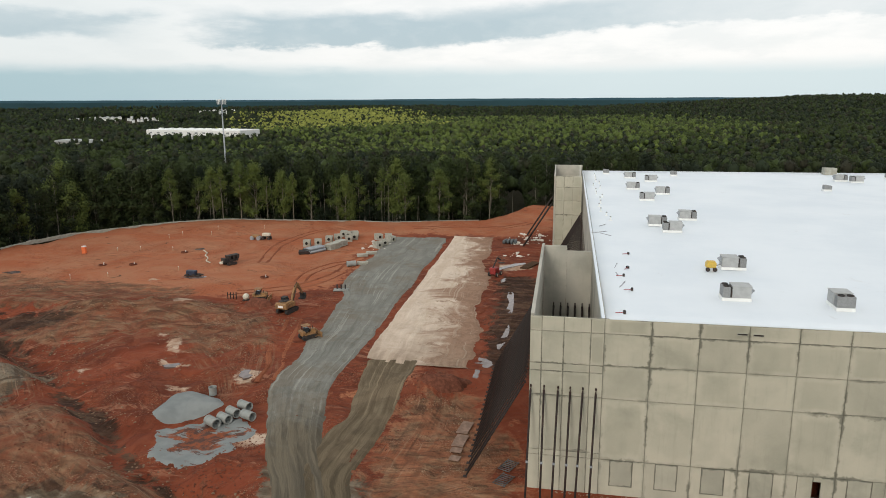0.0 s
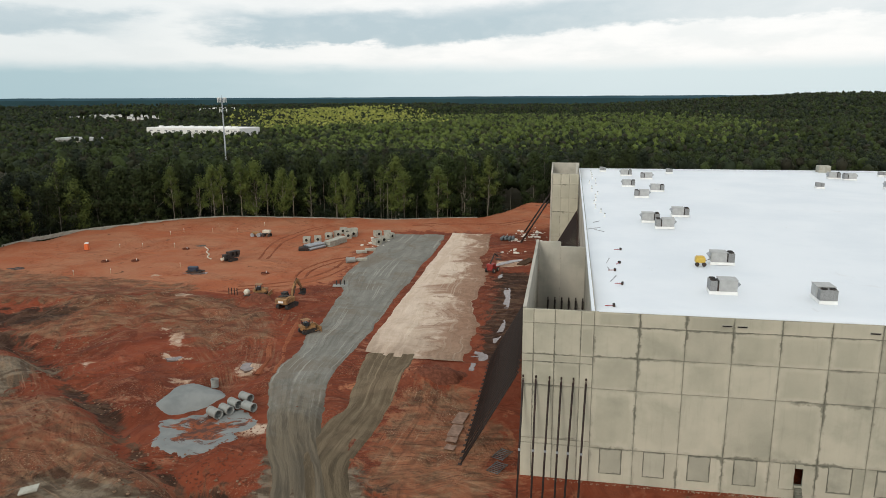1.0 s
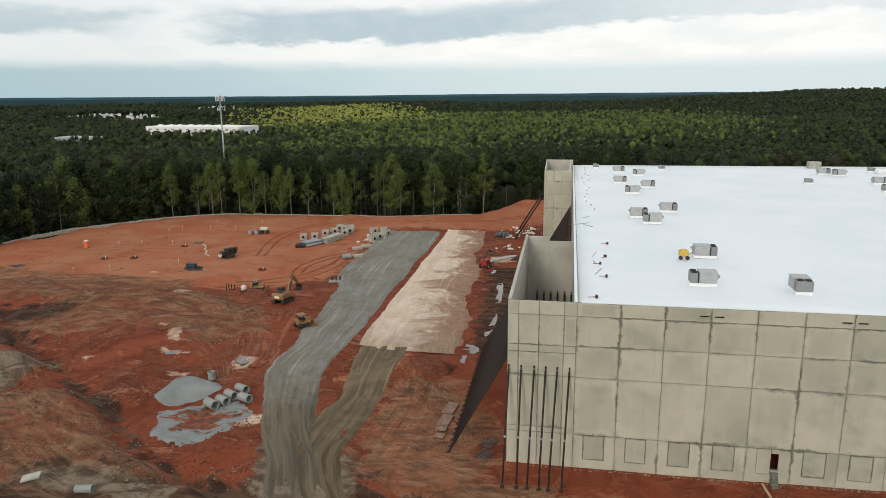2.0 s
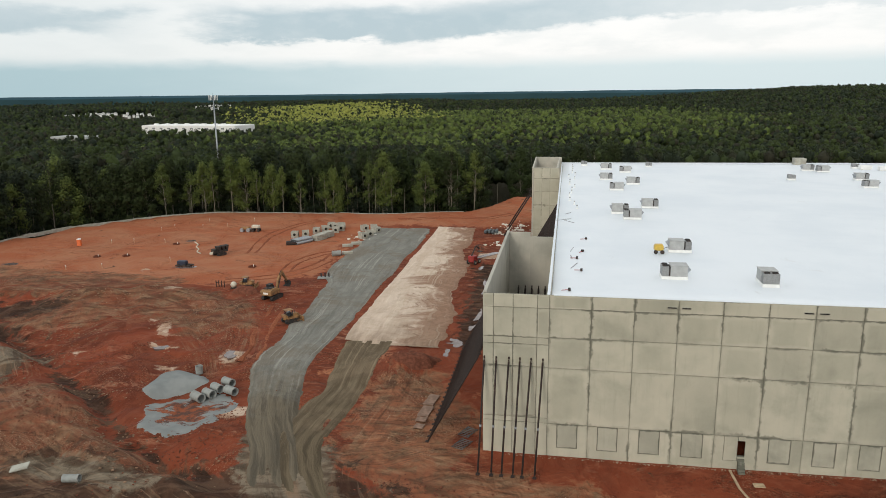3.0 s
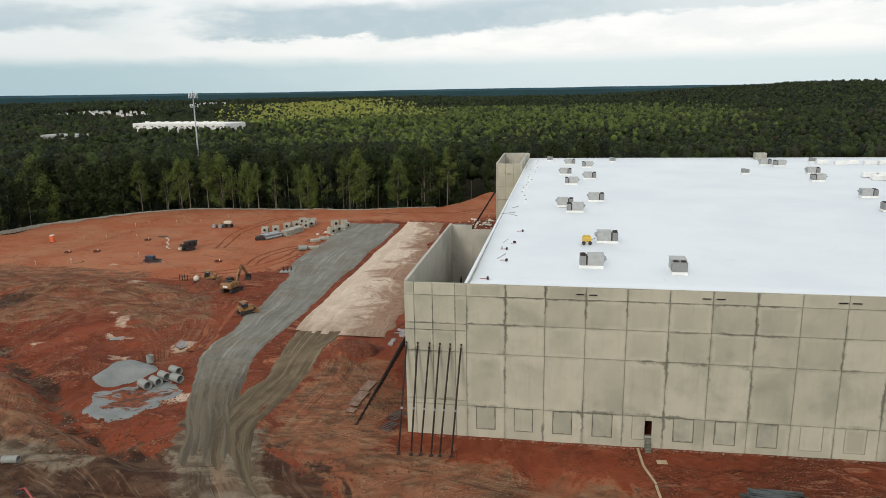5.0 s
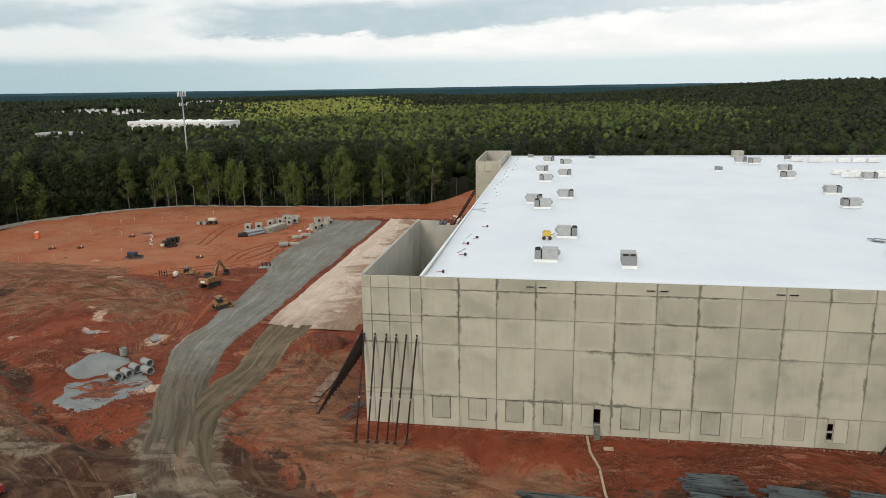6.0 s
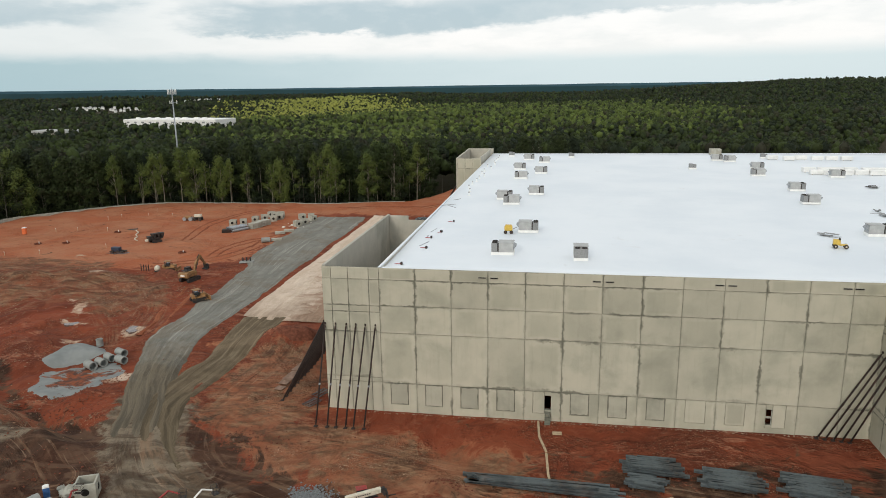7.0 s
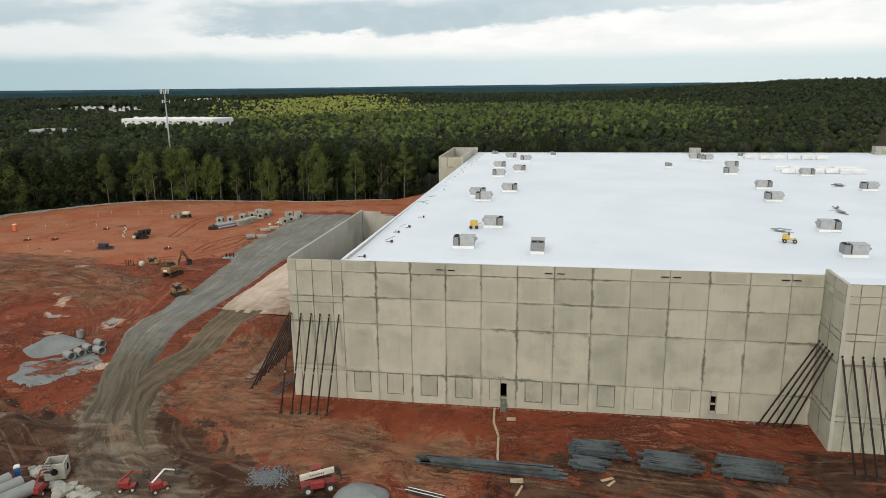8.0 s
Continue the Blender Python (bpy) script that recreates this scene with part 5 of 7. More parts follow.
def roof_units():
    first = None
    for x, y, a in UNITS:
        m = pose(x, y, roof_z(x, y) + 0.01, 0, 0, a)
        if first is None:
            first = roof_unit(m)
            first.scale = (0.86, 0.86, 0.8)
        else:
            copy_thing(first, m)
    tagged(copy_thing(first, pose(20.0, 7.6, roof_z(19.9, 7.5) + 0.01, 0, 0, -90)), "grey air handling unit turned end-on, fans outermost")
    small = None
    for x, y in ((44.7, 86.9), (20.1, 110.9), (64.8, 110.5), (5.2, 113.2)):
        if small is None:
            small = thing("exhaust_fan", pose(x, y, roof_z(x, y) + 0.01), "small grey exhaust box on a white curb", "exhaust fan", "exhaust boxes on the roof")
            bm = bmesh.new()
            box(bm, 0, 0, 0.18, 1.5, 1.3, 0.36, bevel=0.03)
            part("curb", bm, M_INSUL, small)
            bm = bmesh.new()
            box(bm, -0.3, 0, 0.75, 0.8, 1.15, 0.8, bevel=0.05)
            box(bm, 0.42, 0, 0.7, 0.55, 1.15, 0.7, bevel=0.05)
            part("housing", bm, M_UNIT_B, small)
            bm = bmesh.new()
            box(bm, 0.1, 0, 0.7, 0.16, 0.9, 0.6)
            part("gap_panel", bm, M_BLACK, small)
        else:
            copy_thing(small, pose(x, y, roof_z(x, y) + 0.01))


roof_units()


def roof_bits():
    # trailer generator
    g = thing("generator", pose(11.5, 19.2, roof_z(11.3, 19.6) + 0.01, 0, 0, 4), "small yellow generator on two black wheels", "generator")
    bm = bmesh.new()
    box(bm, 0, 0, 0.65, 1.0, 0.75, 0.6, bevel=0.08)
    box(bm, 0, 0, 1.0, 0.8, 0.6, 0.12, bevel=0.04)
    part("cover", bm, M_YELLOW_B, g)
    for x in (-0.36, 0.36):
        bm = bmesh.new()
        rod(bm, (x, -0.48, 0.22), (x, -0.30, 0.22), 0.22, n=14)
        part("wheel", bm, M_BLACK, g)
    bm = bmesh.new()
    rod(bm, (0.45, 0, 0.5), (1.0, 0, 0.75), 0.03, n=6)
    part("handle", bm, M_BLACK, g)
    # little roof buggy
    c = thing("roof_cart", pose(47.9, 15.2, roof_z(47.6, 16.2) + 0.01, 0, 0, -12), "small yellow motor cart with black wheels on the roof", "cart")
    bm = bmesh.new()
    box(bm, -0.35, 0, 0.85, 0.9, 0.95, 0.75, bevel=0.1)
    box(bm, 0.45, 0, 0.5, 1.2, 0.7, 0.18, bevel=0.05)
    part("body", bm, M_YELLOW_B, c)
    bm = bmesh.new()
    box(bm, 0.0, 0, 1.3, 0.2, 0.7, 0.25, bevel=0.05)
    part("seat", bm, M_BLACK, c)
    for x, y in ((-0.5, -0.5), (-0.5, 0.5), (0.85, -0.42), (0.85, 0.42)):
        bm = bmesh.new()
        rod(bm, (x, y - 0.09, 0.3), (x, y + 0.09, 0.3), 0.3, n=14)
        w = part("wheel", bm, M_BLACK, c)
        bm = bmesh.new()
        rod(bm, (x, y - 0.1, 0.3), (x, y + 0.1, 0.3), 0.12, n=10)
        part("rim", bm, M_CREAM, w)
    c.scale = (0.78, 0.78, 0.78)
    # red-handled seam tools near the edge
    for i, (x, y, a) in enumerate(((3.6, 25.5, 10), (3.1, 18.8, 60), (2.4, 15.5, 0), (2.8, 10.3, -10), (1.6, 2.9, 5))):
        t = thing("seam_roller", pose(x, y, roof_z(x, y) + 0.01, 0, 0, a), "red-handled roofing tool with a black head lying on the roof", "tool", "roofing tools")
        bm = bmesh.new()
        rod(bm, (-0.9, 0, 0.10), (0.0, 0, 0.16), 0.05, n=6)
        part("handle", bm, M_RED, t, "red handle")
        bm = bmesh.new()
        box(bm, 0.15, 0, 0.2, 0.3, 0.45, 0.4, bevel=0.04)
        part("head", bm, M_BLACK, t)
        t.scale = (0.7, 0.7, 0.7)
    # drain and pipe stubs in a line along the side
    first = None
    rng = random.Random(8)
    for i in range(16):
        y = 48 + i * 4.1 + rng.uniform(-0.6, 0.6)
        x = 1.9 + rng.uniform(-0.5, 1.0)
        if first is None:
            first = thing("vent_pipe", pose(x, y, roof_z(x, y) + 0.0), "short white vent pipe with a grey cap", "vent pipe", "vent pipes along the roof edge")
            bm = bmesh.new()
            rod(bm, (0, 0, 0), (0, 0, 0.5), 0.09, n=10)
            rod(bm, (0, 0, 0), (0, 0, 0.06), 0.3, 0.2, n=12)
            part("pipe", bm, M_INSUL, first)
            bm = bmesh.new()
            rod(bm, (0, 0, 0.5), (0, 0, 0.62), 0.15, 0.1, n=10)
            part("cap", bm, M_UNIT_B, first)
        else:
            copy_thing(first, pose(x, y, roof_z(x, y) + 0.0, 0, 0, i * 40))
    # wrapped stacks of insulation boards
    first = None
    for i in range(18):
        x, y = 66 + (i % 6) * 2.7 + rng.uniform(-0.3, 0.3), 79 + (i // 6) * 4.0 + rng.uniform(-0.4, 0.4)
        if i >= 12:
            x, y = 66 + (i - 12) * 3.1, 107 + rng.uniform(-1.5, 1.5)
        if first is None:
            first = thing("insulation_stack", pose(x, y, roof_z(x, y)), "white wrapped stack of insulation boards", "board stack", "insulation stacks on the roof")
            for q in range(4):
                bm = bmesh.new()
                box(bm, 0, 0, 0.17 + q * 0.22, 2.4, 1.25, 0.2, bevel=0.02)
                part("board", bm, M_INSUL, first)
            bm = bmesh.new()
            for q in (-0.8, 0.8):
                box(bm, q, 0, 0.035, 0.12, 1.2, 0.07)
            part("bearer", bm, M_TIMBER, first, "timber bearers")
        else:
            copy_thing(first, pose(x, y, roof_z(x, y), 0, 0, rng.uniform(-6, 6)))
    # dark scuffs and loose strips of membrane near the edge
    M_SCUFF = plain("scuffed_membrane", (0.40, 0.41, 0.43), 0.8, 0, 0.4, 2.0)
    for x, y, ln, wide, a in ((0.9, 38.4, 2.6, 0.3, 38), (1.7, 37.0, 2.2, 0.22, -52), (1.5, 43.5, 1.8, 0.25, 60), (2.0, 20.0, 2.4, 0.16, 80), (2.2, 12.5, 2.6, 0.14, 74), (1.9, 16.4, 1.4, 0.2, 95), (49.5, 20.8, 1.5, 0.3, 10), (60.2, 36.5, 1.8, 0.4, 4)):
        bm = bmesh.new()
        n = 7
        up = [bm.verts.new((ln * (q / (n - 1) - 0.5), wide * (0.2 + rng.random() * 0.8) * (0.5 if q in (0, n - 1) else 1) / 2, 0.03)) for q in range(n)]
        dn = [bm.verts.new((ln * (q / (n - 1) - 0.5), -wide * (0.2 + rng.random() * 0.8) * (0.5 if q in (0, n - 1) else 1) / 2, 0.03)) for q in range(n)]
        faces = [bm.faces.new((dn[q], dn[q + 1], up[q + 1], up[q])) for q in range(n - 1)]
        low = bmesh.ops.extrude_face_region(bm, geom=faces)["geom"]
        bmesh.ops.translate(bm, vec=(0, 0, -0.05), verts=[v for v in low if isinstance(v, bmesh.types.BMVert)])
        bmesh.ops.recalc_face_normals(bm, faces=bm.faces)
        solid("membrane_scrap", bm, M_SCUFF, "ragged grey strip of scuffed membrane on the roof", "membrane scrap", "membrane scraps", m=pose(x, y, roof_z(x, y) + 0.02, 0, 0, a))
    # loose scraps
    for i, (x, y) in enumerate(((68.3, 60.9), (69.5, 60.1), (60.7, 38.1), (60.2, 34.5), (49.0, 21.5))):
        bm = bmesh.new()
        for q in range(5):
            box(bm, rng.uniform(-0.9, 0.9), rng.uniform(-0.5, 0.5), 0.08 + 0.07 * q, rng.uniform(0.4, 1.4), rng.uniform(0.2, 0.5), 0.06, bevel=0.01)
        solid("scrap_heap", bm, M_UNIT_B if i else M_BLACK, "low heap of dark roofing scraps", "scraps", "scraps on the roof", m=pose(x, y, roof_z(x, y) + 0.0, 0, 0, i * 37))
    # black cable on the roof of the projecting bay
    bm = bmesh.new()
    for a, b in (((48.2, -2.9), (50.3, -2.8)), ((50.3, -2.8), (53.5, -3.1)), ((53.5, -3.1), (56, -2.2))):
        rod(bm, (*a, 15.82), (*b, 15.82), 0.06, n=6)
    solid("roof_cable", bm, M_BLACK, "black cable lying along the roof edge", "cable")
    bm = bmesh.new()
    box(bm, 0, 0, 0.25, 0.6, 0.4, 0.5, bevel=0.05)
    solid("tool_box", bm, M_BLACK, "small black box on the roof edge", "tool box", m=pose(51.5, -3.0, 15.76, 0, 0, 20))
    # upstands on the far parapet
    for x, h in ((55.5, 1.4), (99, 1.8)):
        bm = bmesh.new()
        box(bm, 0, 0, h / 2 - 0.4, 2.6, 2.2, h + 0.8, bevel=0.05)
        solid("roof_hatch", bm, M_BOXC, "pale box standing at the far edge of the roof", "roof hatch", "boxes at the far parapet", m=pose(x, 117.0 + 0.03 * x, 16.0))


roof_bits()


# ---- steel braces ----
def brace(top, foot, label="rust-brown steel pipe brace propping a concrete wall", group="steel wall braces", r=0.085, pale=False):
    t, f = Vector(top), Vector(foot)
    b = thing("wall_brace", Matrix.Translation(f), label, "brace", group)
    d = t - f
    bm = bmesh.new()
    rod(bm, d * 0.03, d * 0.97, r, n=8)
    part("tube", bm, M_STEEL, b, smooth=True)
    bm = bmesh.new()
    rod(bm, d * 0.40, d * 0.418, r * 1.35, n=8)
    part("collar", bm, M_GALV if pale else M_STEEL, b, "pale steel collar" if pale else "")
    bm = bmesh.new()
    rod(bm, d * 0.0, d * 0.05, r * 0.7, n=6)
    box(bm, 0, 0, 0.06, 0.35, 0.35, 0.12, bevel=0.02)
    part("foot", bm, M_STEEL, b)
    bm = bmesh.new()
    rod(bm, d * 0.95, d * 0.985, r * 0.7, n=6)
    box(bm, d.x, d.y, d.z, 0.14, 0.14, 0.22, bevel=0.02)
    part("bracket", bm, M_STEEL, b)
    return b


def braces():
    for xt, xf in ((-5.8, -5.9), (-4.71, -4.7), (-3.56, -3.8), (-2.56, -2.8), (-1.55, -2.0), (-0.49, -0.9)):
        brace((xt, -0.12, 9.95), (xf, -4.25, gz(xf, -4.25) - 0.03), pale=True)
    for i in range(5):
        brace((46.7, -0.5 - i * 0.82, 9.65), (42.0 + i * 0.68, -0.55 - i * 0.12, gz(43, -0.6) - 0.03))
    for i in range(6):
        brace((47.05 + i * 0.84, -5.1, 9.95), (47.55 + i * 0.86, -9.4, gz(48, -9.4) - 0.03))
    # down the side walls
    for i in range(24):
        y = 1.0 + i * 1.15
        x = -6.34 - 0.009 * y
        brace((x, y, 9.8), (x - 5.1, y - 0.3, gz(x - 5.1, y - 0.3) - 0.03))
    for i in range(34):
        y = 33.0 + i * 1.75
        brace((-0.55, y, 10.2), (-6.0, y, gz(-6.0, y) - 0.03))
    for y in (99, 100, 101, 112, 113, 114):
        brace((-6.85, y, 10.6), (-13.0, y + 1.2, gz(-13.0, y + 1.2) - 0.03), r=0.14)
    for i in range(6):
        x = -4.6 + i * 0.85
        brace((x, 27.9, 8.9), (x, 21.9, gz(x, 21.9) - 0.03), r=0.12)


braces()


# ---- heavy machines ----
def track_set(bm, x, length, width, h):
    """One crawler: a rounded loop with grouser bars."""
    prof = []
    for i in range(9):
        a = math.pi / 2 + math.pi * i / 8
        prof.append((-length / 2 + h / 2 + math.cos(a) * h / 2, h / 2 + math.sin(a) * h / 2))
    for i in range(9):
        a = -math.pi / 2 + math.pi * i / 8
        prof.append((length / 2 - h / 2 + math.cos(a) * h / 2, h / 2 + math.sin(a) * h / 2))
    prism(bm, prof, x - width / 2, x + width / 2)
    n = int(length / 0.3)
    for i in range(n):
        p = -length / 2 + h / 2 + (length - h) * i / (n - 1)
        box(bm, p, x, h + 0.01, 0.1, width * 1.04, 0.06)


def excavator():
    m = pose(-45.7, 42.9, gz(-45.7, 42.9) + 0.02, 0, 0, 78)
    e = thing("excavator", m, "yellow crawler excavator with its boom raised, standing on red clay", "excavator")
    e.scale = (0.72, 0.72, 0.72)
    for y in (-1.15, 1.15):
        bm = bmesh.new()
        track_set(bm, y, 4.3, 0.65, 0.95)
        part("track", bm, M_BLACK, e)
    bm = bmesh.new()
    box(bm, 0, 0, 0.75, 2.0, 1.7, 0.5, bevel=0.05)
    rod(bm, (0, 0, 0.95), (0, 0, 1.2), 0.75, n=18)
    part("undercarriage", bm, M_BLACK, e)
    # the house faces the boom: +x
    bm = bmesh.new()
    box(bm, -0.35, 0, 1.75, 3.2, 2.7, 1.05, bevel=0.08)
    box(bm, -0.5, -0.6, 2.4, 1.9, 1.3, 0.35, bevel=0.06)
    part("house", bm, M_YELLOW, e)
    bm = bmesh.new()
    prism(bm, [(-2.35, 1.25), (-1.7, 1.2), (-1.7, 2.45), (-2.15, 2.45), (-2.4, 2.1)], -1.4, 1.4)
    cw = part("counterweight", bm, M_YELLOW, e)
    bm = bmesh.new()
    box(bm, -2.41, 0, 1.75, 0.03, 1.25, 0.45)
    part("decal", bm, M_WHITE, cw, "white marking bar")
    bm = bmesh.new()
    box(bm, -0.7, 0.25, 2.68, 1.7, 1.9, 0.1, bevel=0.03)
    box(bm, -1.1, -0.35, 2.75, 0.7, 0.6, 0.25, bevel=0.05)
    part("engine_deck", bm, M_BLACK, e, "dark walkway and engine deck")
    bm = bmesh.new()
    prism(bm, [(-0.15, 1.9), (1.25, 1.9), (1.35, 2.5), (1.0, 3.15), (-0.15, 3.15)], 0.35, 1.35)
    cab = part("cab", bm, M_GLASS, e, "dark glazed cab")
    bm = bmesh.new()
    box(bm, 0.4, 0.85, 3.19, 1.4, 1.1, 0.08, bevel=0.03)
    part("cab_roof", bm, M_BLACK, cab)
    bm = bmesh.new()
    prism(bm, [(1.0, 1.6), (1.5, 1.5), (2.6, 3.9), (3.7, 5.15), (3.6, 5.5), (3.1, 5.35), (1.9, 4.0)], -0.55, -0.1)
    part("boom", bm, M_YELLOW, e)
    bm = bmesh.new()
    prism(bm, [(3.4, 5.7), (3.85, 5.6), (5.65, 2.9), (5.4, 2.7), (3.45, 5.0)], -0.5, -0.15)
    part("stick", bm, M_YELLOW, e)
    bm = bmesh.new()
    rod(bm, (1.3, -0.7, 1.9), (2.5, -0.7, 4.2), 0.09, n=8)
    rod(bm, (1.3, 0.05, 1.9), (2.5, 0.05, 4.2), 0.09, n=8)
    rod(bm, (2.6, -0.32, 4.95), (3.5, -0.32, 5.75), 0.08, n=8)
    rod(bm, (4.1, -0.32, 5.3), (5.3, -0.32, 3.4), 0.07, n=8)
    part("cylinder", bm, M_BLACK, e, "dark hydraulic rams")
    bm = bmesh.new()
    prism(bm, [(5.3, 3.0), (5.75, 2.95), (6.05, 2.4), (5.95, 1.75), (5.35, 1.45), (4.85, 1.6), (4.9, 1.85), (5.3, 1.8), (5.55, 2.1)], -1.0, 0.35)
    for q in range(5):
        box(bm, 4.8, -0.9 + q * 0.28, 1.68, 0.3, 0.1, 0.08)
    part("bucket", bm, M_BLACK, e, "dark worn digging bucket")


def dozer(m, label):
    d = thing("bulldozer", m, label, "bulldozer", "bulldozers on the site")
    d.scale = (0.76, 0.76, 0.76)
    for y in (-0.85, 0.85):
        bm = bmesh.new()
        track_set(bm, y, 2.9, 0.5, 0.85)
        part("track", bm, M_BLACK, d)
    bm = bmesh.new()
    box(bm, 0.1, 0, 0.85, 2.6, 1.2, 0.6, bevel=0.06)
    prism(bm, [(0.3, 1.1), (1.65, 1.1), (1.65, 1.6), (1.3, 1.75), (0.3, 1.75)], -0.5, 0.5)
    box(bm, -1.1, 0, 1.35, 0.6, 1.9, 0.55, bevel=0.05)
    for y in (-0.85, 0.85):
        box(bm, 0.1, y, 0.98, 2.2, 0.48, 0.10, bevel=0.02)
    part("body", bm, M_YELLOW, d)
    bm = bmesh.new()
    for x in (-0.85, 0.25):
        for y in (-0.6, 0.6):
            box(bm, x, y, 1.95, 0.09, 0.09, 1.1)
    box(bm, -0.3, 0, 1.75, 0.9, 1.0, 0.7, bevel=0.05)
    part("cab", bm, M_GLASS, d, "open dark cab")
    bm = bmesh.new()
    box(bm, -0.3, 0, 2.54, 1.5, 1.5, 0.1, bevel=0.03)
    part("canopy", bm, M_YELLOW, d)
    bm = bmesh.new()
    prism(bm, [(2.0, 0.1), (2.25, 0.1), (2.15, 0.5), (2.25, 1.05), (2.1, 1.05), (2.0, 0.55)], -1.5, 1.5)
    box(bm, 1.6, -1.12, 0.45, 1.3, 0.12, 0.16)
    box(bm, 1.6, 1.12, 0.45, 1.3, 0.12, 0.16)
    part("blade", bm, M_YELLOW, d, "wide worn blade")
    bm = bmesh.new()
    rod(bm, (0.9, -0.3, 1.7), (0.9, -0.3, 2.3), 0.06, n=8)
    part("exhaust", bm, M_BLACK, d)
    return d


def wheel(parent, x, y, r, w, name="wheel"):
    bm = bmesh.new()
    rod(bm, (x, y - w / 2, r), (x, y + w / 2, r), r, n=18)
    t = part(name, bm, M_BLACK, parent)
    bm = bmesh.new()
    rod(bm, (x, y - w * 0.54, r), (x, y + w * 0.54, r), r * 0.5, n=14)
    part("rim", bm, M_CREAM, t)
    return t


def telehandler(m):
    t = thing("telehandler", m, "red telescopic handler with a cream boom", "telehandler")
    t.scale = (0.68, 0.68, 0.68)
    for x in (-1.35, 1.35):
        for y in (-1.0, 1.0):
            wheel(t, x, y, 0.6, 0.4)
    bm = bmesh.new()
    box(bm, 0, 0, 0.85, 4.2, 1.3, 0.5, bevel=0.06)
    box(bm, -0.2, -0.95, 1.3, 1.7, 0.75, 0.9, bevel=0.1)
    part("chassis", bm, M_RED, t)
    bm = bmesh.new()
    prism(bm, [(-0.7, 1.2), (0.8, 1.2), (0.85, 1.9), (0.45, 2.45), (-0.7, 2.45)], 0.5, 1.3)
    cab = part("cab", bm, M_GLASS, t, "dark glazed cab")
    bm = bmesh.new()
    box(bm, -0.1, 0.9, 2.49, 1.3, 0.9, 0.08, bevel=0.02)
    part("cab_roof", bm, M_RED, cab)
    bm = bmesh.new()
    prism(bm, [(-2.2, 1.7), (-2.2, 2.3), (2.0, 2.75), (2.0, 2.2)], -0.38, 0.12)
    boom = part("boom", bm, M_CREAM, t, "cream telescopic boom")
    bm = bmesh.new()
    for i in range(7):
        box(bm, -0.9 + i * 0.26, -0.39, 2.2 + i * 0.026, 0.16, 0.02, 0.14)
    part("marking", bm, M_BLACK, boom, "row of small dark marks")
    bm = bmesh.new()
    prism(bm, [(2.0, 2.3), (2.0, 2.7), (2.5, 2.75), (2.75, 2.0), (2.4, 1.6)], -0.32, 0.06)
    box(bm, 2.75, -0.1, 1.7, 0.12, 1.3, 1.0, bevel=0.02)
    for y in (-0.5, 0.3):
        box(bm, 3.3, y, 1.25, 1.2, 0.12, 0.07)
    part("fork_carriage", bm, M_BLACK, t)


def boom_lift(m, label, body, arm):
    """A small lift with a folded arm and a cage."""
    b = thing("boom_lift", m, label, "boom lift", "lifts on the site")
    b.scale = (0.62, 0.62, 0.62)
    for x in (-0.8, 0.8):
        for y in (-0.75, 0.75):
            wheel(b, x, y, 0.38, 0.28)
    bm = bmesh.new()
    box(bm, 0, 0, 0.62, 2.2, 1.1, 0.4, bevel=0.05)
    box(bm, -0.4, 0, 1.15, 1.5, 1.3, 0.7, bevel=0.1)
    part("base", bm, body, b)
    bm = bmesh.new()
    rod(bm, (-0.9, 0.0, 1.5), (0.9, 0.0, 2.9), 0.15, n=4)
    rod(bm, (0.9, 0.0, 2.9), (2.2, 0.0, 2.3), 0.12, n=4)
    part("arm", bm, arm, b)
    bm = bmesh.new()
    for z in (1.7, 2.2, 2.75):
        for y in (-0.5, 0.5):
            rod(bm, (2.2, y, z), (3.0, y, z), 0.03, n=5)
        for x in (2.2, 3.0):
            rod(bm, (x, -0.5, z), (x, 0.5, z), 0.03, n=5)
    for x in (2.2, 3.0):
        for y in (-0.5, 0.5):
            rod(bm, (x, y, 1.7), (x, y, 2.75), 0.03, n=5)
    box(bm, 2.6, 0, 1.68, 0.85, 1.05, 0.05)
    part("cage", bm, M_BLACK, b)
    return b


def loader(m):
    """A dark tracked crusher with hoppers and a conveyor."""
    t = thing("crusher", m, "black tracked crushing machine with raised hoppers", "crusher")
    t.scale = (0.8, 0.8, 0.8)
    for y in (-0.8, 0.8):
        bm = bmesh.new()
        track_set(bm, y, 2.8, 0.45, 0.7)
        part("track", bm, M_BLACK, t)
    bm = bmesh.new()
    box(bm, 0, 0, 1.05, 4.2, 1.3, 0.55, bevel=0.06)
    box(bm, -1.6, 0, 1.55, 1.0, 1.5, 0.7, bevel=0.08)
    part("chassis", bm, M_BLACK, t)
    for x in (-0.4, 0.8, 1.9):
        bm = bmesh.new()
        prism(bm, [(x - 0.25, 1.3), (x + 0.25, 1.3), (x + 0.5, 2.4), (x - 0.5, 2.4)], -0.75, 0.75)
        part("hopper", bm, M_BLACK, t)
    bm = bmesh.new()
    rod(bm, (-1.5, 0, 1.2), (-2.9, 0, 0.7), 0.3, n=4)
    box(bm, -2.55, 0, 0.85, 0.5, 1.0, 0.5, bevel=0.05)
    part("conveyor", bm, M_CREAM, t, "pale dusty conveyor end")


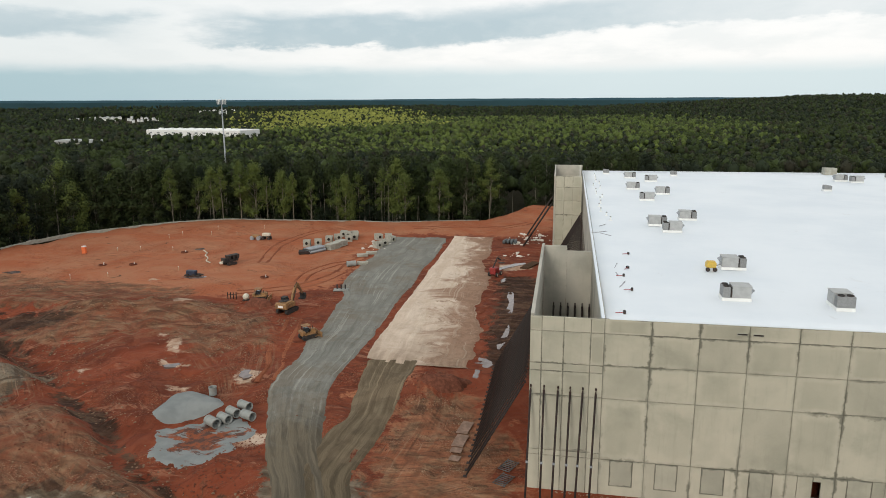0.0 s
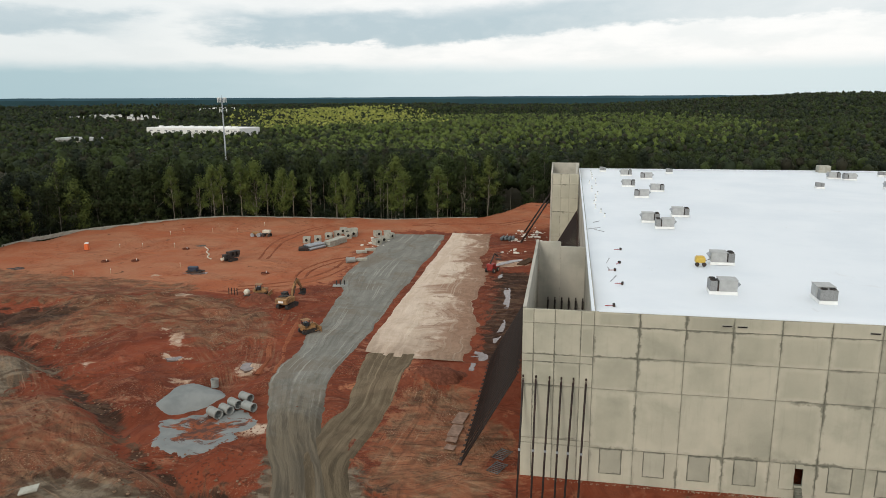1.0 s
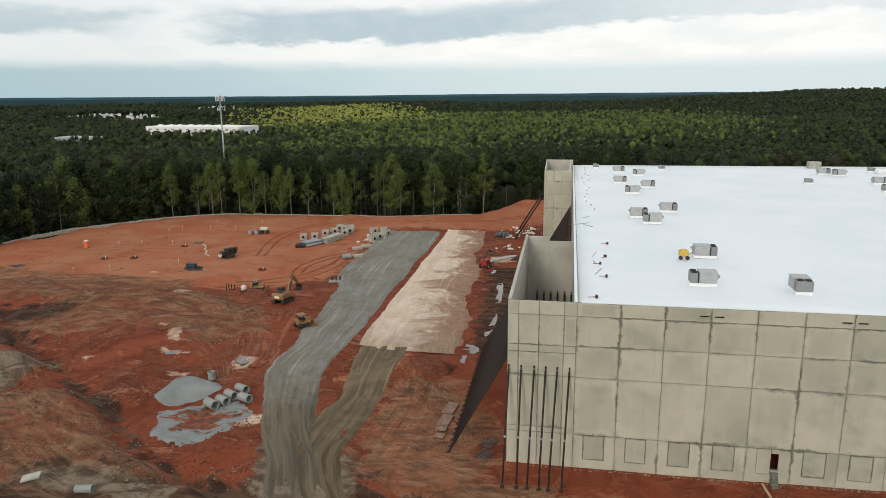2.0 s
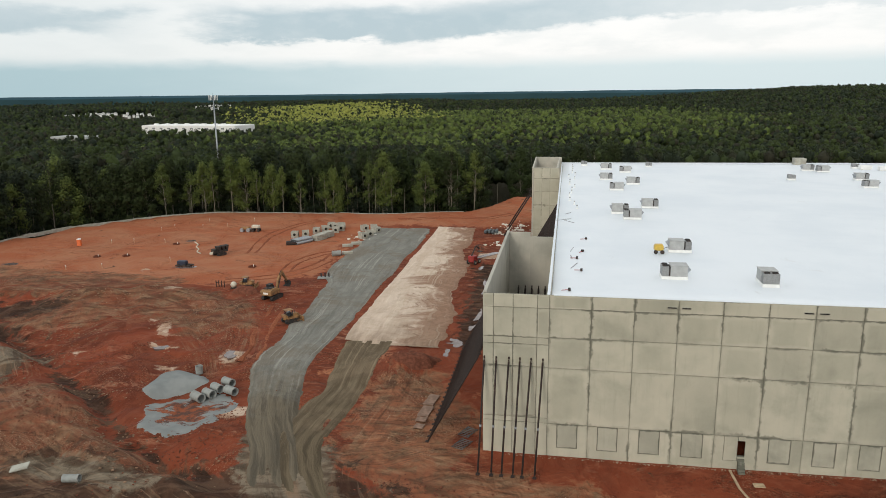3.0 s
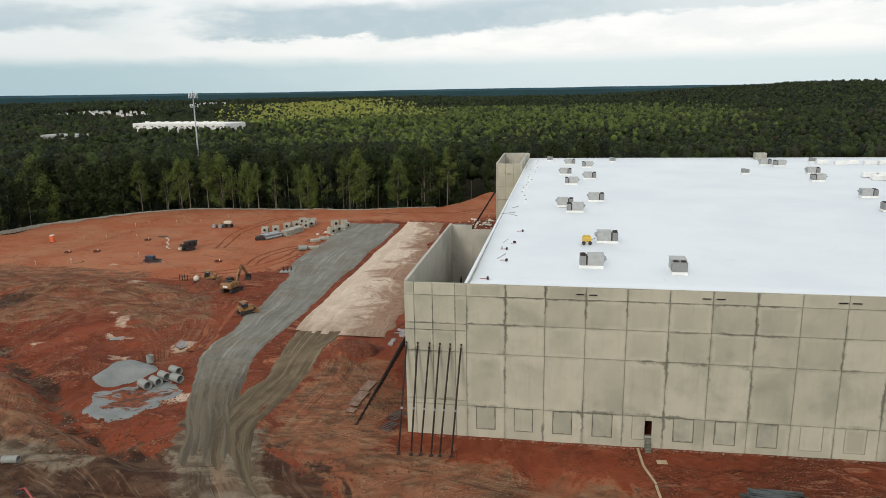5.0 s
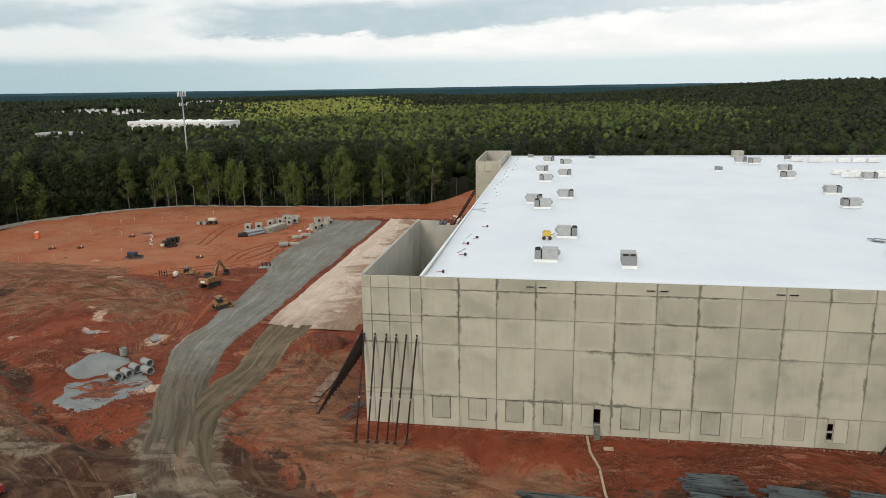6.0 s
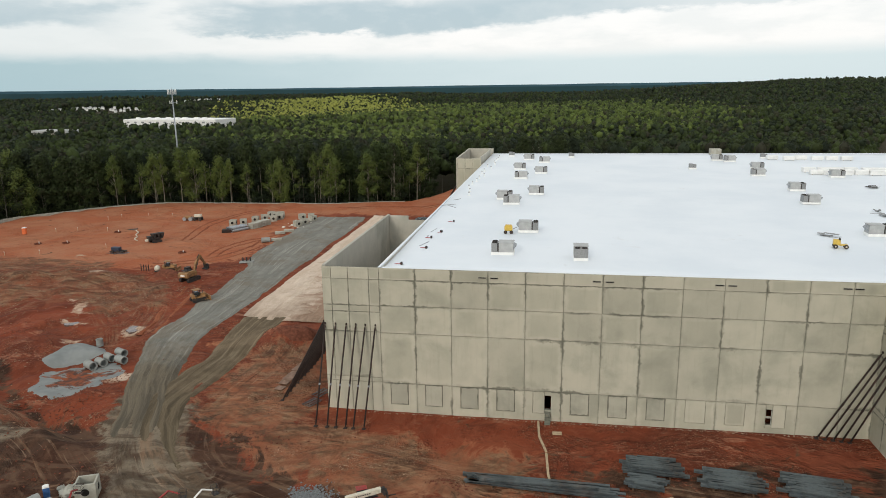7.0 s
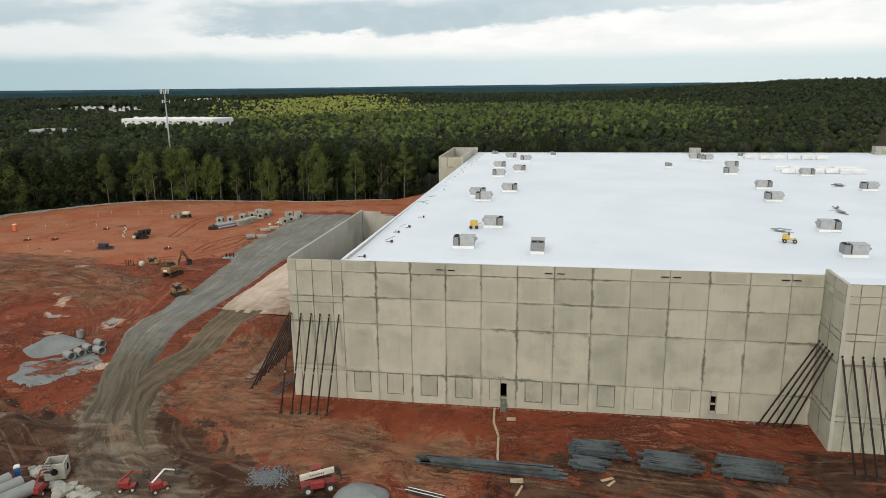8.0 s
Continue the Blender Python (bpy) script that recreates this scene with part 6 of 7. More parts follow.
excavator()
dozer(pose(-38.0, 31.6, gz(-38.0, 31.6), 0, 0, 48), "yellow bulldozer beside the stone haul road")
dozer(pose(-52.6, 48.1, gz(-52.6, 48.1), 0, 0, 8), "small yellow bulldozer behind a heap of brown spoil")
telehandler(pose(2.9, -17.4, gz(2.9, -17.4), 0, 0, 26))
boom_lift(pose(-16.4, 71.9, gz(-16.4, 71.9), 0, 0, 70), "red boom lift with a dark arm on muddy ground", M_RED, M_BLACK).scale = (1.05, 1.05, 1.15)
boom_lift(pose(-13.3, -19.6, gz(-13.3, -19.6), 0, 0, 20), "red boom lift with a black cage beside the haul road", M_RED, M_RED)
boom_lift(pose(-10.6, -19.2, gz(-10.6, -19.2), 0, 0, 48), "red lift with a long white arm", M_RED, M_WHITE)
boom_lift(pose(-20.6, -21.0, gz(-20.6, -21.0), 0, 0, 100), "red lift with its arm over grey pipes", M_RED, M_RED)
boom_lift(pose(-33.4, -17.6, gz(-33.4, -17.6), 0, 0, 160), "red lift with a folded arm on dark mud", M_RED, M_RED)
loader(pose(-69.6, 71.1, gz(-69.6, 71.1), 0, 0, 62))


# ---- smaller site things ----
def toilet(m, material, label, size=0.68):
    t = thing("portable_toilet", m, label, "toilet")
    t.scale = (size, size, size * 1.09)
    bm = bmesh.new()
    box(bm, 0, 0, 1.05, 1.15, 1.15, 2.0, bevel=0.05)
    for x in (-0.4, 0, 0.4):
        box(bm, x, -0.585, 1.05, 0.06, 0.03, 1.8)
    part("cabin", bm, material, t)
    bm = bmesh.new()
    prism(bm, [(-0.62, 2.04), (0.62, 2.04), (0.4, 2.28), (-0.4, 2.28)], -0.62, 0.62)
    part("roof", bm, M_WHITE, t, "pale domed roof")
    bm = bmesh.new()
    box(bm, 0.585, 0, 1.05, 0.03, 0.75, 1.75)
    part("door", bm, material, t)
    bm = bmesh.new()
    box(bm, 0, 0, 0.06, 1.25, 1.25, 0.1)
    part("skid", bm, M_BLACK, t)


toilet(pose(-105.8, 75.7, gz(-105.8, 75.7), 0, 0, 15), M_ORANGE, "orange portable toilet with a pale roof on bare clay")
toilet(pose(-24.0, -19.4, gz(-24.0, -19.4), 0, 0, 40), M_BLUE, "small blue cabin behind stacked concrete", 0.42)


def concrete_pipe(m, label="short grey concrete drain pipe lying on gravel"):
    p = thing("concrete_pipe", m, label, "pipe", "concrete drain pipes")
    bm = bmesh.new()
    tube(bm, (-0.85, 0, 0.56), (0.7, 0, 0.56), 0.56, 0.45, 28)
    part("barrel", bm, M_PIPE, p, smooth=False)
    bm = bmesh.new()
    tube(bm, (0.66, 0, 0.56), (0.95, 0, 0.56), 0.585, 0.48, 28)
    part("socket", bm, M_PIPE, p)
    return p


def pipes():
    first = concrete_pipe(pose(-38.9, 6.7, gz(-38.9, 6.7) + 0.16, 0, 0, -30) @ Matrix.Scale(0.92, 4))
    for x, y, a in ((-37.9, 7.4, -28), (-37.4, 8.4, -30), (-36.8, 9.9, -26), (-35.5, 7.9, -24)):
        copy_thing(first, pose(x, y, gz(x, y) + 0.16, 0, 0, a) @ Matrix.Scale(0.92, 4))
    up = copy_thing(first, pose(-42.2, 13.9, gz(-42.2, 13.9) + 0.5, 0, -90, 10) @ Matrix.Diagonal((0.58, 0.85, 0.85, 1)))
    tagged(up, "short concrete drain pipe standing on end in clay")
    for x, y, a in ((-24.7, -22.0, 62), (-23.2, -22.4, 62), (-21.7, -22.7, 62)):
        q = copy_thing(first, pose(x, y, gz(x, y) + 0.02, 0, 0, a))
        q.scale = (1.9, 1, 1)
        tagged(q, "long grey concrete drain pipe in a row of pipes")
    q = copy_thing(first, pose(-40.6, -11.6, gz(-40.6, -11.6) - 0.1, 0, 0, 10))
    q.scale = (0.8, 0.62, 0.62)
    tagged(q, "pale culvert pipe with a dark mouth set in the bank")


pipes()


def heap(name, outline, height, material, label, rag=0.8, seed=0, kind="", bumps=0.15):
    """A low heap with an uneven edge, standing on the land."""
    L = np.array(outline, dtype=float)
    c = L.mean(0)
    ring = spline([*outline, outline[0]], 0.35)[:-1]
    n, k = len(ring), 16
    r = np.linspace(0, 1, k)[None, :]
    d = ring - c
    ln = np.hypot(*d.T)
    wob = 1 + rag * (fbm(ring[:, 0] * 3, ring[:, 1] * 3, 2.4, 4, seed) - 0.5)[:, None] / np.maximum(ln, 0.5)[:, None] * 2
    x = c[0] + d[:, 0:1] * r * wob
    y = c[1] + d[:, 1:2] * r * wob
    z = land(x, y) + height * (1 - r ** 1.6) + 0.10 - 0.2 * r ** 8 + bumps * (fbm(x, y, 1.3, 3, seed + 3) - 0.5) * (1 - r ** 6)
    i = np.arange(n)[:, None] * k + np.arange(k - 1)[None, :]
    j = (np.arange(n)[:, None] + 1) % n * k + np.arange(k - 1)[None, :]
    faces = np.stack([i, i + 1, j + 1, j], -1).reshape(-1, 4)
    ob = arrays(name, np.stack([x, y, z], -1).reshape(-1, 3), faces, material, True)
    uv = ob.data.uv_layers.new(name="along")
    P = np.stack([np.repeat(r, n, 0), y], -1).reshape(-1, 2)
    uv.data.foreach_set("uv", P[faces.ravel()].astype(np.float32).ravel())
    return tagged(ob, label, "gravel heap" if material in (M_PILE, M_SPILL) else "heap", kind=kind)


heap("gravel_mound", [(-46.1, 6.9), (-46.9, 9.1), (-47.0, 11.1), (-46.3, 13.4), (-44.3, 13.9), (-42.0, 13.2), (-40.1, 11.6), (-39.7, 10.4), (-40.8, 9.2), (-42.4, 8.0), (-44.4, 6.5)], 0.9, M_PILE, "smooth grey heap of fine gravel on red clay", 0.25, 3, bumps=0.1)
heap("gravel_mound", [(-42.9, 0.8), (-43.7, 3.4), (-44.3, 6.3), (-41.2, 7.6), (-38.6, 8.8), (-35.9, 8.1), (-33.7, 6.5), (-33.0, 4.9), (-34.4, 2.9), (-33.7, 1.6), (-35.3, -0.5), (-38.0, -1.7), (-41.2, -1.1)], 0.04, M_SPILL, "thin spread of grey gravel round drain pipes", 0.7, 4)
heap("gravel_mound", [(4.4, -18.1), (5.3, -16.2), (6.9, -15.8), (8.5, -16.4), (9.1, -18.5), (6.9, -20.4), (5.1, -19.7)], 0.9, M_PILE, "smooth grey heap of gravel beside a handler", 0.4, 5)
heap("spoil_heap", [(-54.8, 45.9), (-53.3, 47.8), (-50.8, 47.9), (-49.5, 46.0), (-51.0, 44.3), (-53.5, 44.3)], 0.9, M_SPOIL, "brown heap of dug clay in front of a bulldozer", 0.8, 6, bumps=0.5)
heap("spoil_heap", [(-19.4, 17.8), (-17.6, 20.6), (-15.3, 21.8), (-13.7, 21.4), (-14.4, 18.8), (-16.6, 16.7)], 0.9, M_SPOIL, "rough heap of dug red clay at the end of the pad", 1.0, 9, bumps=0.9)


def rocks(name, seed, spots, material, label, size, category="stones", more=1.0):
    """Loose stones: squashed, crumpled lumps in one mesh."""
    rng = np.random.RandomState(seed)
    bm = bmesh.new()
    bmesh.ops.create_icosphere(bm, subdivisions=1, radius=1.0)
    base = np.array([v.co[:] for v in bm.verts])
    tri = np.array([[v.index for v in f.verts] for f in bm.faces])
    bm.free()
    V, F, n = [], [], 0
    for cx, cy, sx_, sy_, count in spots:
        for _ in range(int(count * more)):
            x, y = cx + rng.normal() * sx_, cy + rng.normal() * sy_
            s = size * (0.35 + rng.rand() ** 2 * 1.3)
            v = base * (0.75 + 0.5 * rng.rand(len(base), 1)) * s * np.array([1 + 0.4 * rng.rand(), 1, 0.6])
            a = rng.rand() * 6.28
            v = v @ np.array([[math.cos(a), math.sin(a), 0], [-math.sin(a), math.cos(a), 0], [0, 0, 1]])
            V.append(v + np.array([x, y, gz(x, y) + s * 0.2]))
            F.append(tri + n)
            n += len(base)
    tagged(arrays(name, np.concatenate(V), np.concatenate(F), material), label, category, kind="stuff")


rocks("rubble", 61, [(-70.1, 24.4, 4.0, 2.2, 170), (-72.7, 37.3, 5.0, 1.2, 140), (-56.3, 30.1, 1.3, 1.1, 60), (-56.0, 44.6, 3, 1.0, 40), (-47.7, 33.6, 4, 4.0, 110), (-49.7, 25.3, 2.5, 4.0, 60), (-74.6, 15.5, 3, 4, 60), (-44.5, 37.7, 2.5, 1.6, 60), (-64.8, 15.1, 3.5, 2.2, 110), (-53.7, 6.4, 3.5, 2.2, 110), (-41.6, -2.8, 3.5, 2.0, 90), (-33.6, -8.0, 3, 1.4, 70)], M_STONE, "broken brown stones strewn over clay", 0.09, more=1.6)
rocks("clay_lumps", 62, [(-58.2, -1.9, 8, 4, 260), (-34.8, -3.3, 2.0, 3.0, 260), (-32.5, 0.9, 1.0, 3.0, 120), (-19.0, 12.9, 2.2, 4.5, 140), (-16.9, 19.4, 1.8, 1.2, 170), (-24.4, 13.9, 0.7, 5, 120), (-20.1, 4.6, 0.8, 4, 80), (-13.1, -8.2, 4, 1.2, 120), (-47.2, 12.4, 10, 8, 160), (-28.4, -15.5, 7, 2.5, 160), (-30.2, 53.8, 0.5, 15, 120), (9.1, -12.8, 1.0, 0.6, 60)], M_SPOIL, "lumps of dug red-brown clay", 0.075, "clay lumps", 1.8)
rocks("crushed_stone", 63, [(-2.2, -16.2, 0.95, 0.7, 1500)], plain("blue_grey_stone", (0.185, 0.195, 0.20), 0.9, 0, 0.35, 4.0), "heap of blue-grey broken stone", 0.065)
rocks("wall_foot_debris", 65, [(2.0 + 4.0 * q, -0.32, 1.6, 0.10, 38) for q in range(-1, 11)], plain("mortar_crumbs", (0.36, 0.27, 0.20), 0.95, 0, 0.3, 3.0), "pale crumbs of mortar along the foot of a wall", 0.055, "debris")
rocks("concrete_rubble", 66, [(-18.4, -20.3, 0.8, 0.5, 26), (-16.6, -20.6, 0.6, 0.4, 16), (-22.6, -18.6, 0.7, 0.4, 14)], M_BOXC, "broken pieces of pale precast concrete", 0.42, "rubble")
rocks("stone_chunks", 64, [(-10.9, 110.6, 2.2, 3.5, 46), (-13.8, 90.5, 1.0, 1.2, 14), (-14.4, 102.3, 1.0, 1.0, 10), (-45.2, 94.8, 1.4, 3.0, 30)], plain("chalky_chunks", (0.66, 0.62, 0.55), 0.9, 0, 0.15, 2.0), "pale chunks of broken concrete", 0.36)


def puddle(outline, seed, label="muddy puddle reflecting the sky", rag=0.9, lift=0.06):
    L = np.array(outline, dtype=float)
    ring = spline([*outline, outline[0]], 0.25)[:-1]
    c = L.mean(0)
    d = ring - c
    ln = np.hypot(*d.T)
    w = 1 + rag * (fbm(ring[:, 0] * 4, ring[:, 1] * 4, 2.2, 4, seed) - 0.5) / np.maximum(ln, 0.4)
    p = c + d * w[:, None]
    z = float(np.mean(land(p[:, 0], p[:, 1]))) + lift
    bm = bmesh.new()
    top = [bm.verts.new((a, b, z)) for a, b in p]
    low = [bm.verts.new((a, b, z - 0.3)) for a, b in p]
    bm.faces.new(top)
    for i in range(len(top)):
        bm.faces.new((low[i], low[(i + 1) % len(top)], top[(i + 1) % len(top)], top[i]))
    bmesh.ops.recalc_face_normals(bm, faces=bm.faces)
    solid("puddle", bm, M_WATER, label, "puddle", kind="structure")


for _i, _ring in enumerate(([(-12.9, 61), (-12.0, 60.5), (-11.5, 54), (-11.3, 50), (-11.9, 47.4), (-12.4, 50), (-12.3, 55), (-12.9, 58)], [(-11.5, 44.5), (-11.0, 41), (-11.2, 36), (-11.8, 33), (-12.2, 35.5), (-11.7, 40)], [(-13.9, 29.6), (-12.6, 29.0), (-12.0, 27), (-13.0, 26.2), (-14.3, 27.5)],
                              [(-13.9, 25.4), (-13.3, 25.2), (-13.2, 22.6), (-13.8, 22.4)], [(-15.2, 71), (-14.3, 70.6), (-14.2, 68.4), (-14.9, 67.6)])):
    puddle(_ring, 30 + _i, "long ragged muddy puddle beside the braced wall", 0.7, 0.02)
puddle([(-15.7, 79.7), (-13.5, 82.6), (-11.6, 83.5), (-11.7, 82.1), (-14.0, 79.7), (-16.5, 76.2), (-17.3, 76.6)], 5, "pale winding puddle on the muddy verge")
puddle([(-52.8, 19.9), (-51.5, 20.6), (-49.9, 20.4), (-50.4, 19.7), (-51.8, 19.4)], 6)
puddle([(-41.8, 19.1), (-40.7, 19.8), (-39.7, 17.9), (-40.4, 17.0), (-41.2, 17.9)], 7)
puddle([(-110.0, 57.8), (-108.3, 59.2), (-106.5, 58.5), (-107.3, 57.1)], 8)


def beam_stack(x, y, a, count, length, label, seed, rows=3):
    """A loose stack of steel sections; each one is a part."""
    rng = random.Random(seed)
    s = thing("steel_stack", pose(x, y, gz(x, y) + 0.05, 0, 0, a), label, "steel stack", "stacks of steel sections")
    bm = bmesh.new()
    for q in (-0.28, 0.28):
        box(bm, q * length, 0, 0.06, 0.14, 0.36 * count / rows + 0.3, 0.14)
    part("bearer", bm, M_TIMBER_D, s, "dark timber bearers")
    per = max(1, count // rows)
    for i in range(count):
        k, r = i % per, i // per
        ln = length * (1 - 0.14 * r) * rng.uniform(0.74 if length < 10 else 0.9, 1.0)
        bm = bmesh.new()
        w, h = 0.30, 0.22
        box(bm, 0, 0, 0.012, ln, w, 0.024)
        box(bm, 0, 0, h, ln, w, 0.024)
        box(bm, 0, 0, h / 2, ln, 0.03, h)
        ob = part("steel_section", bm, M_BEAM, s)
        ob.location = (rng.uniform(-0.45, 0.45), (k - per / 2 + 0.5) * 0.33 + rng.uniform(-0.03, 0.03), 0.14 + r * 0.25)
        ob.rotation_euler = (0, 0, radians(rng.gauss(0, 2.4)))


beam_stack(16.8, -12.2, -3.7, 9, 14.2, "long low stack of grey steel sections on clay", 1, 2)
beam_stack(26.1, -8.3, -6, 18, 5.6, "piled stack of grey steel sections on clay", 2, 3)
beam_stack(25.4, -10.8, -6, 10, 3.6, "short stack of grey steel sections on clay", 3, 2)
beam_stack(32.5, -9.6, -8, 16, 5.4, "loose stack of grey steel sections on clay", 4, 2)
beam_stack(39.0, -10.0, -9, 18, 5.6, "neat stack of grey steel sections on clay", 5, 2)


def planks():
    rng = random.Random(4)
    # boards laid end to end from the door steps
    pts = [(16.1, -0.3), (16.3, -3.4), (17.05, -6.3), (17.3, -9.9), (17.5, -11.2)]
    for (ax, ay), (bx, by) in zip(pts, pts[1:]):
        a = math.degrees(math.atan2(by - ay, bx - ax))
        ln = math.hypot(bx - ax, by - ay)
        bm = bmesh.new()
        box(bm, 0, 0, 0.04, ln, 0.22, 0.06, bevel=0.01)
        solid("board", bm, M_TIMBER, "pale wooden board laid on clay towards a door", "board", "boards laid on the clay", m=pose((ax + bx) / 2, (ay + by) / 2, gz((ax + bx) / 2, (ay + by) / 2) + 0.03, 0, 0, a))
    for x, y, a, w, h in ((18.0, -2.6, 5, 0.9, 0.6), (19.3, -13.8, 8, 1.1, 0.7), (26.9, -12.7, 30, 1.2, 0.3), (27.2, -13.2, 55, 1.1, 0.25), (19.6, -15.2, 75, 1.6, 0.2)):
        bm = bmesh.new()
        box(bm, 0, 0, 0.04, w, h, 0.08, bevel=0.01)
        solid("board", bm, M_TIMBER, "short pale board lying loose on clay", "board", "boards laid on the clay", m=pose(x, y, gz(x, y) + 0.03, 0, 0, a))
    # steps up to the door
    s = thing("door_steps", pose(17.0, -0.04, gz(17, -0.6) - 0.02), "small grey concrete steps below a doorway", "steps")
    for i in range(5):
        bm = bmesh.new()
        box(bm, 0, -0.14 - i * 0.16, 0.55 - i * 0.11, 0.56, 0.17, 1.1 - i * 0.22, bevel=0.01)
        part("step", bm, M_INFILL, s)
    # dark and pale rails
    bm = bmesh.new()
    box(bm, 0, 0, 0.15, 3.4, 0.5, 0.3, bevel=0.02)
    r = solid("steel_channel", bm, M_BLACK, "dark steel channel with pale edges lying on clay", "steel channel", m=pose(11.9, -16.7, gz(11.9, -16.7) + 0.02, 0, 0, -14))
    for y in (-0.2, 0.2):
        bm = bmesh.new()
        box(bm, 0, y, 0.32, 3.4, 0.05, 0.05)
        part("edge", bm, M_WHITE, r, "pale edge")
    # dark timbers by the far wall
    for i in range(4):
        bm = bmesh.new()
        box(bm, 0, 0, 0.15, 6.0, 0.32, 0.28, bevel=0.02)
        solid("timber", bm, M_TIMBER_D, "long dark wet timber lying on clay", "timber", "dark timbers by the wall", m=pose(-11.1 + i * 0.45, 81.9 - i * 0.1, gz(-11.0, 81.9) + 0.02, 0, 0, 70))
    # sawn slabs in a line
    for x, y, a, w, h in ((-12.8, 9.9, 82, 2.6, 1.2), (-12.85, 6.9, 84, 2.4, 1.2), (-12.9, 4.9, 85, 0.9, 1.1), (-12.8, 3.4, 80, 0.9, 1.0)):
        bm = bmesh.new()
        box(bm, 0, 0, 0.05, w, h, 0.12, bevel=0.03)
        solid("stone_slab", bm, M_SLAB, "flat tan stone slab lying on clay", "slab", "slabs in a line", m=pose(x, y, gz(x, y) + 0.06, 0, 0, a))
    # steel mats leaning near the wall
    for i, (x, y) in enumerate(((-8.0, 0.6), (-7.8, 3.1))):
        f = thing("steel_mat", pose(x, y, gz(x, y) + 0.06, 0, 0, 66), "dark welded steel mat lying on clay", "steel mat", "steel mats by the wall")
        for k in range(7):
            bm = bmesh.new()
            box(bm, -0.9 + k * 0.3, 0, 0.04, 0.05, 1.2, 0.06)
            part("bar", bm, M_BEAM, f)
        for y2 in (-0.55, 0.55):
            bm = bmesh.new()
            box(bm, 0, y2, 0.09, 2.0, 0.05, 0.05)
            part("rail", bm, M_BEAM, f)
    # wrapped dark bundles near the far end
    for i in range(4):
        b = thing("wrapped_bundle", pose(-17.4 + i * 0.8, 102.8 + (i % 2) * 0.3, gz(-17.4, 102.8) + 0.08, 0, 0, 80 + i * 4), "dark blue-grey wrapped bundle on the ground", "bundle", "wrapped bundles")
        bm = bmesh.new()
        box(bm, 0, 0, 0.42, 2.6, 0.68, 0.75, bevel=0.14)
        part("wrap", bm, M_BEAM, b)
        for x in (-0.7, 0.7):
            bm = bmesh.new()
            box(bm, x, 0, 0.42, 0.08, 0.71, 0.78, bevel=0.14)
            part("strap", bm, M_BLACK, b)


planks()


def precast_box(m, label, s=1.0):
    """A square concrete chamber with round openings and an open top."""
    b = thing("concrete_chamber", m, label, "concrete chamber", "precast chambers")
    bm = bmesh.new()
    for x, y, w, d in ((0, -0.72, 1.6, 0.16), (0, 0.72, 1.6, 0.16), (-0.72, 0, 0.16, 1.28), (0.72, 0, 0.16, 1.28)):
        box(bm, x * s, y * s, 0.7 * s, w * s, d * s, 1.4 * s, bevel=0.02)
    box(bm, 0, 0, 0.06, 1.3 * s, 1.3 * s, 0.12)
    part("shell", bm, M_BOXC, b)
    for a in (0, 1):
        bm = bmesh.new()
        n = Vector((0, -1, 0)) if a == 0 else Vector((1, 0, 0))
        p = n * 0.79 * s + Vector((0, 0, 0.75 * s))
        # a disc on the solid wall, its dark colour standing for the hole's shade
        rod(bm, p, p + n * 0.03, 0.32 * s, n=18)
        part("opening", bm, M_DARK, b, "dark disc painted as the shade inside a round pipe opening")
        bm = bmesh.new()
        tube(bm, p, p + n * 0.06, 0.42 * s, 0.32 * s, 18)
        part("collar", bm, M_BOXC, b)
    return b


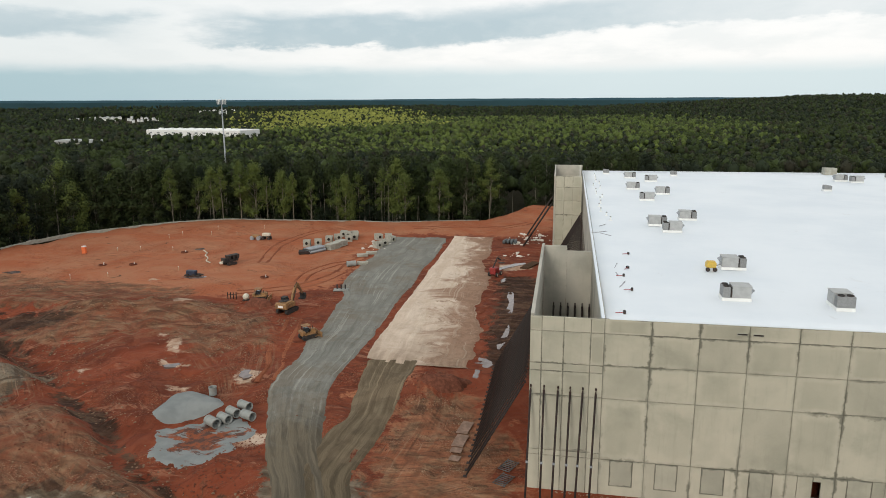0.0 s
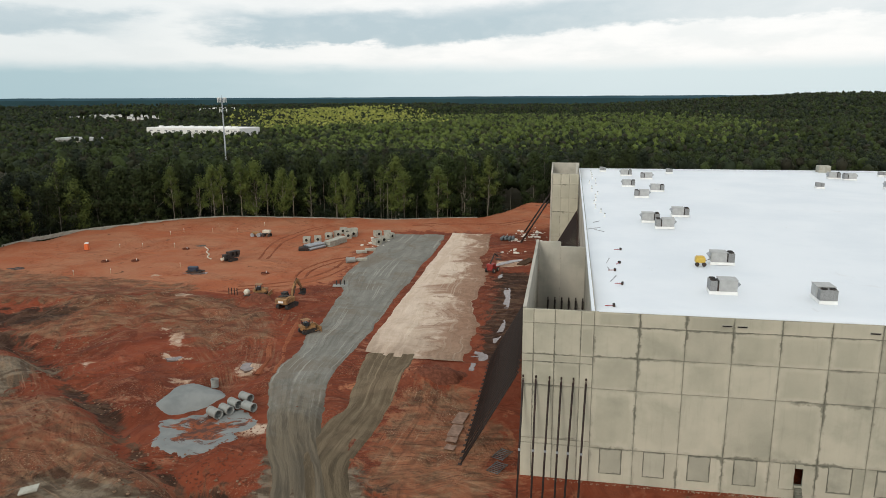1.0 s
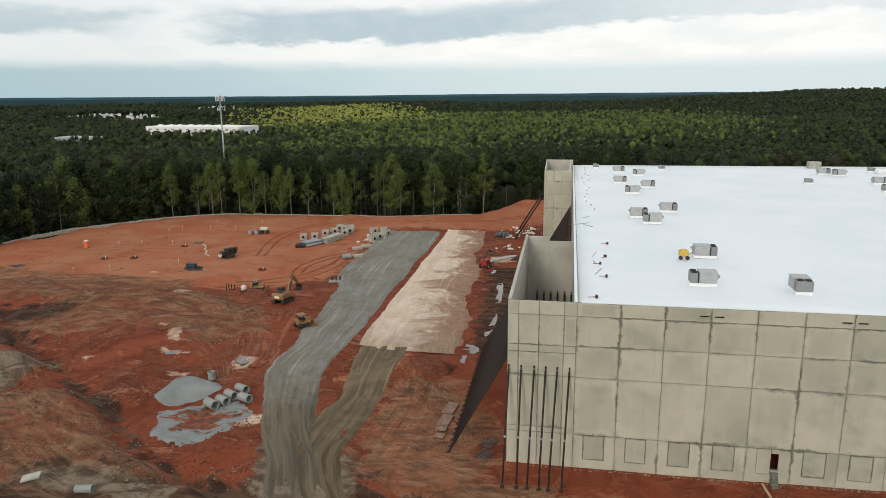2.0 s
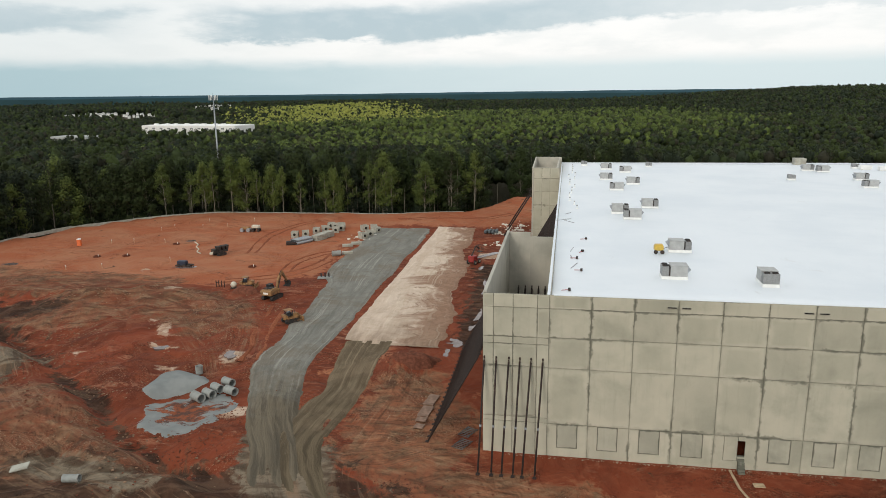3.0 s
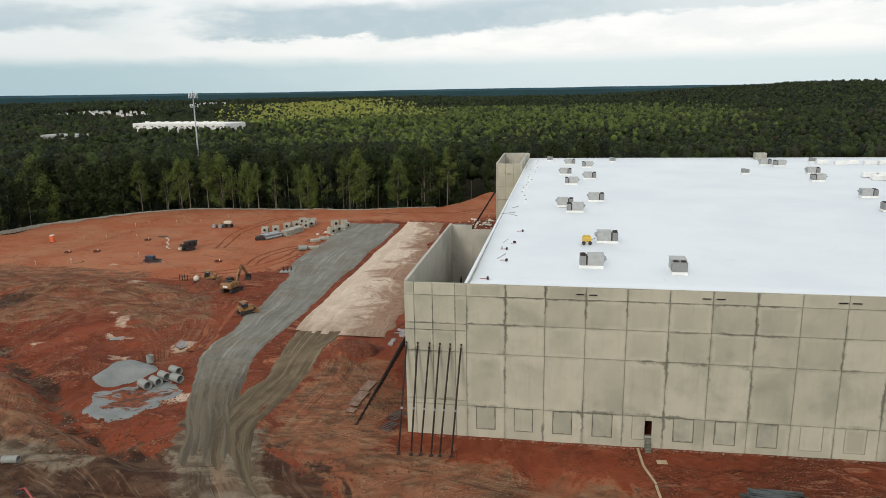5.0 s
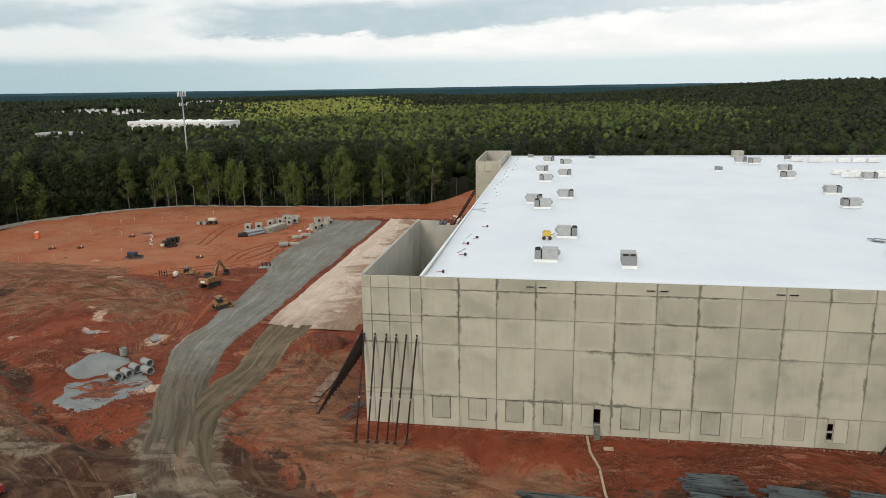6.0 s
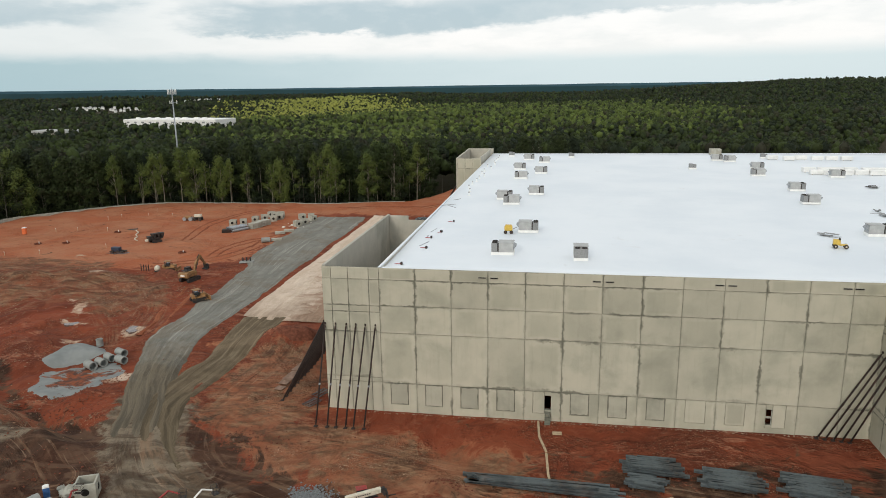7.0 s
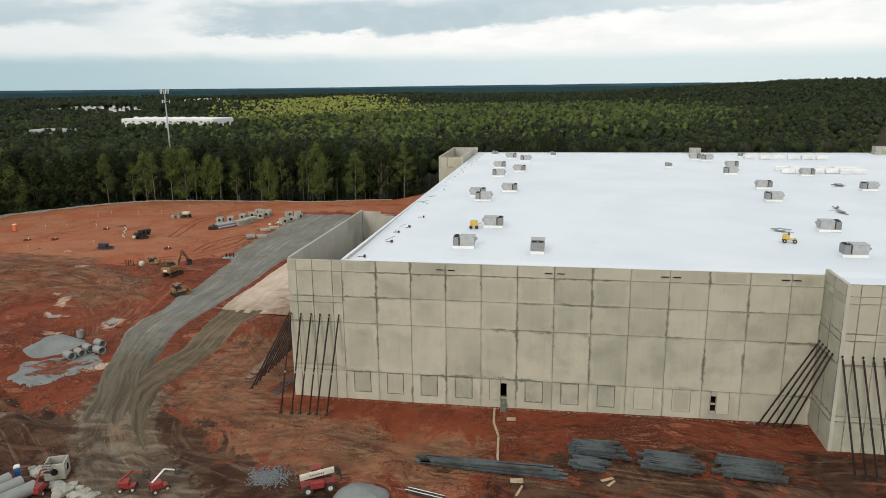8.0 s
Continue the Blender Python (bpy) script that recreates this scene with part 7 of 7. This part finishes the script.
def chambers():
    first = precast_box(pose(-60.8, 90.4, gz(-60.6, 90.4), 0, 0, 12), "pale square concrete chamber with round openings")
    for x, y, a, z in ((-58.6, 91.5, 20, 0), (-57.7, 96.4, 10, 0), (-56.3, 98.6, 30, 0), (-54.9, 101.9, 15, 0), (-53.4, 102.6, 25, 0), (-52.6, 99.8, 12, 0), (-56.2, 102.7, 10, 0), (-53.2, 97.2, 18, 0), (-47.0, 100.6, 40, 0), (-44.7, 100.9, 20, 0), (-43.4, 98.3, 60, 0), (-44.0, 94.3, 35, 0), (-44.6, 91.1, 50, 0)):
        copy_thing(first, pose(x, y, gz(x, y) + z, 0, 0, a))
    big = precast_box(pose(-20.9, -18.4, gz(-20.9, -18.4), 0, 0, 24), "large open concrete chamber with round openings", 1.05)
    # stacked slabs
    for i, (x, y) in enumerate(((-54.1, 88.3), (-53.4, 91.6))):
        s = thing("slab_stack", pose(x, y, gz(x, y), 0, 0, 68), "stack of pale concrete slabs", "slab stack", "slab stacks")
        for k in range(4):
            bm = bmesh.new()
            box(bm, 0, 0, 0.17 + k * 0.33, 3.2, 1.7, 0.28, bevel=0.02)
            part("slab", bm, M_BOXC, s)
    # plastic pipes in a heap
    s = thing("pipe_bundle", pose(-57.0, 84.5, gz(-57.0, 84.5), 0, 0, 62), "bundle of pale blue-grey drain pipes", "pipe bundle")
    for k in range(7):
        bm = bmesh.new()
        tube(bm, (-2.3, -1.1 + (k % 4) * 0.66 + (k // 4) * 0.33, 0.32 + (k // 4) * 0.55), (2.3, -1.1 + (k % 4) * 0.66 + (k // 4) * 0.33, 0.32 + (k // 4) * 0.55), 0.31, 0.27, 14)
        part("pipe", bm, M_GALV, s)
    bm = bmesh.new()
    box(bm, 0, 0, 0.35, 2.6, 1.9, 0.7, bevel=0.1)
    solid("rusty_bin", bm, M_STEEL, "low rusty steel bin on clay", "bin", m=pose(-58.3, 82.6, gz(-58.3, 82.6), 0, 0, 20))
    # short pipes and blocks at the road's edge
    p = concrete_pipe(pose(-45.1, 73.8, gz(-45.1, 73.8) - 0.05, 0, 0, -150), "short tan concrete pipe at the road edge")
    for x, y, a in ((-45.5, 82.5, 25), (-44.1, 84.4, 20), (-43.3, 75.3, 15)):
        bm = bmesh.new()
        box(bm, 0, 0, 0.3, 2.3, 0.8, 0.6, bevel=0.05)
        solid("concrete_block", bm, M_BOXC, "long pale concrete block on clay", "concrete block", "blocks by the road", m=pose(x, y, gz(x, y), 0, 0, a))


chambers()


def stakes():
    first = None
    spots = ((-97.1, 94.3), (-95.1, 79.9), (-99.4, 78.0), (-89.1, 99.8), (-82.9, 100.8), (-79.4, 108.8), (-88.4, 81.5), (-77.0, 64.6), (-93.3, 55.3), (-87.5, 58.0), (-91.2, 107.1), (-95.8, 98.1))
    for i, (x, y) in enumerate(spots):
        if first is None:
            first = thing("survey_stake", pose(x, y, gz(x, y) - 0.05, 0, 0, 0), "white-topped wooden survey stake in clay", "stake", "survey stakes")
            bm = bmesh.new()
            box(bm, 0, 0, 0.5, 0.08, 0.06, 1.0)
            part("stake", bm, M_TIMBER, first)
            bm = bmesh.new()
            box(bm, 0, 0, 0.9, 0.10, 0.08, 0.22)
            part("marker", bm, M_WHITE, first, "white painted top")
        else:
            copy_thing(first, pose(x, y, gz(x, y) - 0.05, 0, 0, i * 31))
    # row of marker posts with a rail
    f = thing("barrier", pose(-57.5, 48.0, gz(-57.5, 48.0)), "short row of brown posts joined by a rail", "barrier")
    for i in range(4):
        bm = bmesh.new()
        rod(bm, (-0.75 + i * 0.5, 0, 0), (-0.75 + i * 0.5, 0, 1.15), 0.08, n=8)
        part("post", bm, M_STEEL, f)
    bm = bmesh.new()
    rod(bm, (-0.8, 0, 0.75), (0.8, 0, 0.75), 0.05, n=6)
    part("rail", bm, M_STEEL, f)
    # cream tank
    t = thing("water_tank", pose(-55.0, 48.0, gz(-55.0, 48.0)), "small cream plastic tank on a frame", "tank")
    bm = bmesh.new()
    bmesh.ops.create_uvsphere(bm, u_segments=16, v_segments=10, radius=0.55, matrix=Matrix.Translation((0, 0, 0.6)))
    part("tank", bm, M_CREAM, t, smooth=True)
    bm = bmesh.new()
    box(bm, 0, 0, 0.06, 1.0, 0.9, 0.12)
    part("frame", bm, M_BLACK, t)
    # pump with pools
    c = thing("pump", pose(-72.4, 61.4, gz(-72.4, 61.4)), "dark blue pump set on clay", "pump")
    bm = bmesh.new()
    box(bm, 0, 0, 0.7, 1.9, 1.0, 0.9, bevel=0.12)
    part("cover", bm, M_NAVY, c, "dark blue cover")
    bm = bmesh.new()
    box(bm, 0.2, 0, 0.2, 3.0, 1.1, 0.2)
    rod(bm, (1.0, 0, 0.5), (2.2, 0.3, 0.3), 0.16, n=8)
    part("skid", bm, M_BLACK, c)
    for x in (-0.6, 0.6):
        bm = bmesh.new()
        rod(bm, (x, -0.62, 0.3), (x, 0.62, 0.3), 0.3, n=12)
        part("wheel", bm, M_BLACK, c)
    puddle([(-74.3, 60.4), (-71.8, 59.8), (-69.3, 60.5), (-69.7, 61.9), (-71.4, 60.7)], 11, "grey pool of wash water round a pump")
    puddle([(-85.0, 83.8), (-83.3, 85.2), (-82.3, 84.3), (-83.4, 83.1)], 12, "small grey pool on clay")
    # hose
    pts = spline([(-81.6, 82.4), (-79.5, 80.1), (-78.7, 77.8), (-76.8, 75.5), (-75.9, 73.1), (-73.9, 71.0)], 0.7)
    bm = bmesh.new()
    for a, b in zip(pts, pts[1:]):
        rod(bm, (a[0], a[1], gz(a[0], a[1]) + 0.1), (b[0], b[1], gz(b[0], b[1]) + 0.1), 0.12, n=6)
    solid("hose", bm, M_CREAM, "pale hose lying on clay", "hose")
    # little roller and a tank cart
    r = thing("roller", pose(-75.6, 95.7, gz(-75.4, 95.5)), "small yellow roller on clay", "roller")
    bm = bmesh.new()
    box(bm, 0, 0, 0.95, 2.0, 1.0, 0.6, bevel=0.1)
    part("body", bm, M_YELLOW, r)
    for x in (-0.8, 0.8):
        bm = bmesh.new()
        rod(bm, (x, -0.55, 0.5), (x, 0.55, 0.5), 0.5, n=16)
        part("drum", bm, M_GALV, r, "steel drum")
    k = thing("tank_cart", pose(-73.1, 96.2, gz(-73.1, 96.2)), "white tank cart on clay", "cart")
    bm = bmesh.new()
    box(bm, 0, 0, 1.25, 1.9, 1.2, 0.7, bevel=0.15)
    part("tank", bm, M_CREAM, k)
    bm = bmesh.new()
    box(bm, 0, 0, 0.75, 2.1, 1.0, 0.15)
    part("bed", bm, M_BLACK, k)
    for x in (-0.7, 0.7):
        for y in (-0.55, 0.55):
            bm = bmesh.new()
            rod(bm, (x, y - 0.1, 0.35), (x, y + 0.1, 0.35), 0.35, n=12)
            part("wheel", bm, M_BLACK, k)
    # white marker and mounded manhole
    for x, y in ((-58.3, 62.3), (-84.7, 79.9), (-94.4, 66.0), (-88.7, 67.5)):
        m = thing("manhole", pose(x, y, gz(x, y)), "low manhole ring with a white marker post", "manhole", "manholes in the clay")
        bm = bmesh.new()
        tube(bm, (0, 0, -0.1), (0, 0, 0.25), 0.75, 0.6, 20)
        part("ring", bm, M_SPOIL, m)
        bm = bmesh.new()
        rod(bm, (0.3, 0, 0), (0.3, 0, 0.6), 0.07, n=8)
        part("post", bm, M_WHITE, m, "white marker post")
    bm = bmesh.new()
    box(bm, 0, 0, 0.12, 1.5, 1.0, 0.1, pose(0, 0, 0.1, 6, -8, 0))
    solid("site_board", bm, M_BOXC, "pale sheet lying tilted on rough ground", "sheet", m=pose(-46.7, -10.4, gz(-46.7, -10.4) + 0.12, 0, 0, 25))


stakes()


def drain_inlet():
    d = thing("drain_inlet", pose(-41.4, 56.2, gz(-41.4, 56.2) + 0.05, 0, 0, 12), "low concrete pad with dark posts at the road edge", "drain inlet")
    bm = bmesh.new()
    box(bm, 0, 0, 0.1, 2.6, 1.5, 0.2, bevel=0.04)
    part("pad", bm, M_PIPE, d)
    for x in (-0.7, 0.0, 0.7):
        bm = bmesh.new()
        box(bm, x, 0.2, 0.55, 0.22, 0.22, 0.8, bevel=0.03)
        part("post", bm, M_BLACK, d, "dark post")


drain_inlet()


def kerb():
    """A low concrete edge between the site and the woods."""
    pts = spline(EDGE[1:9], 2.4)
    d = np.gradient(pts, axis=0)
    n = np.stack([d[:, 1], -d[:, 0]], 1) / np.hypot(*d.T)[:, None]
    pts = pts + n * 0.9
    k = tagged(new("kerb"), "low pale concrete kerb along the woods", "kerb", kind="structure")
    for a, b, q in zip(pts, pts[1:], n):
        mx, my = (a + b) / 2
        ln = float(np.hypot(*(b - a)))
        bm = bmesh.new()
        box(bm, 0, 0, -0.38, ln - 0.02, 0.3, 0.9, bevel=0.04)
        ob = part("kerb_unit", bm, M_BOXC, k)
        ob.matrix_basis = pose(mx, my, float(land(mx + q[0] * 1.5, my + q[1] * 1.5)) - 0.02, 0, 0, math.degrees(math.atan2(b[1] - a[1], b[0] - a[0])))


def scuppers():
    first = None
    for x0, z0, x1, z1 in SLOTS:
        if first is None:
            first = thing("scupper", pose(x0 + 0.35, -0.01, z0), "small dark drain slot high in the concrete wall", "scupper", "drain slots in the front wall")
            bm = bmesh.new()
            for x, z, w, h in ((0, 0.135, 0.8, 0.03), (0, -0.015, 0.8, 0.03), (-0.385, 0.06, 0.03, 0.12), (0.385, 0.06, 0.03, 0.12)):
                box(bm, x, -0.03, z, w, 0.1, h)
            part("frame", bm, M_BOXC, first)
            # the wall is uncut here: a dark plate gives the slot its shade
            bm = bmesh.new()
            box(bm, 0, -0.004, 0.06, 0.74, 0.03, 0.12)
            part("slot", bm, M_DARK, first, "dark plate painted as the shade in the slot")
        else:
            copy_thing(first, pose(x0 + 0.35, -0.01, z0))
    g = thing("vent_door", pose(37.83, 0.12, 1.6), "pale bar across a dark double opening in the wall", "vent")
    bm = bmesh.new()
    box(bm, 0, 0, 0.78, 0.52, 0.08, 0.2)
    part("bar", bm, M_BOXC, g)
    bm = bmesh.new()
    box(bm, 0.235, 0, 0.79, 0.06, 0.08, 1.5)
    part("jamb", bm, M_BOXC, g)


kerb()
scuppers()


# ---- distance ----
def cell_tower():
    x, y = -125.0, 178.0
    z0 = gz(x, y)
    t = thing("radio_mast", pose(x, y, z0 - 0.1), "tall grey steel mast with aerial panels above the woods", "mast")
    h = 33.4 - z0
    bm = bmesh.new()
    rod(bm, (0, 0, 0), (0, 0, h), 0.38, 0.2, n=14)
    part("pole", bm, M_GALV, t, smooth=True)
    for lv in (0.6, 4.3):
        bm = bmesh.new()
        for i in range(3):
            a, b = i * 2.094, (i + 1) * 2.094
            rod(bm, (1.5 * math.cos(a), 1.5 * math.sin(a), h - lv), (1.5 * math.cos(b), 1.5 * math.sin(b), h - lv), 0.07, n=5)
            rod(bm, (0, 0, h - lv), (1.5 * math.cos(a), 1.5 * math.sin(a), h - lv), 0.06, n=5)
        part("platform", bm, M_GALV, t)
        for i in range(6 if lv < 1 else 3):
            a = i * (1.047 if lv < 1 else 2.094) + 0.3
            bm = bmesh.new()
            box(bm, 1.45 * math.cos(a), 1.45 * math.sin(a), h - lv + 0.1, 0.24, 0.24, 1.8 if lv < 1 else 1.2, bevel=0.04)
            part("aerial_panel", bm, M_WHITE, t)
    bm = bmesh.new()
    rod(bm, (0, 0, h), (0, 0, h + 1.2), 0.05, n=5)
    part("tip", bm, M_GALV, t)


def far_buildings():
    # long white warehouse
    w = thing("far_warehouse", pose(-386, 632, -8.0, 0, 0, -8) @ Matrix.Diagonal((0.86, 1, 0.68, 1)), "long low white warehouse among far woods", "warehouse")
    bm = bmesh.new()
    box(bm, 0, 0, 7.5, 134, 36, 18, bevel=0.2)
    part("wall", bm, M_WHITE, w)
    bm = bmesh.new()
    box(bm, 0, 0, 16.8, 133, 35, 0.7)
    part("roof", bm, M_INSUL, w)
    rng = random.Random(3)
    for i in range(9):
        bm = bmesh.new()
        box(bm, -58 + i * 14 + rng.uniform(-3, 3), rng.uniform(-8, 2), 18.0, rng.uniform(3, 7), 3, 2.2, bevel=0.1)
        part("roof_unit", bm, M_INSUL, w)
    for i in range(12):
        bm = bmesh.new()
        box(bm, -60 + i * 11, -18.05, 12.5, 4.0, 0.2, 2.2)
        part("window", bm, M_UNIT_B, w)
    g = thing("far_shed", pose(-466, 545, -13) @ Matrix.Diagonal((0.6, 0.8, 0.9, 1)), "long low grey-roofed shed in far woods", "shed")
    bm = bmesh.new()
    box(bm, 0, 0, 4, 62, 22, 10)
    part("wall", bm, M_BOXC, g)
    bm = bmesh.new()
    prism(bm, [(-33, 9), (33, 9), (31, 11.5), (-31, 11.5)], -13, 13)
    part("roof", bm, M_UNIT, g)
    first = None
    spots = [(-1023 + 186 * rng.random(), 1235 + rng.uniform(-60, 55)) for _ in range(46)] + [(-1220 + 150 * rng.random(), 2110 + rng.uniform(-90, 80)) for _ in range(34)] + [(-940 + 50 * rng.random(), 2700 + rng.uniform(-40, 40)) for _ in range(5)]
    for x, y in spots:
        z = gz(x, y) + 2.0
        if first is None:
            first = thing("house", pose(x, y, z), "small pale far house with a grey roof", "house", "far houses")
            bm = bmesh.new()
            box(bm, 0, 0, 1.6, 3.6, 4.4, 4)
            part("wall", bm, M_WHITE, first)
            bm = bmesh.new()
            prism(bm, [(-2.1, 3.5), (2.1, 3.5), (0, 5.4)], -2.5, 2.5)
            part("roof", bm, M_UNIT, first)
        else:
            copy_thing(first, pose(x, y, z + rng.uniform(-1, 1), 0, 0, rng.uniform(-40, 40)))


cell_tower()
far_buildings()


# panels last
panels(WALL_S, Matrix(), CELLS_S)
_xs = [46.82, 47.95, 49.6, 51.2, 52.8] + [52.8 + 3.66 * k for k in range(1, 9)]
_zs = (0.2, 3.72, 4.2, 9.15, 11.4, 12.0, 14.76, 15.4, 16.48)
panels(WALL_P, Matrix.Translation((0, -4.96, 0)), [(a, c, b, d) for a, b in zip(_xs, _xs[1:]) for c, d in zip(_zs, _zs[1:])])
_tx = [0.0, 1.8, 3.6, 5.5]
panels(WALL_T, Matrix.Translation((-6.05, 94.54, 0)), [(a, c, b, d) for a, b in zip(_tx, _tx[1:]) for c, d in zip((0.3, 3.5, 9.0, 12.0, 14.9), (3.5, 9.0, 12.0, 14.9, 17.25))])
panels(WALL_R, pose(46.78, 0.25, 0, 0, 0, -90), [(a, c, b, d) for a, b in ((0.0, 2.5), (2.5, 5.2)) for c, d in zip(_zs, _zs[1:])])

# from plan units to metres
for _ob in list(scene.objects):
    if _ob.parent is None and _ob.type in ("MESH", "EMPTY"):
        _ob.matrix_basis = Matrix.Scale(UNIT, 4) @ _ob.matrix_basis
